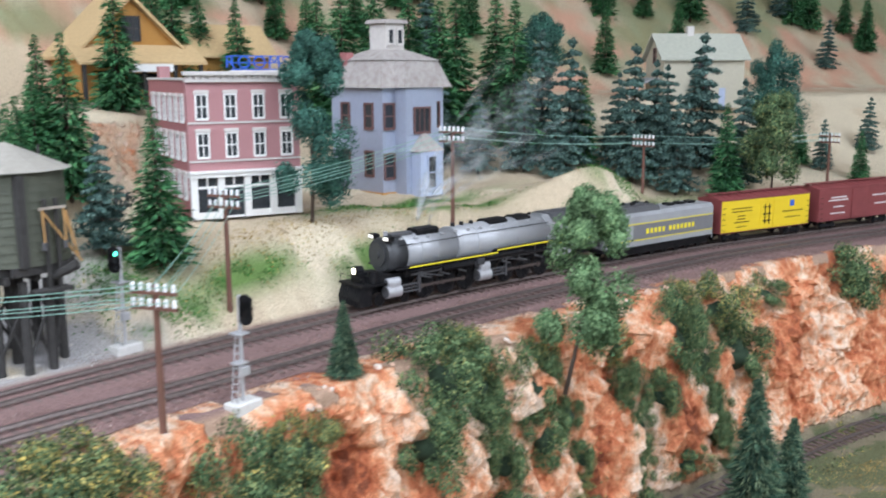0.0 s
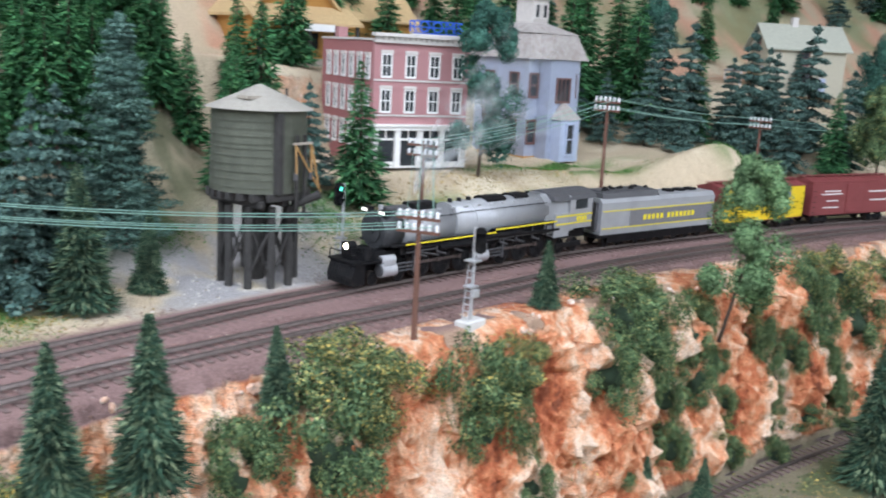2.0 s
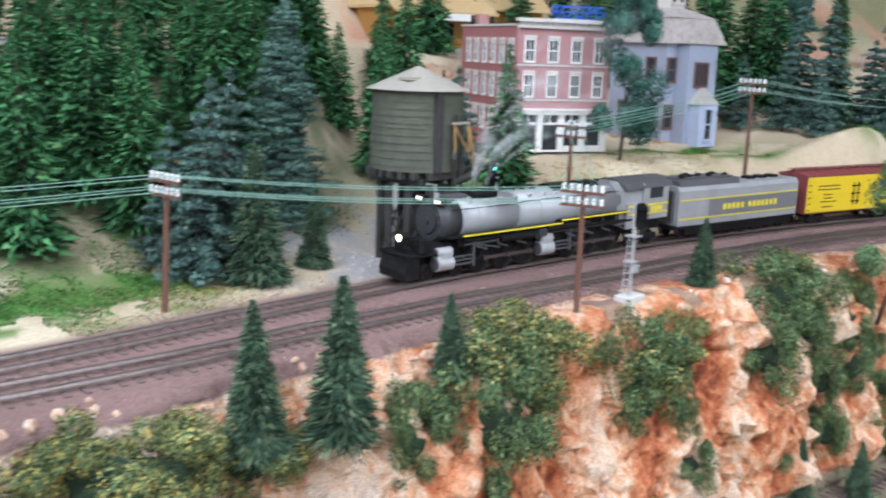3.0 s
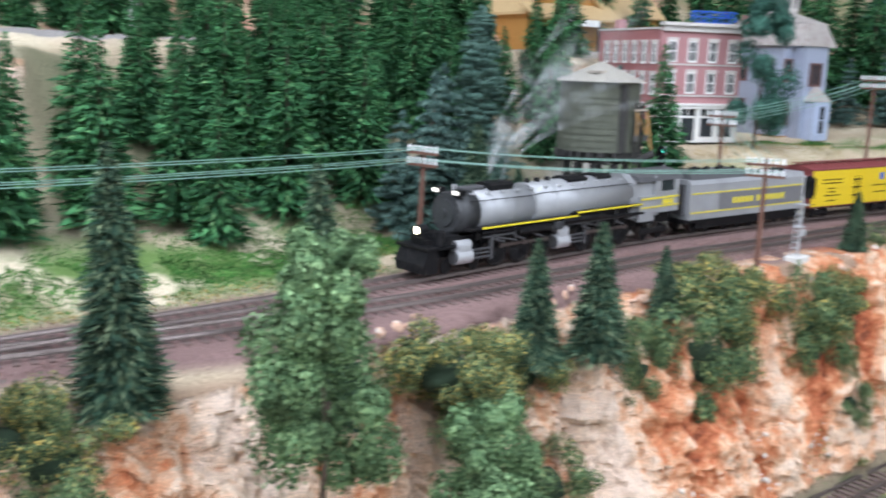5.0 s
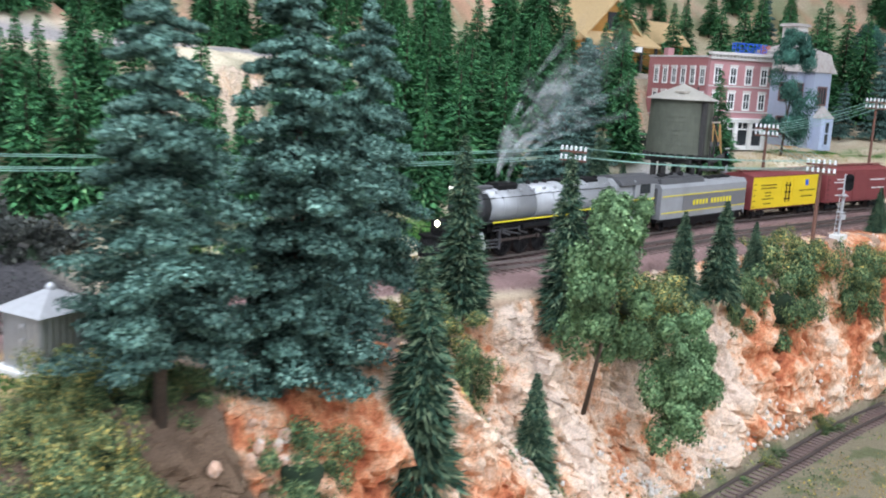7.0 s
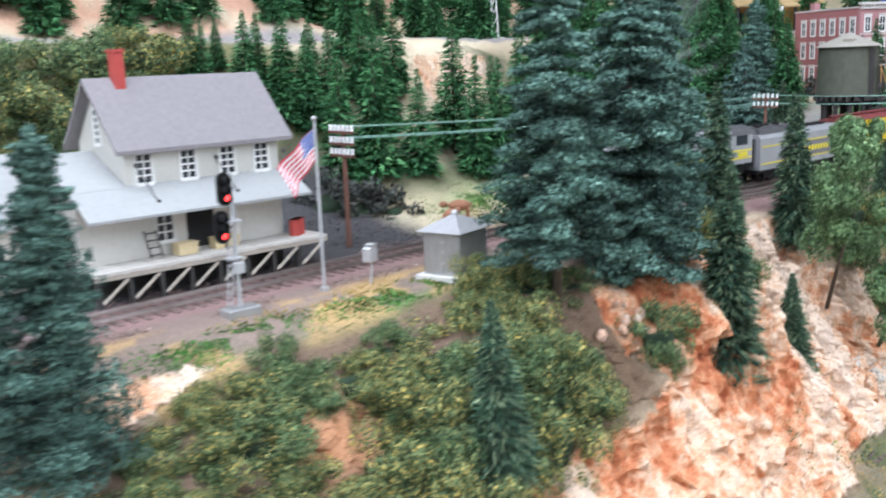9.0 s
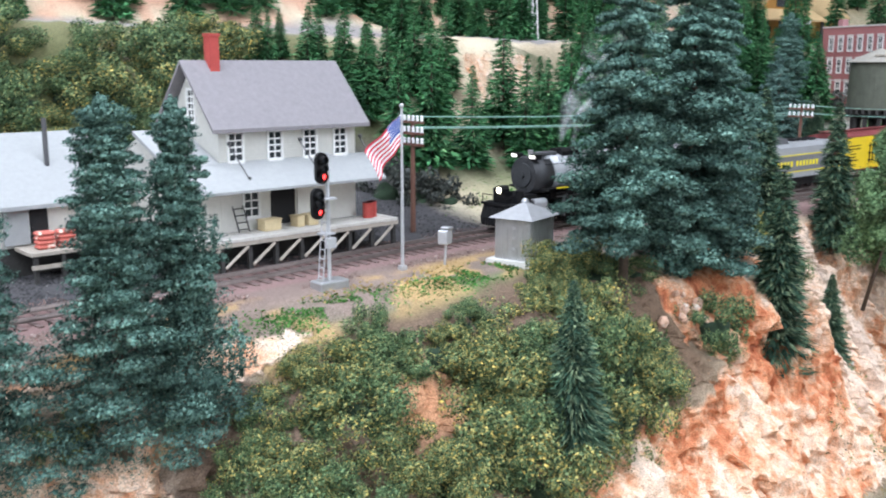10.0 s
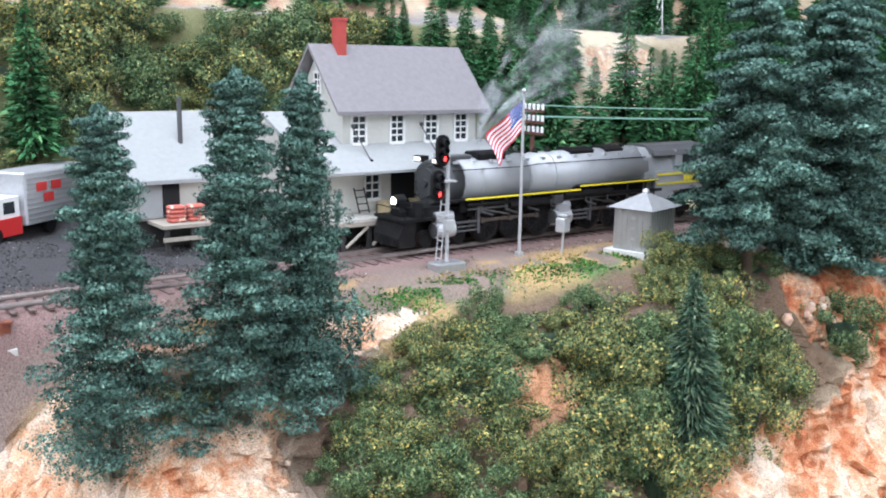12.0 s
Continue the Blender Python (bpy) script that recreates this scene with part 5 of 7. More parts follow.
def tender():
    t = thing("tender", at(8.4, 0, RAIL_TOP), "grey centipede tender lettered in yellow behind the locomotive", "tender")
    L = 1.98
    bm = prism(bmesh.new(), [(-0.205, 0.15), (-0.205, 0.50), (-0.17, 0.545), (0.17, 0.545), (0.205, 0.50), (0.205, 0.15)], 0.04, L, "x")
    part("tank_body", bm, M_GREY, t)
    bm = bmesh.new()
    prism(bm, [(-0.175, 0.54), (-0.15, 0.60), (0.15, 0.60), (0.175, 0.54)], 0.08, 1.0, "x")
    box(bm, 0.12, 0.95, -0.12, 0.12, 0.60, 0.615)
    part("coal_bunker", bm, M_DARKGREY, t)
    for i in range(3):
        part("hatch", box(bmesh.new(), 1.3 + i * 0.2, 1.42 + i * 0.2, -0.06, 0.06, 0.545, 0.575, 0.01), M_BLACK, t)
    for i in range(12):
        part("coal_lump", ball(bmesh.new(), (0.18 + i * 0.065, random.uniform(-0.08, 0.08), 0.61), 0.036, 1), M_BLACK, t)
    bm = prism(bmesh.new(), [(-0.15, 0.20), (-0.15, 0.50), (0.15, 0.50), (0.15, 0.20)], 0.0, 0.04, "x")
    part("front_bulkhead", bm, M_DARKGREY, t)
    bm = box(bmesh.new(), 0.0, L, -0.19, 0.19, 0.115, 0.155)
    part("frame", bm, M_BLACK, t)
    for s in (-1, 1):
        bm = bmesh.new()
        box(bm, 0.5, L - 0.01, s * 0.2065 - 0.002, s * 0.2065 + 0.002, 0.225, 0.40)
        part("side_panel", bm, M_PANEL, t, "darker grey band along the tank")
        bm = bmesh.new()
        for z in (0.405, 0.215):
            box(bm, 0.06, L - 0.01, s * 0.2085 - 0.002, s * 0.2085 + 0.002, z, z + 0.011)
        part("lining", bm, M_YELLOW, t, "thin yellow lining")
        bm = bmesh.new()
        for k in range(12):
            x = 0.72 + k * 0.072 + (0.05 if k > 4 else 0)
            box(bm, x, x + 0.046, s * 0.2095 - 0.0015, s * 0.2095 + 0.0015, 0.282, 0.342)
        part("lettering_bars", bm, M_YELLOW, t, "plain yellow bars of lettering")
        bm = bmesh.new()
        for k in range(5):
            cyl(bm, (L + 0.012, s * 0.17 + 0.02, 0.15 + k * 0.08), (L + 0.012, s * 0.17 - 0.03, 0.15 + k * 0.08), 0.005, seg=5)
        cyl(bm, (L + 0.012, s * 0.19, 0.1), (L + 0.012, s * 0.19, 0.5), 0.005, seg=5)
        part("ladder", bm, M_SILVER, t)
        bm = box(bmesh.new(), 0.2, 1.95, s * 0.15 - 0.012, s * 0.15 + 0.012, 0.05, 0.11)
        part("truck_frame", bm, M_BLACK, t)
    for x in (0.22, 0.42, 0.72, 0.94, 1.16, 1.38, 1.60, 1.82):
        wheelset(t, x, 0.072, 0, SPIN)
    return t


def freight_car(name, label, body_m, side_m, roof_m, top):
    t = thing(name, at(12.0, 0, RAIL_TOP), label, "freight car")
    L, w = 1.80, 0.2
    part("body", box(bmesh.new(), 0.06, L - 0.06, -w, w, 0.125, top, 0.004), body_m, t)
    bm = prism(bmesh.new(), [(-w - 0.008, top), (0, top + 0.045), (w + 0.008, top), (w + 0.008, top - 0.012), (-w - 0.008, top - 0.012)], 0.05, L - 0.05, "x")
    part("roof", bm, roof_m, t)
    for i in range(13):
        x = 0.06 + i * (L - 0.12) / 12
        part("roof_rib", prism(bmesh.new(), [(-w - 0.008, top), (0, top + 0.053), (w + 0.008, top)], x - 0.006, x + 0.006, "x"), roof_m, t)
    bm = bmesh.new()
    for y in (-0.03, 0, 0.03):
        box(bm, 0.0, L, y - 0.012, y + 0.012, top + 0.058, top + 0.066)
    part("running_board", bm, roof_m, t)
    for s in (-1, 1):
        n_b = 46
        wd = (L - 0.14) / n_b - 0.003
        me = mesh_of("board", box(bmesh.new(), 0, wd, -0.003, 0.003, 0, top - 0.155), side_m)
        for i in range(n_b):
            o = new("board", me)
            o.parent = t
            o.matrix_basis = pose((0.07 + i * (L - 0.14) / n_b) * U, s * (w + 0.002) * U, 0.14 * U)
        bm = bmesh.new()
        if name == "refrigerator_car":
            for x in (0.78, 0.9, 1.02):
                box(bm, x - 0.004, x + 0.004, s * (w + 0.008) - 0.003, s * (w + 0.008) + 0.003, 0.15, top - 0.02)
            part("door_seam", bm, M_REEFER, t)
            bm = bmesh.new()
            for x in (0.86, 0.94):
                for z in (0.24, 0.33, 0.42):
                    box(bm, x - 0.03, x + 0.03, s * (w + 0.010) - 0.004, s * (w + 0.010) + 0.004, z - 0.008, z + 0.008)
                cyl(bm, (x, s * (w + 0.012), 0.2), (x, s * (w + 0.012), 0.46), 0.006, seg=6)
            part("door_hinge", bm, M_BLACK, t, "black door hinges and latch")
            bars(t, M_BLACK, [(0.25, 0.62, 0.43), (0.25, 0.62, 0.39), (0.36, 0.5, 0.33), (0.36, 0.5, 0.29), (0.3, 0.58, 0.25), (0.34, 0.52, 0.19), (1.2, 1.6, 0.33), (1.25, 1.55, 0.25)], s * (w + 0.007))
            bm = box(bmesh.new(), 1.34, 1.42, s * (w + 0.007) - 0.0015, s * (w + 0.007) + 0.0015, 0.40, 0.48)
            part("emblem", bm, M_SIGNBLUE, t, "plain small blue emblem")
        else:
            box(bm, 0.74, 1.08, s * (w + 0.012) - 0.006, s * (w + 0.012) + 0.006, 0.15, top - 0.03)
            for i in range(7):
                box(bm, 0.75, 1.07, s * (w + 0.019) - 0.002, s * (w + 0.019) + 0.002, 0.18 + i * 0.05, 0.186 + i * 0.05)
            part("sliding_door", bm, side_m, t)
            bars(t, M_WHITE, [(0.3, 0.62, 0.44), (0.24, 0.66, 0.40), (0.36, 0.58, 0.31), (0.3, 0.6, 0.22), (1.2, 1.6, 0.42), (1.25, 1.6, 0.3)], s * (w + 0.007), 0.016)
        bm = bmesh.new()
        for x in (0.075, L - 0.13):
            for k in range(5):
                cyl(bm, (x, s * (w + 0.014), 0.17 + k * 0.07), (x + 0.055, s * (w + 0.014), 0.17 + k * 0.07), 0.004, seg=4)
        part("grab_iron", bm, M_BLACK, t)
    bm = box(bmesh.new(), 0.0, L, -0.05, 0.05, 0.085, 0.125)
    box(bm, 0.5, 1.3, -0.15, 0.15, 0.10, 0.125)
    box(bm, -0.04, L + 0.04, -0.02, 0.02, 0.09, 0.115)
    part("underframe", bm, M_BLACK, t)
    bogie(t, 0.32, 0.058, (-0.11, 0.11))
    bogie(t, L - 0.32, 0.058, (-0.11, 0.11))
    return t


LOCO = locomotive()
TENDER = tender()
REEFER = freight_car("refrigerator_car", "yellow wooden refrigerator car with brown roof and ends", M_RED, M_REEFER, M_RED, 0.555)
BOXCAR = freight_car("boxcar", "dark red boxcar with white lettering bars", M_RED, M_RED, M_RED, 0.575)
# way of the pilot along the line, second by second
WAY_T = [0, 1, 2, 3, 5, 6, 9.5, 10.5, 12]
WAY_A = [6.46, 5.30, 4.12, 2.98, 0.67, -0.42, -4.24, -5.43, -7.15]


# arc length along the inner track
ARC_A = np.arange(-16, 20.001, 0.05)
_p = plan(ARC_A, np.zeros(len(ARC_A)))
ARC_S = np.concatenate([[0], np.cumsum(np.linalg.norm(np.diff(_p, axis=0), axis=1))])


def on_track(s):
    a = np.interp(s, ARC_S, ARC_A)
    return plan(np.array(a), np.array(0.0))


def pilot(t):
    """The pilot's place along the line at t, smoothed over a second and a half."""
    near = np.linspace(-0.75, 0.75, 7)
    ways = np.interp(WAY_A, ARC_A, ARC_S)
    slope0, slope1 = (ways[1] - ways[0]) / WAY_T[1], (ways[-1] - ways[-2]) / (WAY_T[-1] - WAY_T[-2])
    tt = t + near
    s = np.interp(tt, WAY_T, ways) + np.minimum(tt, 0) * slope0 + np.maximum(tt - 12, 0) * slope1
    return float(s.mean())


def car_pose(t, behind, wheel0, wheel1):
    """Pose of a car whose front is so far behind the pilot, standing on two points of the track."""
    s0, wheel0, wheel1 = pilot(t) + behind * STOCK, wheel0 * STOCK, wheel1 * STOCK
    p, q = on_track(s0 + wheel0), on_track(s0 + wheel1)
    yaw = math.degrees(math.atan2(q[1] - p[1], q[0] - p[0]))
    ux, uy = math.cos(math.radians(yaw)), math.sin(math.radians(yaw))
    return pose((p[0] - ux * wheel0) * U, (p[1] - uy * wheel0) * U, RAIL_TOP * U, 0, 0, yaw)


STOCK = 1.03
CONSIST = [(LOCO, 0.0, 0.83, 2.46), (TENDER, 3.38, 0.4, 1.6), (REEFER, 5.46, 0.32, 1.48), (BOXCAR, 7.34, 0.32, 1.48)]


def motions():
    for ob, behind, w0, w1 in CONSIST:
        ob.scale = (STOCK, STOCK, STOCK)
        walk(ob, [(t, car_pose(t, behind, w0, w1)) for t in np.arange(0, 12.01, 0.25)])
    for o, x, y, r in SPIN:
        rows = []
        for i in range(int(12 / 0.1) + 1):
            th = (pilot(0) - pilot(i * 0.1)) / r
            flip = Matrix.Rotation(math.pi, 4, "Z") if y > 0 else Matrix.Identity(4)
            rows.append((i * 0.1, Matrix.Translation((x * U, y * U, r * U)) @ Matrix.Rotation(-th, 4, "Y") @ flip))
        if r > 0.1:
            walk(o, rows)
    for o, s, r in RODS:
        rows = []
        for i in range(int(12 / 0.1) + 1):
            th = (pilot(0) - pilot(i * 0.1)) / r + (0 if s < 0 else math.pi / 2)
            rows.append((i * 0.1, Matrix.Translation((-math.cos(th) * 0.055 * U, s * 0.14 * U, (r + math.sin(th) * 0.055) * U))))
        walk(o, rows)


# ---- buildings ----
def base_frame(p, q, z):
    """Pose with its origin at flat point p, x towards flat point q, and y away to the back; and the distance."""
    a, b = flat(*p), flat(*q)
    return pose(a[0] * U, a[1] * U, z * U, 0, 0, math.degrees(math.atan2(b[1] - a[1], b[0] - a[0]))), float(np.linalg.norm(b - a))


def siding_mat(name, color, pitch, var=0.08):
    m = mat(name, color, 0.7, var=var)
    nt = m.node_tree
    b = nt.nodes["Principled BSDF"]
    tc = nt.nodes.new("ShaderNodeTexCoord")
    w = nt.nodes.new("ShaderNodeTexWave")
    w.wave_type, w.bands_direction, w.wave_profile = "BANDS", "Z", "SAW"
    w.inputs["Scale"].default_value = math.pi / (pitch * U) / 10
    nt.links.new(tc.outputs["Object"], w.inputs["Vector"])
    bp = nt.nodes.new("ShaderNodeBump")
    bp.inputs["Strength"].default_value, bp.inputs["Distance"].default_value = 1.0, 0.0008
    nt.links.new(w.outputs["Fac"], bp.inputs["Height"])
    nt.links.new(bp.outputs[0], b.inputs["Normal"])
    return m


M_BLUECLAP = siding_mat("pale_blue_clapboard", (0.42, 0.48, 0.62), 0.022)
M_CREAMCLAP = siding_mat("cream_clapboard", (0.76, 0.75, 0.70), 0.02)
M_OCHRECLAP = siding_mat("ochre_board_wall", (0.50, 0.26, 0.07), 0.025)
M_DARKTRIM = mat("dark_red_window_trim", (0.14, 0.07, 0.065), 0.6, var=0.1)
M_STONE = mat("pale_stone_trim", (0.58, 0.55, 0.52), 0.8, var=0.1)
# near-black for wall panels: the shade inside openings, put into the colour
M_OPENSHADE = mat("opening_shade", (0.012, 0.012, 0.013), 0.9, var=0.2)


def turned(x, y, z, rz=0):
    return pose(x * U, y * U, z * U, 0, 0, rz)


def window(parent, x, y, z, w, h, rz, trim, lintel=None, bars_=(1, 1), name="window"):
    """A window standing proud of a wall that looks towards -y (turned by rz): frame, pane, bars."""
    o = part(name, bmesh_frame(w, h, 0.018), trim, parent, at_=turned(x, y, z, rz))
    part("pane", box(bmesh.new(), -w / 2, w / 2, -0.004, 0.002, 0, h), M_GLASS, o)
    bm = bmesh.new()
    for i in range(1, bars_[0] + 1):
        xx = -w / 2 + w * i / (bars_[0] + 1)
        box(bm, xx - 0.005, xx + 0.005, -0.010, -0.005, 0, h)
    for i in range(1, bars_[1] + 1):
        zz = h * i / (bars_[1] + 1)
        box(bm, -w / 2, w / 2, -0.011, -0.005, zz - 0.006, zz + 0.006)
    if len(bm.verts):
        part("glazing_bar", bm, trim, o)
    else:
        bm.free()
    if lintel:
        bm = prism(bmesh.new(), [(-w / 2 - 0.03, h + 0.02), (-w / 2 - 0.02, h + 0.055), (w / 2 + 0.02, h + 0.055), (w / 2 + 0.03, h + 0.02)], -0.025, 0)
        part("lintel", bm, lintel, o)
    return o


def bmesh_frame(w, h, t):
    bm = bmesh.new()
    box(bm, -w / 2 - t, -w / 2, -0.016, 0.002, -t, h + t)
    box(bm, w / 2, w / 2 + t, -0.016, 0.002, -t, h + t)
    box(bm, -w / 2, w / 2, -0.016, 0.002, h, h + t)
    box(bm, -w / 2 - 0.008, w / 2 + 0.008, -0.022, 0.002, -t - 0.006, 0)
    return bm


def hotel():
    m, W = base_frame((6.46, 8.12), (7.57, 7.61), 0.75)
    t = thing("hotel_building", m, "three-storey brick hotel with white storefront and pale cornice", "building")
    H, D = 1.52, 1.70
    part("wall_front", box(bmesh.new(), 0, W, 0, 0.06, 0.5, H - 0.04), M_PINKBRICK, t, "pink brick front")
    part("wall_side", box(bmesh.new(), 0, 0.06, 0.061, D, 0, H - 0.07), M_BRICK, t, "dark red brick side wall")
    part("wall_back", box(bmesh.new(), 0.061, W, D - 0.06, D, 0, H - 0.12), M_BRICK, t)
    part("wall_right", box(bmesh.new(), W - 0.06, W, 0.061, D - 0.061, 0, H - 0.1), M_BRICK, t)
    part("roof", box(bmesh.new(), 0.062, W - 0.062, 0.062, D - 0.062, H - 0.2, H - 0.16), M_GREYROOF, t)
    part("parapet_cap", box(bmesh.new(), -0.015, 0.075, 0.05, D + 0.01, H - 0.069, H - 0.045), M_STONE, t)
    bm = bmesh.new()
    box(bm, -0.03, W + 0.03, -0.07, 0.03, H - 0.02, H + 0.02)
    box(bm, -0.015, W + 0.015, -0.04, 0.02, H - 0.09, H - 0.06)
    box(bm, 0, W, -0.02, 0.0, H - 0.06, H - 0.02)
    part("cornice", bm, M_STONE, t, "pale moulded cornice")
    k = 18
    dm = mesh_of("dentil", box(bmesh.new(), -0.012, 0.012, -0.05, -0.02, 0, 0.035), M_STONE)
    for i in range(k):
        o = new("dentil", dm)
        o.parent, o.matrix_basis = t, turned((i + 0.5) * W / k, 0, H - 0.058)
    part("chimney", box(bmesh.new(), 0.02, 0.14, D - 0.5, D - 0.38, H - 0.08, H + 0.08), M_PINKBRICK, t)
    for row in (0.66, 1.06):
        for i in range(4):
            window(t, W * (i + 0.5) / 4, 0, row, 0.105, 0.235, 0, M_WHITE, M_STONE, (1, 1))
        part("belt_course", box(bmesh.new(), 0, W, -0.012, 0, row - 0.06, row - 0.04), M_STONE, t)
    for row in (0.22, 0.63, 1.03):
        for i in range(6):
            window(t, 0, 0.17 + 0.255 * i, row, 0.10, 0.23, -90, M_WHITE, M_STONE, (1, 1))
    part("side_belt", box(bmesh.new(), -0.01, 0, 0.06, D, 0.47, 0.49), M_STONE, t)
    # storefront
    bm = bmesh.new()
    box(bm, -0.01, W + 0.01, -0.05, 0.055, 0.44, 0.498)
    box(bm, -0.02, W + 0.02, -0.07, 0.0, 0.485, 0.51)
    part("storefront_cornice", bm, M_WHITE, t, "white storefront cornice")
    for i in range(5):
        x = (i / 4) * (W - 0.07)
        part("pilaster", box(bmesh.new(), x, x + 0.07, -0.03, 0.03, 0, 0.44), M_WHITE, t)
    for i in range(4):
        x0, x1 = i / 4 * (W - 0.07) + 0.072, (i + 1) / 4 * (W - 0.07) - 0.002
        part("bulkhead", box(bmesh.new(), x0, x1, -0.01, 0.03, 0, 0.07 if i != 1 else 0.02), M_WHITE, t)
        part("shop_window", box(bmesh.new(), x0, x1, 0.012, 0.02, 0.02, 0.44), M_GLASS, t)
        part("transom_bar", box(bmesh.new(), x0, x1, 0.0, 0.011, 0.32, 0.345), M_WHITE, t)
        part("mullion", box(bmesh.new(), (x0 + x1) / 2 - 0.008, (x0 + x1) / 2 + 0.008, 0.0, 0.011, 0.35, 0.44), M_WHITE, t)
    # roof sign
    s = thing("roof_sign", m @ turned(0.52, 0.1, H - 0.16), "blue lettered sign on a white frame on the hotel roof", "sign")
    bm = bmesh.new()
    box(bm, -0.02, 0.6, -0.02, 0.02, 0.17, 0.19)
    for x in (0.0, 0.19, 0.38, 0.57):
        cyl(bm, (x, 0, 0), (x, 0, 0.19), 0.008, seg=6)
    part("frame", bm, M_WHITE, s)
    letters("ROOMS", 0.19, M_SIGNBLUE, s, Matrix.Translation((0.29, -0.005, 0.27)) @ Euler((math.pi / 2, 0, 0)).to_matrix().to_4x4(), "bold blue letters")
    box_bm = bmesh.new()
    for z in (0.2, 0.27, 0.34):
        box(box_bm, 0.0, 0.58, 0.0, 0.008, z - 0.006, z + 0.006)
    part("backing_bars", box_bm, M_SIGNBLUE, s)


hotel()


def poly_prism(bm, pts, z0, z1, scale1=1.0, c=None):
    c = c or (sum(p[0] for p in pts) / len(pts), sum(p[1] for p in pts) / len(pts))
    lo = [bm.verts.new((x, y, z0)) for x, y in pts]
    hi = [bm.verts.new((c[0] + (x - c[0]) * scale1, c[1] + (y - c[1]) * scale1, z1)) for x, y in pts]
    bm.faces.new(lo[::-1])
    bm.faces.new(hi)
    n_p = len(pts)
    for i in range(n_p):
        bm.faces.new((lo[i], lo[(i + 1) % n_p], hi[(i + 1) % n_p], hi[i]))
    bmesh.ops.recalc_face_normals(bm, faces=bm.faces[:])
    return bm


def blue_house():
    m, W = base_frame((9.60, 7.72), (10.26, 7.62), 0.70)
    m = m @ Matrix.Scale(1.33, 4)
    t = thing("blue_house", m, "pale blue two-storey clapboard house with weathered mansard roof and cupola", "house")
    H = 1.04
    bay = [(0, 0), (W * 0.62, 0), (W * 0.62, 0.25), (0, 0.25)]
    main = [(-0.16, 0.16), (W, 0.16), (W, 0.92), (-0.16, 0.92)]
    part("wall", poly_prism(bmesh.new(), main, 0, H), M_BLUECLAP, t)
    part("bay", poly_prism(bmesh.new(), bay, 0, H), M_BLUECLAP, t)
    part("foundation", poly_prism(bmesh.new(), [(-0.175, 0.145), (W + 0.015, 0.145), (W + 0.015, 0.935), (-0.175, 0.935)], -0.05, 0.035), M_OCHRE, t)

    def grow(p, d):
        c = (sum(q[0] for q in p) / 4, sum(q[1] for q in p) / 4)
        return [(c[0] + (x - c[0]) * (1 + d), c[1] + (y - c[1]) * (1 + d)) for x, y in p]

    bm = poly_prism(bmesh.new(), grow(main, 0.16), H, H + 0.26, 0.78)
    part("mansard_roof", bm, M_TANROOF, t)
    part("bay_roof", poly_prism(bmesh.new(), grow(bay, 0.24), H + 0.002, H + 0.25, 0.66), M_TANROOF, t)
    part("upper_roof", poly_prism(bmesh.new(), grow(main, -0.05), H + 0.262, H + 0.37, 0.34), M_TANROOF, t)
    cx, cy = (W - 0.16) / 2, 0.54
    cup = [(cx - 0.12, cy - 0.12), (cx + 0.12, cy - 0.12), (cx + 0.12, cy + 0.12), (cx - 0.12, cy + 0.12)]
    part("cupola", poly_prism(bmesh.new(), cup, H + 0.34, H + 0.62), M_STONE, t)
    part("cupola_roof", poly_prism(bmesh.new(), grow(cup, 0.3), H + 0.622, H + 0.66, 0.9), M_TANROOF, t)
    for x in (-0.06, 0.06):
        window(t, cx + x, cy - 0.12, H + 0.43, 0.06, 0.13, 0, M_STONE, None, (0, 0))
    window(t, W * 0.31, 0, 0.62, 0.19, 0.22, 0, M_DARKTRIM, None, (2, 0))
    window(t, -0.08, 0.16, 0.66, 0.11, 0.22, 0, M_DARKTRIM, None, (0, 1))
    window(t, -0.08, 0.16, 0.18, 0.11, 0.22, 0, M_DARKTRIM, None, (0, 1))
    window(t, W * 0.82, 0.16, 0.66, 0.09, 0.22, 0, M_DARKTRIM, None, (0, 1))
    window(t, W * 0.82, 0.16, 0.2, 0.09, 0.22, 0, M_BLUESIDE, None, (0, 1))
    for y in (0.35, 0.7):
        window(t, -0.16, y, 0.2, 0.1, 0.22, -90, M_DARKTRIM, None, (0, 1))
        window(t, -0.16, y, 0.66, 0.1, 0.22, -90, M_DARKTRIM, None, (0, 1))
    porch = [(W * 0.1, -0.13), (W * 0.55, -0.13), (W * 0.55, -0.002), (W * 0.1, -0.002)]
    part("porch", poly_prism(bmesh.new(), porch, 0, 0.43), M_BLUESIDE, t)
    part("porch_roof", poly_prism(bmesh.new(), grow(porch, 0.15), 0.432, 0.60, 0.15, (W * 0.33, -0.01)), M_TANROOF, t)
    window(t, W * 0.32, -0.13, 0.08, 0.10, 0.3, 0, M_BLUESIDE, None, (0, 1), "porch_door")
    part("chimney", box(bmesh.new(), -0.14, -0.05, 0.70, 0.80, H + 0.15, H + 0.34), M_BRICK, t)


blue_house()


def gable(bm, w0, w1, y0, y1, z_eave, z_ridge, over=0.05, th=0.025):
    """A gable roof of ridge along x."""
    ym = (y0 + y1) / 2
    prism(bm, [(y0 - over, z_eave - over * 0.4), (ym, z_ridge), (y1 + over, z_eave - over * 0.4), (y1 + over, z_eave - over * 0.4 - th), (ym, z_ridge - th), (y0 - over, z_eave - over * 0.4 - th)], w0 - over, w1 + over, "x")
    return bm


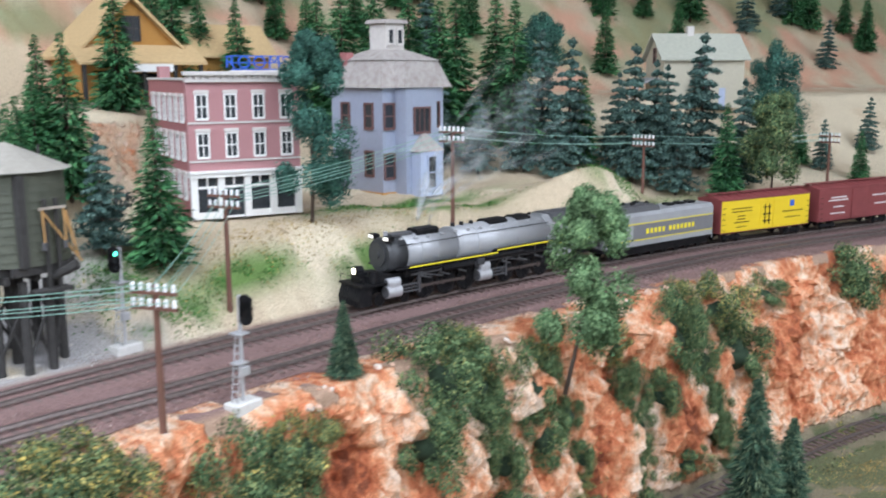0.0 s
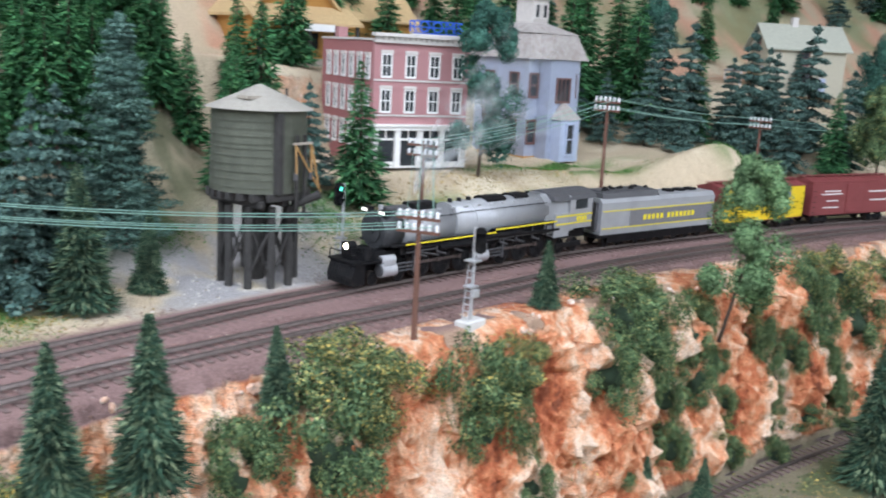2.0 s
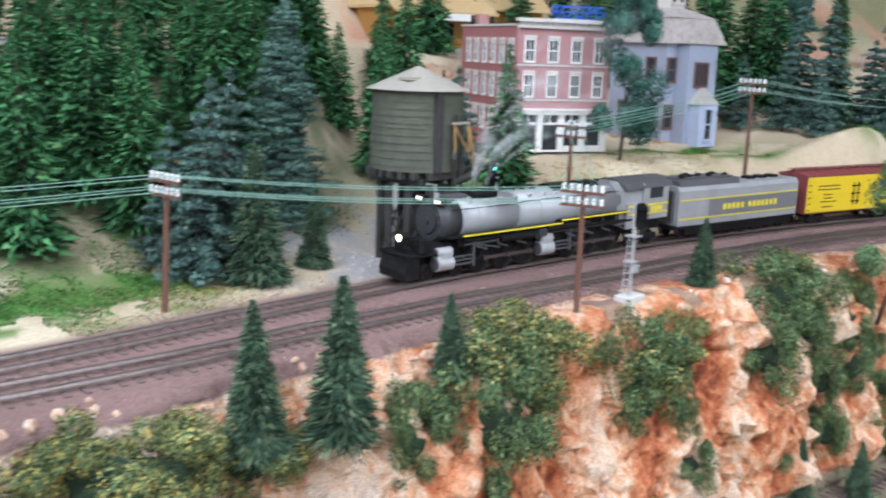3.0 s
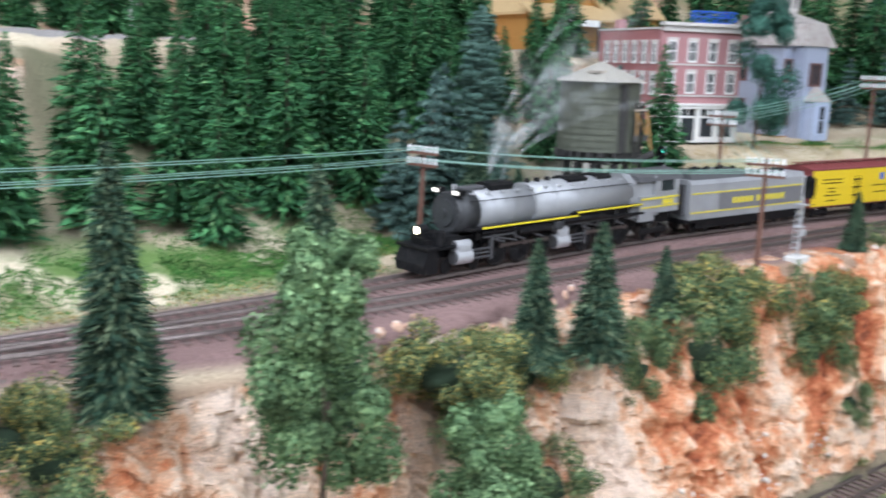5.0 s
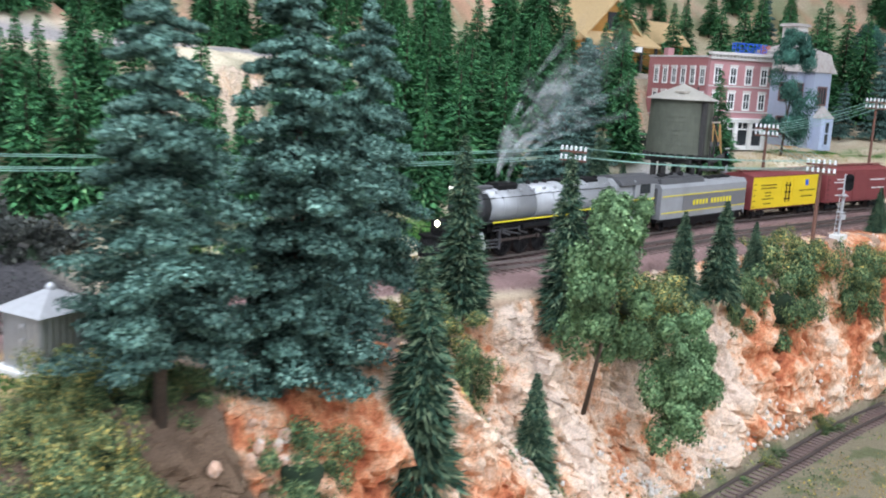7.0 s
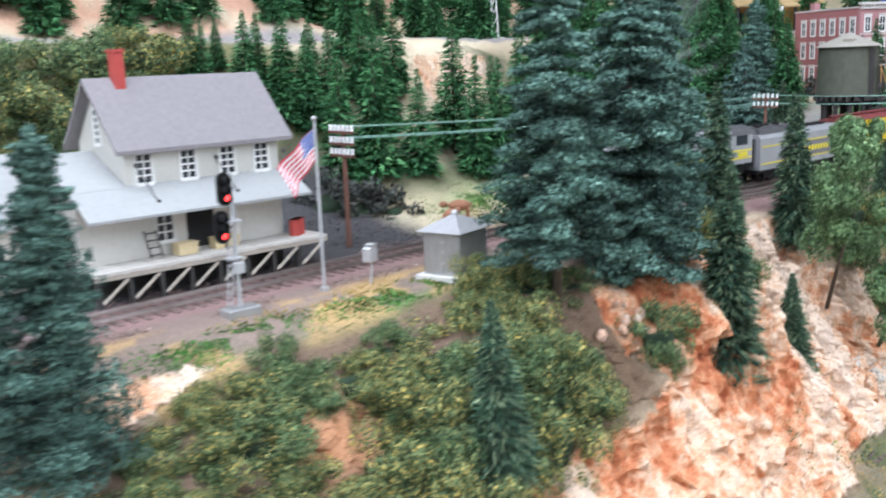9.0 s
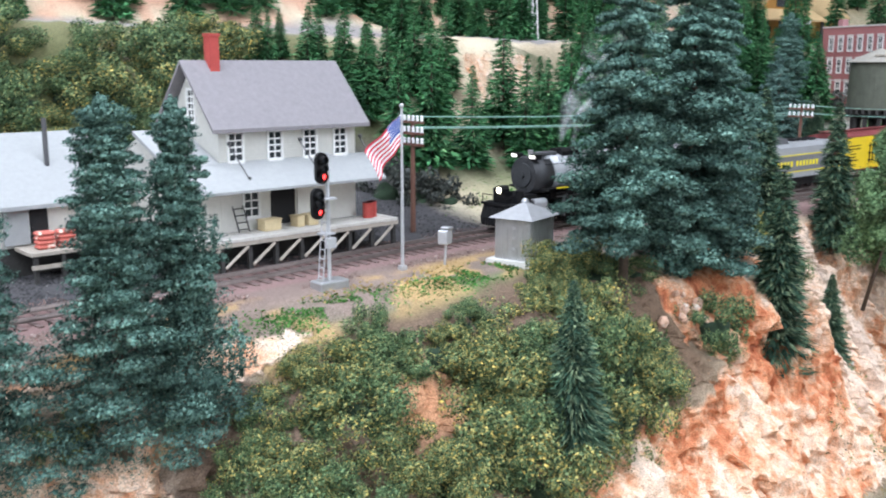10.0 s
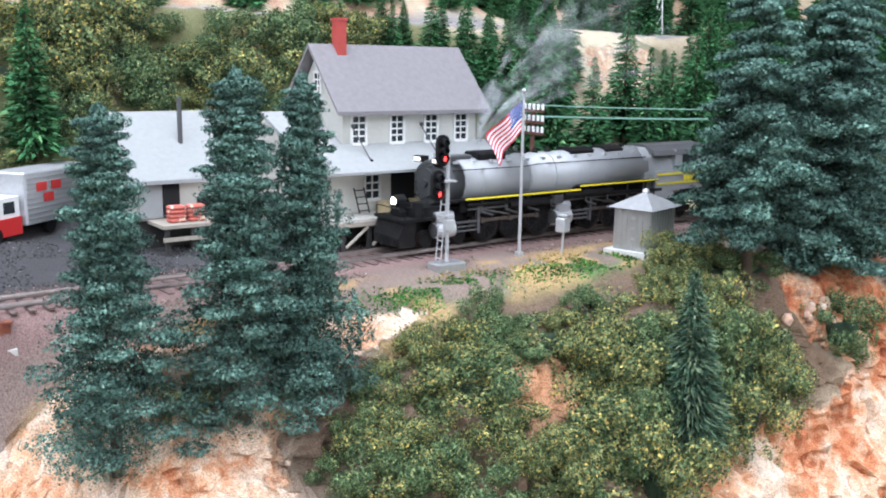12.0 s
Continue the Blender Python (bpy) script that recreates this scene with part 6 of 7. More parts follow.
def farmhouse():
    m, W = base_frame((16.8, 7.35), (17.8, 6.3), 1.62)
    m = m @ Matrix.Scale(1.2, 4)
    t = thing("farmhouse", m, "cream two-storey farmhouse with pale green-grey gable roof", "house")
    W = 1.3
    part("wall", prism(bmesh.new(), [(0, 0), (0, 0.75), (0.4, 1.08), (0.8, 0.75), (0.8, 0)], 0, W, "x"), siding_mat("aged_cream_siding", (0.56, 0.53, 0.42), 0.03), t)
    part("roof", gable(bmesh.new(), 0, W, 0, 0.8, 0.77, 1.14, 0.07), mat("pale_green_roof", (0.42, 0.43, 0.36), 0.85, var=0.12, bump=0.3), t)
    part("chimney", box(bmesh.new(), 0.5, 0.6, 0.35, 0.45, 1.0, 1.25), M_STONE, t)
    window(t, 0.62, 0, 0.5, 0.1, 0.2, 0, M_DARKTRIM, None, (0, 1))
    window(t, 0.62, 0, 0.06, 0.22, 0.3, 0, M_DARKTRIM, None, (1, 0))
    window(t, 0, 0.4, 0.7, 0.1, 0.2, -90, M_DARKTRIM, None, (0, 1))
    part("door", box(bmesh.new(), 0.9, 1.0, -0.012, 0.0, 0.02, 0.3), M_BLUESIDE, t)
    bm = bmesh.new()
    prism(bm, [(-0.05, 0.46), (-0.42, 0.36), (-0.42, 0.34), (-0.05, 0.43)], 0.05, 0.75)
    part("porch_roof", bm, M_PALEROOF, t)
    for y in (0.08, 0.4, 0.72):
        part("porch_post", cyl(bmesh.new(), (-0.39, y, 0), (-0.39, y, 0.35), 0.015, seg=6), M_WHITE, t)
    part("porch_floor", box(bmesh.new(), -0.45, -0.002, 0, 0.8, -0.06, 0.02), M_PALEWOOD, t)


farmhouse()


def depot():
    m, _ = base_frame((7.3, 11.2), (8.6, 10.85), 1.9)
    m = m @ Matrix.Scale(1.1, 4)
    t = thing("wooden_lodge", m, "ochre board lodge with shingle gable roofs and awning", "house")
    W = 1.25
    part("wall", prism(bmesh.new(), [(0, 0), (0, 0.62), (W / 2, 1.2), (W, 0.62), (W, 0)], 0, 1.1), M_OCHRECLAP, t)
    bm = prism(bmesh.new(), [(-0.1, 0.55), (W / 2, 1.27), (W + 0.1, 0.55), (W + 0.1, 0.51), (W / 2, 1.22), (-0.1, 0.51)], -0.1, 1.2)
    part("roof", bm, M_OCHREROOF, t)
    part("wing_wall", box(bmesh.new(), W + 0.002, W + 1.35, 0.25, 1.0, 0, 0.6), M_OCHRECLAP, t)
    part("wing_roof", gable(bmesh.new(), W + 0.06, W + 1.35, 0.25, 1.0, 0.6, 0.98, 0.09), M_OCHREROOF, t)
    window(t, W / 2, 0, 0.74, 0.2, 0.26, 0, M_OLDWOOD, None, (2, 1))
    bm = bmesh.new()
    prism(bm, [(0.0, 0.68), (-0.42, 0.47), (-0.42, 0.44), (0.0, 0.65)], -0.15, W + 0.15, "x")
    part("awning_roof", bm, M_OCHREROOF, t)
    for x in (-0.08, 0.25, 0.62, 1.0, W + 0.08):
        part("post", box(bmesh.new(), x - 0.02, x + 0.02, -0.39, -0.35, 0, 0.46), M_OLDWOOD, t)
    part("sign_board", box(bmesh.new(), 0.35, 0.95, -0.44, -0.425, 0.36, 0.45), M_WHITE, t, "blank white sign board")
    # dark panels on the wall stand for shaded openings
    part("door", box(bmesh.new(), 0.2, 0.4, -0.012, 0, 0, 0.36), M_OPENSHADE, t)
    part("window_dark_panel", box(bmesh.new(), 0.55, 0.95, -0.012, 0, 0.14, 0.34), M_OPENSHADE, t)
    part("boardwalk", box(bmesh.new(), -0.3, W + 0.6, -0.55, -0.002, -0.08, 0.012), M_PALEWOOD, t)


depot()


def water_tank():
    t = thing("water_tank", at(3.85, 0.71, 0.06) @ Matrix.Diagonal((0.91, 0.91, 1, 1)), "olive wooden railway water tank on a dark timber tower", "water tank")
    r, z0, z1 = 0.47, 0.80, 1.50
    bm = cyl(bmesh.new(), (0, 0, z0), (0, 0, z1), r, r * 0.955, seg=40)
    part("tank", bm, M_OLIVE, t, smooth=False)
    for i in range(10):
        z = z0 + 0.05 + 0.062 * i + 0.004 * i * (i < 6)
        rr = r - (r * 0.045) * (z - z0) / (z1 - z0)
        part("hoop", cyl(bmesh.new(), (0, 0, z - 0.005), (0, 0, z + 0.005), rr + 0.007, seg=40), M_OLIVE, t)
    bm = cyl(bmesh.new(), (0, 0, z1), (0, 0, z1 + 0.2), r * 1.12, 0.02, seg=12)
    part("roof", bm, mat("pale_tank_roof", (0.33, 0.31, 0.27), 0.85, var=0.15, bump=0.4), t, "pale faceted conical roof")
    part("roof_hatch", box(bmesh.new(), -0.32, -0.14, -0.2, -0.05, z1 + 0.085, z1 + 0.11), M_PALEWOOD, t)
    part("finial", cyl(bmesh.new(), (0.25, -0.1, z1 + 0.06), (0.25, -0.1, z1 + 0.17), 0.012, seg=6), M_OLDWOOD, t)
    for i in range(9):
        y = -0.42 + 0.105 * i
        x = math.sqrt(max(0.02, 0.24 - y * y))
        part("joist", box(bmesh.new(), -x, x, y - 0.02, y + 0.02, 0.735, 0.798), M_OLDWOOD, t)
    for x in (-0.27, 0.0, 0.27):
        part("beam", box(bmesh.new(), x - 0.025, x + 0.025, -0.37, 0.37, 0.675, 0.733), M_OLDWOOD, t)
    feet = [(0.35 * math.cos(math.radians(34 + 36 * k)), 0.35 * math.sin(math.radians(34 + 36 * k))) for k in range(10)]
    for x, y in feet:
        part("leg", cyl(bmesh.new(), (x, y, -0.06), (x, y, 0.674), 0.042, 0.038, seg=8), M_OLDWOOD, t)
    part("riser_pipe", cyl(bmesh.new(), (0, 0, -0.06), (0, 0, 0.73), 0.07, seg=12), M_OLDWOOD, t)
    for k in range(0, 10):
        (xa, ya), (xb, yb) = feet[k], feet[(k + 1) % 10]
        part("brace", cyl(bmesh.new(), (xa * 1.07, ya * 1.07, 0.05), (xb * 1.07, yb * 1.07, 0.52), 0.014, seg=4), M_OLDWOOD, t)
        part("brace", cyl(bmesh.new(), (xa * 0.95, ya * 0.95, 0.52), (xb * 0.95, yb * 0.95, 0.05), 0.014, seg=4), M_OLDWOOD, t)
    # spout gear on the track side
    fx, fy = 0.0, -0.44
    part("spout_board", box(bmesh.new(), fx - 0.19, fx - 0.13, fy - 0.05, fy + 0.02, z0 + 0.0, z1 - 0.02), M_OLDWOOD, t)
    for x in (0.02, 0.12):
        part("spout_post", box(bmesh.new(), fx + x - 0.012, fx + x + 0.012, fy - 0.08, fy - 0.055, 0.6, 1.3), M_OLDWOOD, t)
    part("pulley_bar", box(bmesh.new(), fx - 0.04, fx + 0.2, fy - 0.09, fy - 0.075, 1.22, 1.24), M_PALEWOOD, t)
    rope = mat("tan_rope", (0.42, 0.24, 0.09), 0.9, var=0.2)
    for x0, z_a, x1, z_b in ((-0.02, 1.22, -0.02, 0.98), (0.17, 1.22, 0.17, 0.98), (-0.01, 1.2, 0.3, 0.8), (0.17, 1.2, 0.28, 0.82), (0.19, 1.2, 0.27, 0.84)):
        part("rope", cyl(bmesh.new(), (fx + x0, fy - 0.095, z_a), (fx + x1, fy - 0.11, z_b), 0.009, seg=5), rope, t)
    for x in (-0.02, 0.17):
        part("counterweight", cyl(bmesh.new(), (fx + x, fy - 0.095, 0.92), (fx + x, fy - 0.095, 0.98), 0.022, seg=8), M_DARKGREY, t)
    part("spout", cyl(bmesh.new(), (fx + 0.08, fy - 0.02, 0.70), (fx + 0.2, fy - 0.2, 0.80), 0.03, 0.04, seg=10), M_OLDWOOD, t)
    part("platform", box(bmesh.new(), fx - 0.12, fx + 0.2, fy - 0.12, fy + 0.0, 0.60, 0.625), M_OLDWOOD, t)


water_tank()


def station():
    m, W = base_frame((-7.20, 7.12), (-5.92, 7.13), 0.0)
    t = thing("station_house", m, "cream two-storey railway station with grey roofs and freight wing", "house")
    D, E, R = 0.76, 1.08, 1.53
    part("wall", prism(bmesh.new(), [(0, 0.25), (0, E), (D / 2, R - 0.03), (D, E), (D, 0.25)], 0, W, "x"), M_CREAMCLAP, t)
    bm = gable(bmesh.new(), 0, W, 0, D, E, R + 0.02, 0.09, 0.03)
    part("roof", bm, M_GREYROOF, t, "grey-mauve shingle gable roof")
    part("chimney", box(bmesh.new(), 0.13, 0.21, D / 2 - 0.08, D / 2 + 0.01, R - 0.15, R + 0.20), M_BRICKRED, t)
    part("chimney_cap", box(bmesh.new(), 0.122, 0.218, D / 2 - 0.088, D / 2 + 0.018, R + 0.201, R + 0.222), M_BRICKRED, t)
    for x in (0.14, 0.49, 0.82, 1.12):
        window(t, x, 0, 0.80, 0.11, 0.20, 0, M_WHITE, None, (1, 3))
    window(t, 0, D / 2, 1.08, 0.09, 0.24, -90, M_WHITE, None, (1, 4))
    window(t, 0.26, 0, 0.36, 0.12, 0.18, 0, M_WHITE, None, (1, 2))
    # flat dark panel for the shaded doorway; no opening is cut
    part("freight_door", box(bmesh.new(), 0.44, 0.66, -0.012, 0.0, 0.27, 0.56), M_OPENSHADE, t, "dark panel standing for the shade of an open doorway")
    part("door_leaf", box(bmesh.new(), 0.68, 0.88, -0.02, -0.004, 0.27, 0.56), M_CREAM, t)
    # skirt roof on brackets
    bm = bmesh.new()
    prism(bm, [(0.0, 0.79), (-0.29, 0.605), (-0.29, 0.585), (0.0, 0.765)], -0.42, W + 0.10, "x")
    part("skirt_roof", bm, M_PALEROOF, t, "pale grey awning roof")
    bm = bmesh.new()
    prism(bm, [(-0.02, 0.78), (0.55, 1.02), (0.55, 0.99), (-0.02, 0.75)], -0.42, -0.002, "x")
    part("lean_to_roof", bm, M_PALEROOF, t)
    part("lean_to_wall", prism(bmesh.new(), [(0.0, 0.25), (0.0, 0.76), (0.53, 0.98), (1.0, 0.76), (1.0, 0.25)], -0.38, -0.002, "x"), M_CREAMCLAP, t)
    for x in (0.08, 0.72, 1.32):
        part("roof_stay", cyl(bmesh.new(), (x, -0.01, 0.92), (x + 0.07, -0.18, 0.67), 0.005, seg=5), M_DARKGREY, t)
        part("stay_knob", ball(bmesh.new(), (x + 0.07, -0.18, 0.675), 0.016, 1), M_BLACK, t)
        part("lamp", ball(bmesh.new(), (x, -0.02, 0.93), 0.02, 1), M_DARKGREY, t)
    # left freight wing, set back
    part("wing_wall", prism(bmesh.new(), [(0.72, 0.2), (0.72, 0.56), (1.25, 0.92), (1.75, 0.56), (1.75, 0.2)], -1.38, -0.39, "x"), M_CREAMCLAP, t)
    part("wing_roof", gable(bmesh.new(), -1.38, -0.42, 0.72, 1.75, 0.55, 1.0, 0.09, 0.03), M_PALEROOF, t)
    part("wing_door", box(bmesh.new(), -1.17, -1.04, 0.708, 0.72, 0.22, 0.5), M_OPENSHADE, t)
    part("wing_door_leaf", box(bmesh.new(), -1.36, -1.18, 0.700, 0.718, 0.22, 0.5), M_PALEROOF, t)
    part("wing_opening_panel", box(bmesh.new(), -0.90, -0.66, 0.708, 0.72, 0.24, 0.36), M_OPENSHADE, t)
    part("stovepipe", cyl(bmesh.new(), (-0.93, 0.95, 0.75), (-0.93, 0.95, 1.12), 0.02, seg=8), M_DARKGREY, t)
    part("base_wall", box(bmesh.new(), -0.38, W, 0.02, D, -0.02, 0.248), M_OLDWOOD, t)
    part("wing_base", box(bmesh.new(), -1.38, -0.39, 0.75, 1.72, -0.02, 0.198), M_OLDWOOD, t)
    # loading dock
    d = thing("loading_dock", m, "weathered plank loading dock on braced timber posts", "platform")
    k = 30
    x0, x1 = -0.42, W + 0.22
    plank = mesh_of("plank", box(bmesh.new(), -(x1 - x0) / k / 2 + 0.002, (x1 - x0) / k / 2 - 0.002, -0.29, 0.0, 0, 0.022), mat("pale_dock_plank", (0.52, 0.50, 0.46), 0.85, var=0.15, bump=0.4))
    for i in range(k):
        o = new("plank", plank)
        o.parent, o.matrix_basis = d, turned(x0 + (i + 0.5) * (x1 - x0) / k, -0.004, 0.228 + random.uniform(-0.002, 0.002))
    part("fascia", box(bmesh.new(), x0, x1, -0.296, -0.282, 0.195, 0.226), M_PALEWOOD, d)
    n_post = 9
    for i in range(n_post):
        x = x0 + 0.03 + i * (x1 - x0 - 0.06) / (n_post - 1)
        part("post", box(bmesh.new(), x - 0.016, x + 0.016, -0.28, -0.248, -0.02, 0.226), M_OLDWOOD, d)
        if i:
            xp = x - (x1 - x0 - 0.06) / (n_post - 1)
            part("brace", box_bar((xp + 0.02, -0.285, 0.04), (x - 0.02, -0.285, 0.185), 0.014), M_PALEWOOD, d)
    d2 = thing("side_dock", m, "low plank dock before the freight wing", "platform")
    part("deck", box(bmesh.new(), -1.30, -0.44, 0.36, 0.70, 0.185, 0.21), M_PALEWOOD, d2)
    for i in range(5):
        x = -1.26 + i * 0.195
        part("post", box(bmesh.new(), x - 0.015, x + 0.015, 0.38, 0.41, -0.02, 0.184), M_OLDWOOD, d2)
    part("rail", box(bmesh.new(), -1.30, -0.44, 0.355, 0.37, 0.09, 0.12), M_PALEWOOD, d2)
    # goods on the docks
    for i, (x, y) in enumerate(((W + 0.02, -0.14), (W + 0.09, -0.10))):
        b = thing("oil_drum", m @ turned(x, y, 0.25), "bright red steel oil drum standing on the dock", "drum", "drums on the dock")
        part("shell", cyl(bmesh.new(), (0, 0, 0), (0, 0, 0.13), 0.043, seg=16), M_BRICKRED, b)
        for z in (0.003, 0.043, 0.086, 0.127):
            part("hoop", cyl(bmesh.new(), (0, 0, z - 0.003), (0, 0, z + 0.003), 0.046, seg=16), M_BRICKRED, b)
    straw_m = mat("raw_crate_wood", (0.58, 0.47, 0.28), 0.85, var=0.15)
    for x, w in ((0.36, 0.16), (0.74, 0.10), (0.62, 0.07)):
        b = thing("wooden_crate", m @ turned(x, -0.1, 0.25, 4), "pale raw wood crate standing on the dock", "crate", "crates on the dock")
        part("body", box(bmesh.new(), -w / 2, w / 2, -0.05, 0.05, 0, 0.08, 0.004), straw_m, b)
        part("lid", box(bmesh.new(), -w / 2 - 0.004, w / 2 + 0.004, -0.054, 0.054, 0.08, 0.09), straw_m, b)
    h = thing("hand_truck", m @ turned(0.13, -0.05, 0.25), "dark two-wheeled hand truck leaning at the wall", "hand truck")
    for x in (-0.045, 0.045):
        part("rail", cyl(bmesh.new(), (x, -0.06, 0.01), (x, 0.03, 0.2), 0.006, seg=5), M_OLDWOOD, h)
    for k2 in range(4):
        part("rung", cyl(bmesh.new(), (-0.045, -0.05 + 0.025 * k2, 0.03 + 0.05 * k2), (0.045, -0.05 + 0.025 * k2, 0.03 + 0.05 * k2), 0.005, seg=5), M_OLDWOOD, h)
    sack_m = mat("red_striped_sack", (0.5, 0.13, 0.10), 0.9, var=0.2, second=(0.7, 0.62, 0.52), amount=0.3)
    for j in range(2):
        s = thing("sack_stack", m @ turned(-1.15 + 0.15 * j, 0.50, 0.212), "stack of red and white flour sacks on the dock", "sacks", "sacks on the dock")
        for z in range(4):
            part("sack", box(bmesh.new(), -0.065, 0.065, -0.05, 0.05, z * 0.032, z * 0.032 + 0.03, 0.012), sack_m, s)


def box_bar(p, q, r):
    return cyl(bmesh.new(), p, q, r, seg=4)


station()


# ---- lineside things ----
def pole(a, n, h, z=None, turn=0.0, lean=(0, 0), arms=2, width=0.34):
    t = thing("telegraph_pole", at(a, n, z, turn) @ pose(0, 0, 0, lean[0], lean[1], 0), "brown telegraph pole with crossarms and white insulators", "telegraph pole", "telegraph poles along the line")
    part("pole", cyl(bmesh.new(), (0, 0, -0.05), (0, 0, h), 0.026, 0.018, seg=8), M_POLE, t)
    ins = mesh_of("insulator", cyl(ball(bmesh.new(), (0, 0, 0.038), 0.016, 1), (0, 0, 0.0), (0, 0, 0.03), 0.014, seg=7), M_INSUL)
    for k in range(arms):
        z_a = h - 0.05 - 0.10 * k
        arm = part("crossarm", box(bmesh.new(), -0.03, -0.012, -width / 2, width / 2, z_a - 0.012, z_a + 0.012), M_POLE, t)
        for i in range(6):
            y = -width / 2 + 0.02 + i * (width - 0.04) / 5
            o = new("insulator", ins)
            o.parent, o.matrix_basis = arm, turned(-0.021, y, z_a + 0.012)
    return t


LINE = [(-5.24, 0.61, 0.0, 1.06, 0), (1.20, 0.50, 0.0, 1.0, 6), (3.67, -1.29, -0.06, 1.02, 18), (5.62, 0.54, 0.14, 1.1, 12), (8.2, 0.52, 0.5, 1.18, 0), (11.8, 1.1, 0.42, 0.95, 0), (15.2, 1.1, 0.4, 0.85, 0)]
for i, (a, n, z, h, turn) in enumerate(LINE):
    pole(a, n, h, z, turn, (0, 0) if i != 1 else (0, 3), 3 if i in (0,) else 2)


def wires():
    for i in range(len(LINE) - 1):
        (a0, n0, z0, h0, t0), (a1, n1, z1, h1, t1) = LINE[i], LINE[i + 1]
        w = thing("line_wires", Matrix.Identity(4), "thin green line wires strung between telegraph poles", "wire", "wires of the telegraph line")
        for k in range(2):
            for s in (-0.13, 0.02, 0.13)[: 3 if k else 2]:
                pts = []
                for j in range(9):
                    u = j / 8
                    p0 = plan(np.array(a0), np.array(n0)) + np.array([*(SIDE * s)[:2], 0])
                    p1 = plan(np.array(a1), np.array(n1)) + np.array([*(SIDE * s)[:2], 0])
                    p = p0 * (1 - u) + p1 * u
                    z = (z0 + h0 - 0.10 * k) * (1 - u) + (z1 + h1 - 0.10 * k) * u - 0.14 * 4 * u * (1 - u) * 0.35
                    pts.append((p[0], p[1], z))
                ring, quads = [], []
                for j, q in enumerate(pts):
                    for c in range(5):
                        th = 2 * math.pi * c / 5
                        ring.append((q[0] + SIDE.x * 0.0032 * math.cos(th), q[1] + SIDE.y * 0.0032 * math.cos(th), q[2] + 0.0032 * math.sin(th)))
                        if j:
                            quads.append((5 * j + c, 5 * j + (c + 1) % 5, 5 * j - 5 + (c + 1) % 5, 5 * j - 5 + c))
                part_np("wire", mesh_np("wire", ring, quads, M_WIRE), w)


wires()


def signal(a, n, h, z, turn, heads, lamp, facing):
    t = thing("block_signal", at(a, n, z, turn), "silver lattice mast block signal with black heads", "signal", "block signals")
    part("base", box(bmesh.new(), -0.12, 0.12, -0.07, 0.07, -0.06, 0.05, 0.008), M_CONC if heads == 1 else M_GALV, t, "pale block at the foot")
    part("mast", cyl(bmesh.new(), (0, 0, 0.05), (0, 0, h), 0.014, seg=8), M_SILVER, t)
    for y in (-0.03, 0.03):
        part("ladder_rail", cyl(bmesh.new(), (-0.075, y, 0.05), (-0.02, y, h * 0.66), 0.005, seg=5), M_SILVER, t)
    for k in range(9):
        f = (k + 0.5) / 9
        part("rung", cyl(bmesh.new(), (-0.075 + 0.055 * f, -0.03, 0.05 + (h * 0.66 - 0.05) * f), (-0.075 + 0.055 * f, 0.03, 0.05 + (h * 0.66 - 0.05) * f), 0.005, seg=5), M_SILVER, t)
    part("platform", box(bmesh.new(), -0.06, 0.04, -0.05, 0.05, h * 0.66, h * 0.66 + 0.012), M_SILVER, t)
    part("mid_platform", box(bmesh.new(), -0.07, 0.03, -0.04, 0.04, h * 0.40, h * 0.40 + 0.012), M_SILVER, t)
    part("relay_box", box(bmesh.new(), -0.05, 0.03, -0.055, -0.015, h * 0.30, h * 0.38, 0.005), M_SILVER, t)
    for k in range(heads):
        zz = h - 0.10 - 0.24 * k
        off = 0.05 if k == 0 else 0.09
        head = part("signal_head", head_mesh(), M_BLACK, t, at_=turned(math.cos(math.radians(facing - 90)) * off, math.sin(math.radians(facing - 90)) * off, zz, facing))
        for j, zl in enumerate((0.055, 0.0, -0.055)):
            part("hood", cyl(bmesh.new(), (0.012, 0, zl + 0.004), (0.05, 0, zl), 0.026, seg=12, caps=False), M_BLACK, head)
            on = j == (2 if lamp is M_REDLAMP else 0)
            part("lens", cyl(bmesh.new(), (0.012, 0, zl), (0.02, 0, zl), 0.021, seg=12), lamp if on else M_GLASS, head, "glowing lens" if on else "")


def head_mesh():
    bm = bmesh.new()
    for z in (0.055, -0.055):
        cyl(bm, (-0.012, 0, z), (0.012, 0, z), 0.052, seg=18)
    box(bm, -0.012, 0.012, -0.052, 0.052, -0.055, 0.055)
    return bm


signal(4.28, -1.31, 0.80, -0.02, 0, 1, M_REDLAMP, 10)
signal(4.56, 0.44, 0.86, 0.03, 0, 1, M_GREENLAMP, -100)
signal(-7.0, -0.56, 0.93, 0.0, 0, 2, M_REDLAMP, -88)


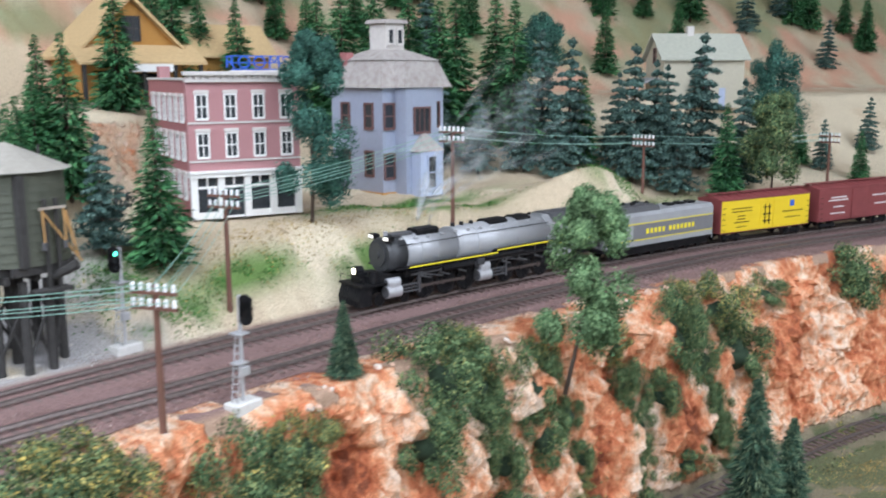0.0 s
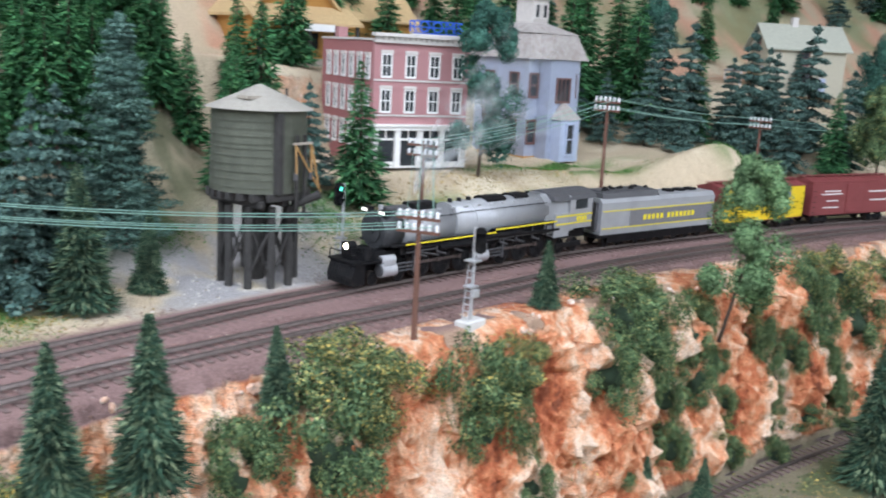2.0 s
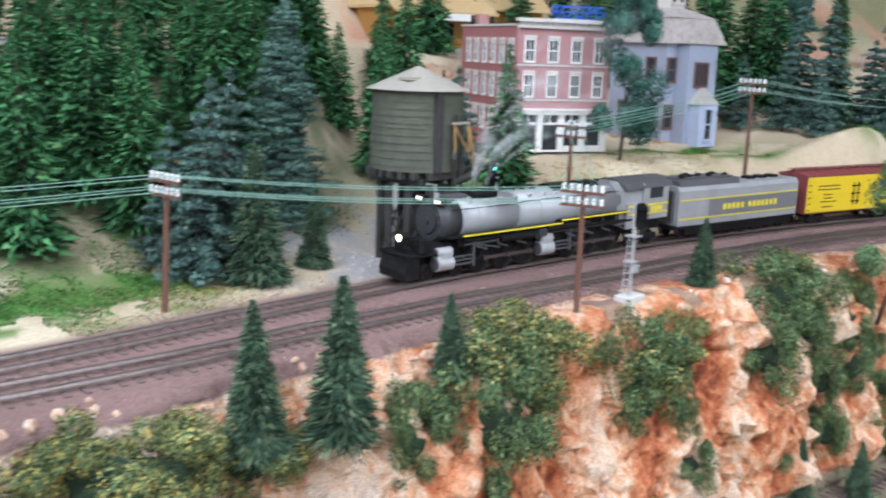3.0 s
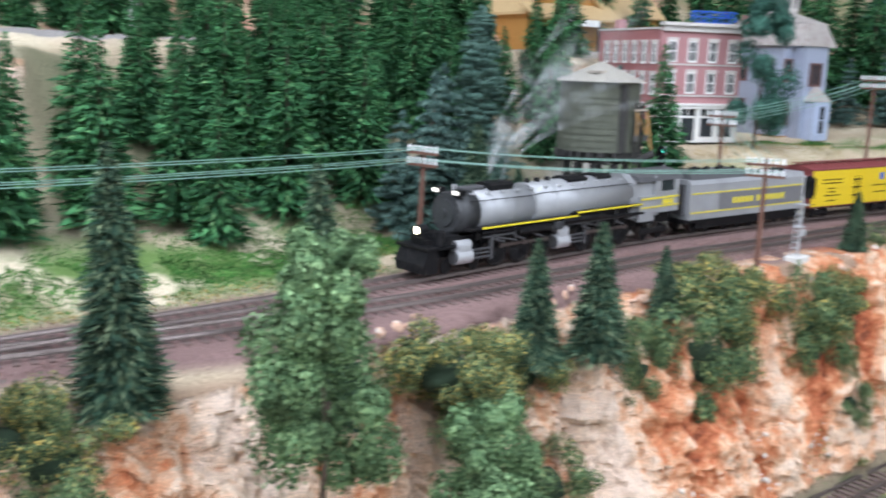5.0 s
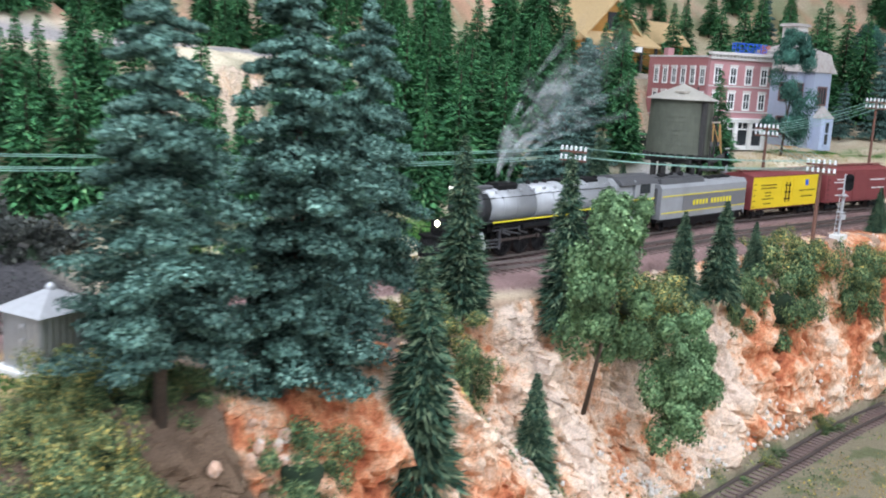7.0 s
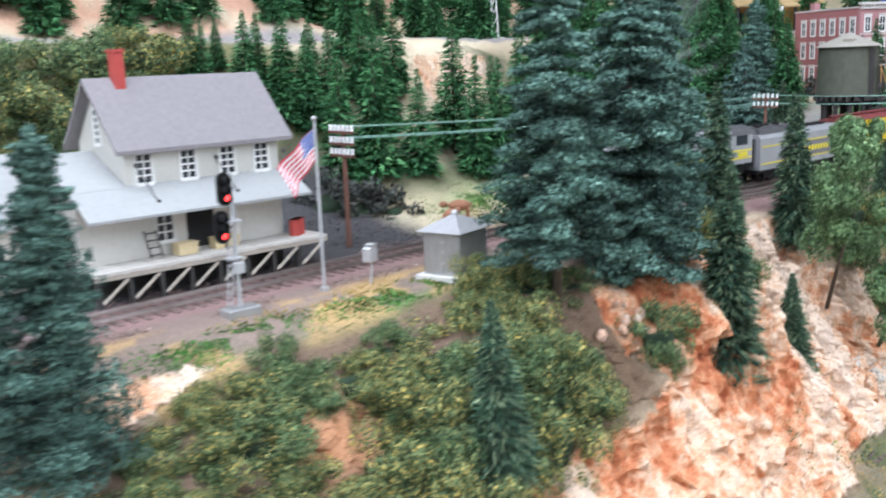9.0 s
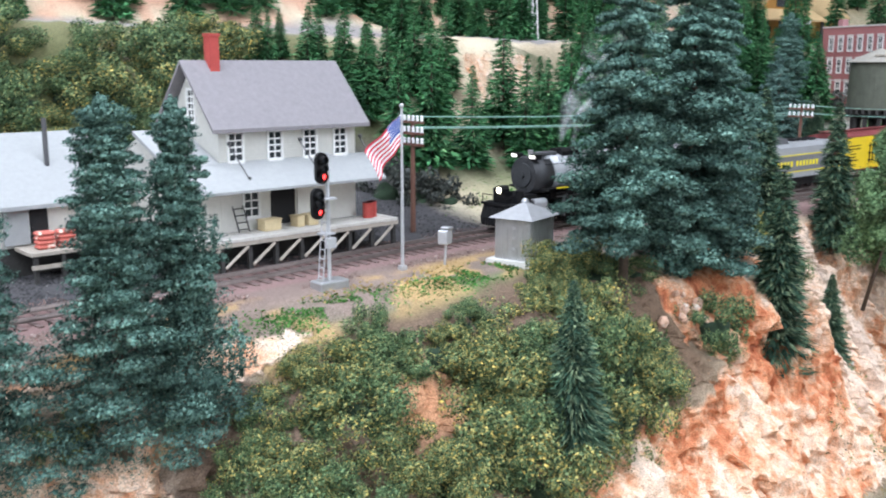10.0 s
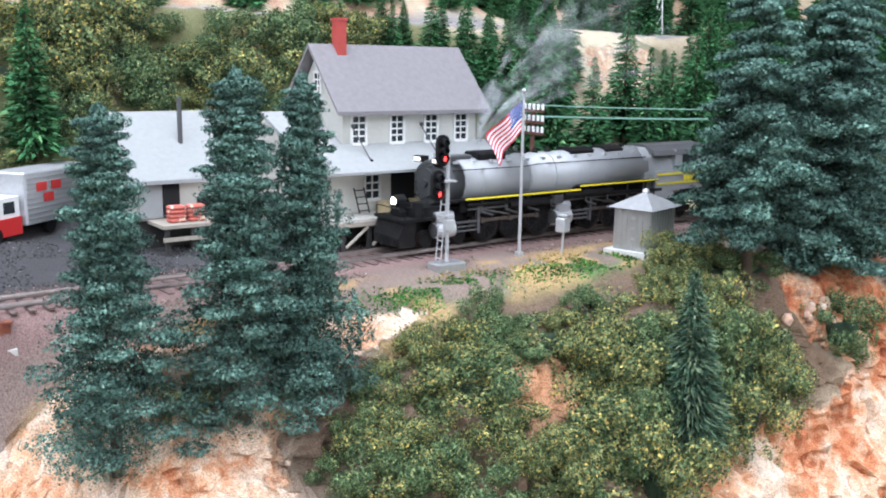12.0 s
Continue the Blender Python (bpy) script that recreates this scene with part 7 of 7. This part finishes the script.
def flag():
    t = thing("flagpole", at(-6.29, -0.51, 0.0), "silver flagpole flying a drooping striped flag", "flagpole")
    part("pole", cyl(bmesh.new(), (0, 0, -0.03), (0, 0, 1.22), 0.013, 0.009, seg=8), M_SILVER, t)
    part("finial", ball(bmesh.new(), (0, 0, 1.225), 0.018, 2), M_SILVER, t)
    part("foot", box(bmesh.new(), -0.025, 0.025, -0.025, 0.025, -0.01, 0.03), M_SILVER, t)

    def surf(u, v):
        """u along the fly, v down the hoist."""
        x = -0.012 - 0.25 * u * (1 - 0.15 * v)
        z = 1.15 - 0.22 * v - 0.20 * u - 0.06 * u * u
        y = 0.035 * math.sin(u * 9 + v * 2.5) * u - 0.03 * u
        return (x * 0.82 + 0.05 * v * u, y - x * 0.7, z)

    def strip(u0, u1, v0, v1, off):
        bm = bmesh.new()
        k = 14
        for side in (0, 1):
            row = []
            for i in range(k + 1):
                u = u0 + (u1 - u0) * i / k
                pa, pb = surf(u, v0), surf(u, v1)
                d = off * (1 if side else -1)
                row.append((bm.verts.new((pa[0], pa[1] + d, pa[2])), bm.verts.new((pb[0], pb[1] + d, pb[2]))))
            for a, b in zip(row, row[1:]):
                bm.faces.new((a[0], b[0], b[1], a[1]))
        return bm

    for i in range(13):
        part("stripe", strip(0.0, 1, i / 13, (i + 1) / 13, 0.0012), M_FLAGRED if i % 2 == 0 else M_FLAGWHITE, t)
    part("canton", strip(0, 0.40, 0, 7 / 13, 0.003), M_FLAGBLUE, t, "blue canton with white stars")
    bm = bmesh.new()
    for i in range(6):
        for j in range(5):
            p = surf(0.035 + 0.065 * i, (0.6 + 1.2 * j) / 13)
            for s in (-1, 1):
                cyl(bm, (p[0], p[1] + s * 0.0035, p[2]), (p[0], p[1] + s * 0.0045, p[2]), 0.006, seg=5)
    part("stars", bm, M_FLAGWHITE, t)


flag()


def metal_shed():
    m, W = base_frame((-5.44, 5.56), (-4.98, 5.68), 0.0)
    t = thing("equipment_shed", m, "galvanised sheet metal trackside shed with hipped roof", "shed")
    W, D, H = 0.40, 0.31, 0.35
    part("plinth", box(bmesh.new(), -0.05, W + 0.05, -0.05, D + 0.05, -0.03, 0.025), M_CONC, t)
    part("body", box(bmesh.new(), 0, W, 0, D, 0.025, H, 0.004), M_GALV, t)
    for i in range(9):
        part("wall_rib", box(bmesh.new(), W * (i + 0.5) / 9 - 0.005, W * (i + 0.5) / 9 + 0.005, -0.006, 0, 0.03, H - 0.005), M_GALV, t)
    for i in range(7):
        part("side_rib", box(bmesh.new(), -0.006, 0, D * (i + 0.5) / 7 - 0.005, D * (i + 0.5) / 7 + 0.005, 0.03, H - 0.005), M_GALV, t)
    for z in (0.12, 0.2, 0.28):
        part("latch", box(bmesh.new(), -0.014, -0.006, 0.12, 0.15, z - 0.01, z + 0.01), M_SILVER, t)
    base = [(-0.04, -0.04), (W + 0.04, -0.04), (W + 0.04, D + 0.04), (-0.04, D + 0.04)]
    part("roof", poly_prism(bmesh.new(), base, H, H + 0.10, 0.12), M_SILVER, t)
    part("vent", ball(bmesh.new(), (W / 2, D / 2, H + 0.11), 0.03, 2), M_SILVER, t)
    b = thing("relay_post", at(-5.94, -0.6, 0.0, 20), "small silver relay box on a slanting post", "relay box")
    part("post", cyl(bmesh.new(), (0, 0, -0.02), (0.02, 0, 0.16), 0.009, seg=6), M_SILVER, b)
    part("box", box(bmesh.new(), -0.045, 0.055, -0.04, 0.04, 0.16, 0.27, 0.008), M_SILVER, b)
    part("hood", box(bmesh.new(), -0.02, 0.05, -0.05, 0.03, 0.272, 0.295, 0.006), M_GALV, b)


metal_shed()


def truck():
    t = thing("delivery_truck", at(-9.72, 1.72, 0.0, 40), "red and white cab truck with silver ribbed van body", "truck")
    red = mat("truck_red", (0.55, 0.03, 0.03), 0.35, var=0.05)
    bm = prism(bmesh.new(), [(0.0, 0.05), (0.0, 0.17), (0.14, 0.20), (0.2, 0.34), (0.40, 0.345), (0.40, 0.05)], -0.13, 0.13)
    part("cab", bm, M_WHITE, t)
    bm = prism(bmesh.new(), [(-0.012, 0.045), (-0.012, 0.165), (0.10, 0.185), (0.41, 0.185), (0.41, 0.045)], -0.14, 0.14)
    part("cab_lower", bm, red, t, "red lower cab")
    part("windscreen", prism(bmesh.new(), [(0.148, 0.215), (0.196, 0.325), (0.192, 0.325), (0.143, 0.215)], -0.11, 0.11), M_GLASS, t)
    for s in (-1, 1):
        part("side_window", box(bmesh.new(), 0.22, 0.34, s * 0.132 - 0.003, s * 0.132 + 0.003, 0.22, 0.31), M_GLASS, t)
        part("headlight", cyl(bmesh.new(), (-0.02, s * 0.1, 0.12), (-0.01, s * 0.1, 0.12), 0.022, seg=10), M_SILVER, t)
    part("van_body", box(bmesh.new(), 0.43, 1.35, -0.17, 0.17, 0.10, 0.52, 0.012), M_SILVER, t)
    for i in range(9):
        for s in (-1, 1):
            part("body_rib", box(bmesh.new(), 0.45, 1.33, s * 0.172 - 0.004, s * 0.172 + 0.004, 0.14 + i * 0.04, 0.152 + i * 0.04), M_GALV, t)
    for s in (-1, 1):
        for x, z in ((0.62, 0.36), (0.80, 0.36), (0.70, 0.27)):
            part("sign_panel", box(bmesh.new(), x - 0.06, x + 0.06, s * 0.178 - 0.002, s * 0.178 + 0.002, z, z + 0.07), red, t, "plain red sign bar")
        for x in (0.12, 0.75, 1.15):
            part("wheel", cyl(bmesh.new(), (x, s * 0.10, 0.062), (x, s * 0.145, 0.062), 0.062, seg=16), M_BLACK, t)


truck()


def girder_bridge():
    rust = mat("rust_red_girder", (0.24, 0.075, 0.045), 0.75, var=0.3, second=(0.12, 0.05, 0.035), amount=0.35, bump=0.4)
    t = thing("girder_bridge", at(-9.75, -0.23, -0.16, tangent(-10.2) - YAW0 + 180), "rust-red plate girder bridge under the railway track", "bridge")
    for y in (0.0, -0.40):
        part("girder", box(bmesh.new(), 0, 1.5, y - 0.012, y + 0.012, 0, 0.145), rust, t)
        for z in (0.0, 0.135):
            part("flange", box(bmesh.new(), -0.01, 1.5, y - 0.03, y + 0.03, z, z + 0.012), rust, t)
        for k in range(10):
            part("stiffener", box(bmesh.new(), 0.04 + 0.15 * k, 0.055 + 0.15 * k, y - 0.024, y + 0.024, 0.012, 0.134), rust, t)
    part("bearing_block", box(bmesh.new(), -0.02, 0.12, -0.46, 0.06, -0.10, -0.004), M_CONC, t)


girder_bridge()


def cow(a, n, turn):
    t = thing("model_cow", at(a, n, None, turn), "small brown model cow standing on the grass", "cow", "cows by the line")
    bm = ball(bmesh.new(), (0, 0, 0.145), 0.06, 2, (2.0, 0.85, 0.95))
    part("body", bm, M_BROWN, t, smooth=True)
    bm = ball(bmesh.new(), (0.16, 0, 0.165), 0.035, 2, (1.4, 0.8, 0.9))
    part("head", bm, M_BROWN, t, smooth=True)
    for x in (-0.08, 0.08):
        for y in (-0.03, 0.03):
            part("leg", cyl(bmesh.new(), (x, y, -0.005), (x, y, 0.13), 0.012, 0.018, seg=6), M_BROWN, t)
    part("tail", cyl(bmesh.new(), (-0.125, 0, 0.17), (-0.14, 0, 0.07), 0.005, seg=5), M_BROWN, t)


cow(-4.14, 0.54, 20)
cow(-3.85, 0.72, 150)


def lattice_tower():
    t = thing("lattice_tower", at(0.42, 4.46, 1.9), "white steel lattice tower on the upper plateau", "tower")
    for x in (-0.07, 0.07):
        for y in (-0.07, 0.07):
            part("leg", cyl(bmesh.new(), (x, y, -0.02), (x * 0.4, y * 0.4, 1.3), 0.012, seg=5), M_WHITE, t)
    for k in range(8):
        z0, z1 = k * 0.16, (k + 1) * 0.16
        f0, f1 = 1 - 0.6 * z0 / 1.3, 1 - 0.6 * z1 / 1.3
        for s in (-1, 1):
            part("brace", cyl(bmesh.new(), (-0.07 * f0, s * 0.07 * f0, z0), (0.07 * f1, s * 0.07 * f1, z1), 0.007, seg=4), M_WHITE, t)
            part("brace", cyl(bmesh.new(), (s * 0.07 * f0, 0.07 * f0, z0), (s * 0.07 * f1, -0.07 * f1, z1), 0.007, seg=4), M_WHITE, t)
    part("foot_slab", box(bmesh.new(), -0.14, 0.14, -0.14, 0.14, -0.05, 0.01), M_CONC, t)


lattice_tower()


# ---- broad-leaved foliage trees ----
def leafy(a, n, z, h, r, lean, kind="soft", label="soft green leafy model tree with a leaning trunk", hang=1.0):
    t = thing("leafy_tree", at(a, n, z), label, "tree", "leafy trees")
    top_p = (lean[0], lean[1], h * 0.55)
    bm = cyl(bmesh.new(), (0, 0, -0.04), top_p, 0.022, 0.012, seg=7)
    cyl(bm, (lean[0] * 0.6, lean[1] * 0.6, h * 0.33), (lean[0] * 1.2, lean[1] + 0.12, h * 0.6), 0.01, 0.005, seg=5)
    cyl(bm, (lean[0] * 0.6, lean[1] * 0.6, h * 0.33), (lean[0] * 0.9 - 0.12, lean[1] - 0.1, h * 0.62), 0.01, 0.005, seg=5)
    part("trunk", bm, M_BARK, t, smooth=True)
    rng = np.random.RandomState(int(abs(a * 100)))
    mats = {"soft": M_LICHEN, "green": M_GREENBUSH, "blue": M_BLUELEAF}
    pads = []
    for k in range(30):
        f = rng.uniform(0, 1)
        th = rng.uniform(0, 6.28)
        rr = r * (0.25 + 0.75 * math.sin(math.pi * min(1, 0.12 + 0.88 * (1 - f)) * 0.72)) * rng.uniform(0.3, 0.85)
        zc = h * (0.30 * (2 - hang) + (1 - 0.30 * (2 - hang)) * f)
        s = r * rng.uniform(0.22, 0.42) * (1.15 - 0.5 * f)
        pads.append(((lean[0] * (0.5 + 0.6 * f) + math.cos(th) * rr, lean[1] * (0.5 + 0.6 * f) + math.sin(th) * rr, zc), (s, s, s * 1.25)))
    v = pad_cloud(rng, pads, 900, 0.027, 0.1)
    part_np("crown", mesh_np("crown", v, tri_index(v), mats[kind]), t)


M_BLUELEAF = leaf_mat("blue_green_leaf", [(0.0, (0.02, 0.06, 0.05)), (0.6, (0.05, 0.14, 0.105)), (1.0, (0.10, 0.22, 0.17))])
leafy(6.98, -1.92, -0.5, 1.72, 0.42, (0.14, -0.16), hang=1.1)
leafy(6.98, 1.02, None, 1.95, 0.42, (0.02, -0.05), "blue", "blue-green clumped foliage tree between the buildings", 1.4)
leafy(-1.42, -1.75, -0.85, 1.75, 0.38, (-0.15, -0.28), hang=1.05)
leafy(-0.38, -1.78, -1.45, 1.35, 0.34, (-0.1, -0.3), "soft", "low leaning soft green shrub tree on the cliff", 1.5)
leafy(13.5, 0.75, None, 1.7, 0.5, (0.05, 0), "green", "green leafy model tree beside the line", 1.0)
leafy(14.3, 1.3, None, 2.3, 0.6, (0.05, 0), "blue", "tall thin-leaved model tree", 0.8)
leafy(12.6, 3.6, None, 1.4, 0.45, (0.05, 0), "blue", "grey-green open leafy model tree", 0.8)


# ---- ground cover ----
def cover(name, spots, count, size, material, label, seed):
    """Tufts over ellipses of the plan: (a, n, half a, half n)."""
    rng = np.random.RandomState(seed)
    cs = []
    for a, n, ra, rn in spots:
        k = int(count * ra * rn)
        p = rng.normal(size=(k, 2)) * 0.55
        aa, nn = a + p[:, 0] * ra, n + p[:, 1] * rn
        keep = fractal(aa * 3.1, nn * 3.1, 51, 3) > 0.38
        aa, nn = aa[keep], nn[keep]
        ok = (np.abs(nn) > 0.3) & (nn - outer_n(aa) < 9)
        aa, nn = aa[ok], nn[ok]
        rough = fractal(aa * 2.2, nn * 2.2 + ground_z(aa, nn) * 1.5, 3, 5) - 0.5
        z = ground_z(aa, nn) + smooth01(nn, 0.45, 1.2) * 0.16 * rough + rng.uniform(-0.004, 0.012, len(aa))
        cs.append(plan(aa, nn, z))
    v = flakes(np.concatenate(cs), size, rng, 0.2)
    ob = new(name, mesh_np(name, v, tri_index(v), material))
    tagged(ob, label, "grass", kind="stuff")


cover("grass_turf", GREEN, 26000, 0.024, M_TURF, "bright green ground foam turf", 61)
cover("straw_grass", [(-6.6, -0.72, 0.8, 0.14), (-6.2, -0.85, 0.5, 0.12), (-3.6, 0.75, 0.4, 0.3), (-1.0, 0.5, 2.0, 0.12), (6.8, 0.9, 2.2, 0.3), (1.5, 0.8, 0.8, 0.3)], 5000, 0.024, M_STRAW, "straw-coloured dry grass flock", 62)
M_CHIP = leaf_mat("ballast_chip", [(0.0, (0.10, 0.065, 0.06)), (0.6, (0.26, 0.17, 0.155)), (0.93, (0.36, 0.22, 0.18)), (1.0, (0.62, 0.55, 0.50))])
cover("ballast_chips", [(a, n, 0.5, 0.14) for a in np.arange(-3.0, 12.0, 0.55) for n in (-0.42, -0.95, -1.12, 0.36)] + [(a, n, 0.5, 0.12) for a in np.arange(-9.5, -3.0, 0.55) for n in (-0.42, 0.34)], 9000, 0.013, M_CHIP, "loose pink and grey ballast chips beside the rails", 64)
M_CINDER = leaf_mat("yard_cinder", [(0.0, (0.02, 0.02, 0.021)), (0.7, (0.065, 0.063, 0.066)), (0.95, (0.13, 0.13, 0.135)), (1.0, (0.30, 0.29, 0.28))])
cover("yard_cinders", [(a, n, 0.5, 0.3) for a in np.arange(-10.2, -4.4, 0.5) for n in (0.6, 1.0, 1.5)], 4200, 0.016, M_CINDER, "loose dark cinders of the station yard", 66)
cover("straw_litter", [(a, -2.9 + 0.3 * math.sin(a * 3), 0.7, 0.3) for a in np.arange(-3, 13, 0.8)], 5000, 0.02, M_STRAW, "straw-coloured litter below the cliff", 65)
cover("lower_weeds", [(a, -1.86 + 0.02 * math.sin(a * 7), 0.6, 0.1) for a in np.arange(-3, 13, 0.9)] + [(a, -2.5, 0.6, 0.2) for a in np.arange(-3, 13, 1.1)], 2600, 0.03, M_BUSH, "olive weeds along the lower track", 63)


def rubble(name, spots, count, r0, r1, material, label, seed):
    rng = random.Random(seed)
    bm = bmesh.new()
    for a, n, ra, rn in spots:
        for _ in range(max(3, int(count * ra * rn))):
            aa, nn = a + rng.gauss(0, 0.5) * ra, n + rng.gauss(0, 0.5) * rn
            p = plan(np.array(aa), np.array(nn))
            r = rng.uniform(r0, r1)
            m = Matrix.Translation((p[0], p[1], float(ground_z(aa, nn)) + r * 0.2)) @ Euler((rng.uniform(0, 6), rng.uniform(0, 6), rng.uniform(0, 6))).to_matrix().to_4x4() @ Matrix.Diagonal((r, r * rng.uniform(0.6, 1), r * rng.uniform(0.4, 0.8), 1))
            bmesh.ops.create_icosphere(bm, subdivisions=1, radius=1, matrix=m)
    ob = new(name, mesh_of(name, bm, material))
    tagged(ob, label, "stones", kind="stuff")


M_PALESTONE = mat("pale_stone", (0.62, 0.58, 0.53), 0.9, var=0.2)
M_PINKROCK = mat("pink_rock", (0.62, 0.40, 0.29), 0.9, var=0.25, second=(0.68, 0.6, 0.52), amount=0.35, bump=0.5)
rubble("white_stones", [(a, -1.80, 0.5, 0.10) for a in np.arange(-2, 4.5, 0.5)], 420, 0.012, 0.035, M_PALESTONE, "white stones heaped beside the lower track", 71)
rubble("grey_gravel", [(3.7, 0.75, 1.0, 0.4), (3.67, -1.3, 0.1, 0.08)], 260, 0.006, 0.016, M_PALESTONE, "loose grey gravel round the tank", 72)
rubble("edge_rocks", [(2.3, -1.03, 0.4, 0.07), (3.0, -1.12, 0.3, 0.08), (1.4, -0.9, 0.3, 0.06), (4.7, -1.5, 0.5, 0.06), (5.9, -1.5, 0.7, 0.07), (7.4, -1.5, 0.7, 0.08), (9.0, -1.42, 0.6, 0.08), (-0.3, -0.85, 0.6, 0.08), (-4.7, -1.95, 0.4, 0.12)], 260, 0.02, 0.06, M_PINKROCK, "broken pink and white rock along the cliff edge", 73)


# ---- smoke ----
def smoke_mat():
    m = bpy.data.materials.new("thin_smoke")
    m.use_nodes = True
    nt = m.node_tree
    nt.nodes.remove(nt.nodes["Principled BSDF"])
    out = nt.nodes["Material Output"]
    d = nt.nodes.new("ShaderNodeBsdfDiffuse")
    d.inputs["Color"].default_value = (0.8, 0.84, 0.86, 1)
    tl = nt.nodes.new("ShaderNodeBsdfTranslucent")
    tl.inputs["Color"].default_value = (0.8, 0.84, 0.86, 1)
    ds = nt.nodes.new("ShaderNodeMixShader")
    nt.links.new(d.outputs[0], ds.inputs[1])
    nt.links.new(tl.outputs[0], ds.inputs[2])
    tr = nt.nodes.new("ShaderNodeBsdfTransparent")
    mx = nt.nodes.new("ShaderNodeMixShader")
    tc = nt.nodes.new("ShaderNodeTexCoord")
    k = nt.nodes.new("ShaderNodeTexNoise")
    k.inputs["Scale"].default_value, k.inputs["Detail"].default_value, k.inputs["Distortion"].default_value = 45, 4, 1.6
    nt.links.new(tc.outputs["Object"], k.inputs["Vector"])
    at_ = nt.nodes.new("ShaderNodeAttribute")
    at_.attribute_name = "thin"
    mr = nt.nodes.new("ShaderNodeMapRange")
    mr.inputs["From Min"].default_value, mr.inputs["From Max"].default_value = 0.36, 0.66
    mr.inputs["To Max"].default_value = 1.0
    nt.links.new(k.outputs["Fac"], mr.inputs["Value"])
    ml = nt.nodes.new("ShaderNodeMath")
    ml.operation = "MULTIPLY"
    nt.links.new(mr.outputs[0], ml.inputs[0])
    nt.links.new(at_.outputs["Fac"], ml.inputs[1])
    nt.links.new(ml.outputs[0], mx.inputs[0])
    nt.links.new(tr.outputs[0], mx.inputs[1])
    nt.links.new(ds.outputs[0], mx.inputs[2])
    nt.links.new(mx.outputs[0], out.inputs["Surface"])
    return m


M_SMOKE = smoke_mat()


def smoke():
    """Wisps that trail up and back from the stack: twisted open ribbons whose edges thin out."""
    t = thing("smoke_plume", at(6.4, 0, RAIL_TOP), "thin white wisps of smoke trailing from the stack", "smoke")
    rng = random.Random(9)
    for w in range(13):
        ph, lift, back = rng.uniform(0, 6), rng.uniform(0.8, 1.7), rng.uniform(0.5, 2.4)
        x0, wid = rng.choice((0.84, 0.98)) + rng.uniform(-0.02, 0.02), rng.uniform(0.05, 0.17)
        k, c = 30, 6
        verts, thin = [], []
        for i in range(k + 1):
            u = i / k
            x = x0 + back * u ** 1.5 + 0.09 * u * math.sin(5 * u + ph)
            y = 0.14 * u * math.sin(6 * u + ph * 2) + 0.05 * (w % 3 - 1) * u
            z = 0.66 + lift * u ** 0.85 + 0.05 * u * math.sin(9 * u + ph)
            tw = ph + 3.0 * u
            for j in range(c + 1):
                s = (j / c - 0.5) * 2
                ww = (0.018 + wid * u * 1.7) * s
                verts.append((x + math.cos(tw) * ww, y + 0.25 * math.sin(tw) * ww, z + math.sin(tw) * ww * 0.6 + 0.02 * u * math.sin(4 * s + 8 * u)))
                thin.append(max(0.0, 1 - s * s) * (1 - u) ** 0.8 * min(1, 0.3 + 2.5 * u) * 0.42)
        quads = [(i * (c + 1) + j, i * (c + 1) + j + 1, (i + 1) * (c + 1) + j + 1, (i + 1) * (c + 1) + j) for i in range(k) for j in range(c)]
        me = mesh_np("wisp", verts, quads, M_SMOKE)
        me.polygons.foreach_set("use_smooth", [True] * len(me.polygons))
        at_ = me.attributes.new("thin", "FLOAT", "POINT")
        at_.data.foreach_set("value", thin)
        part_np("wisp", me, t)
    return t


SMOKE = smoke()
CONSIST.append((SMOKE, 0.0, 0.83, 2.46))


motions()
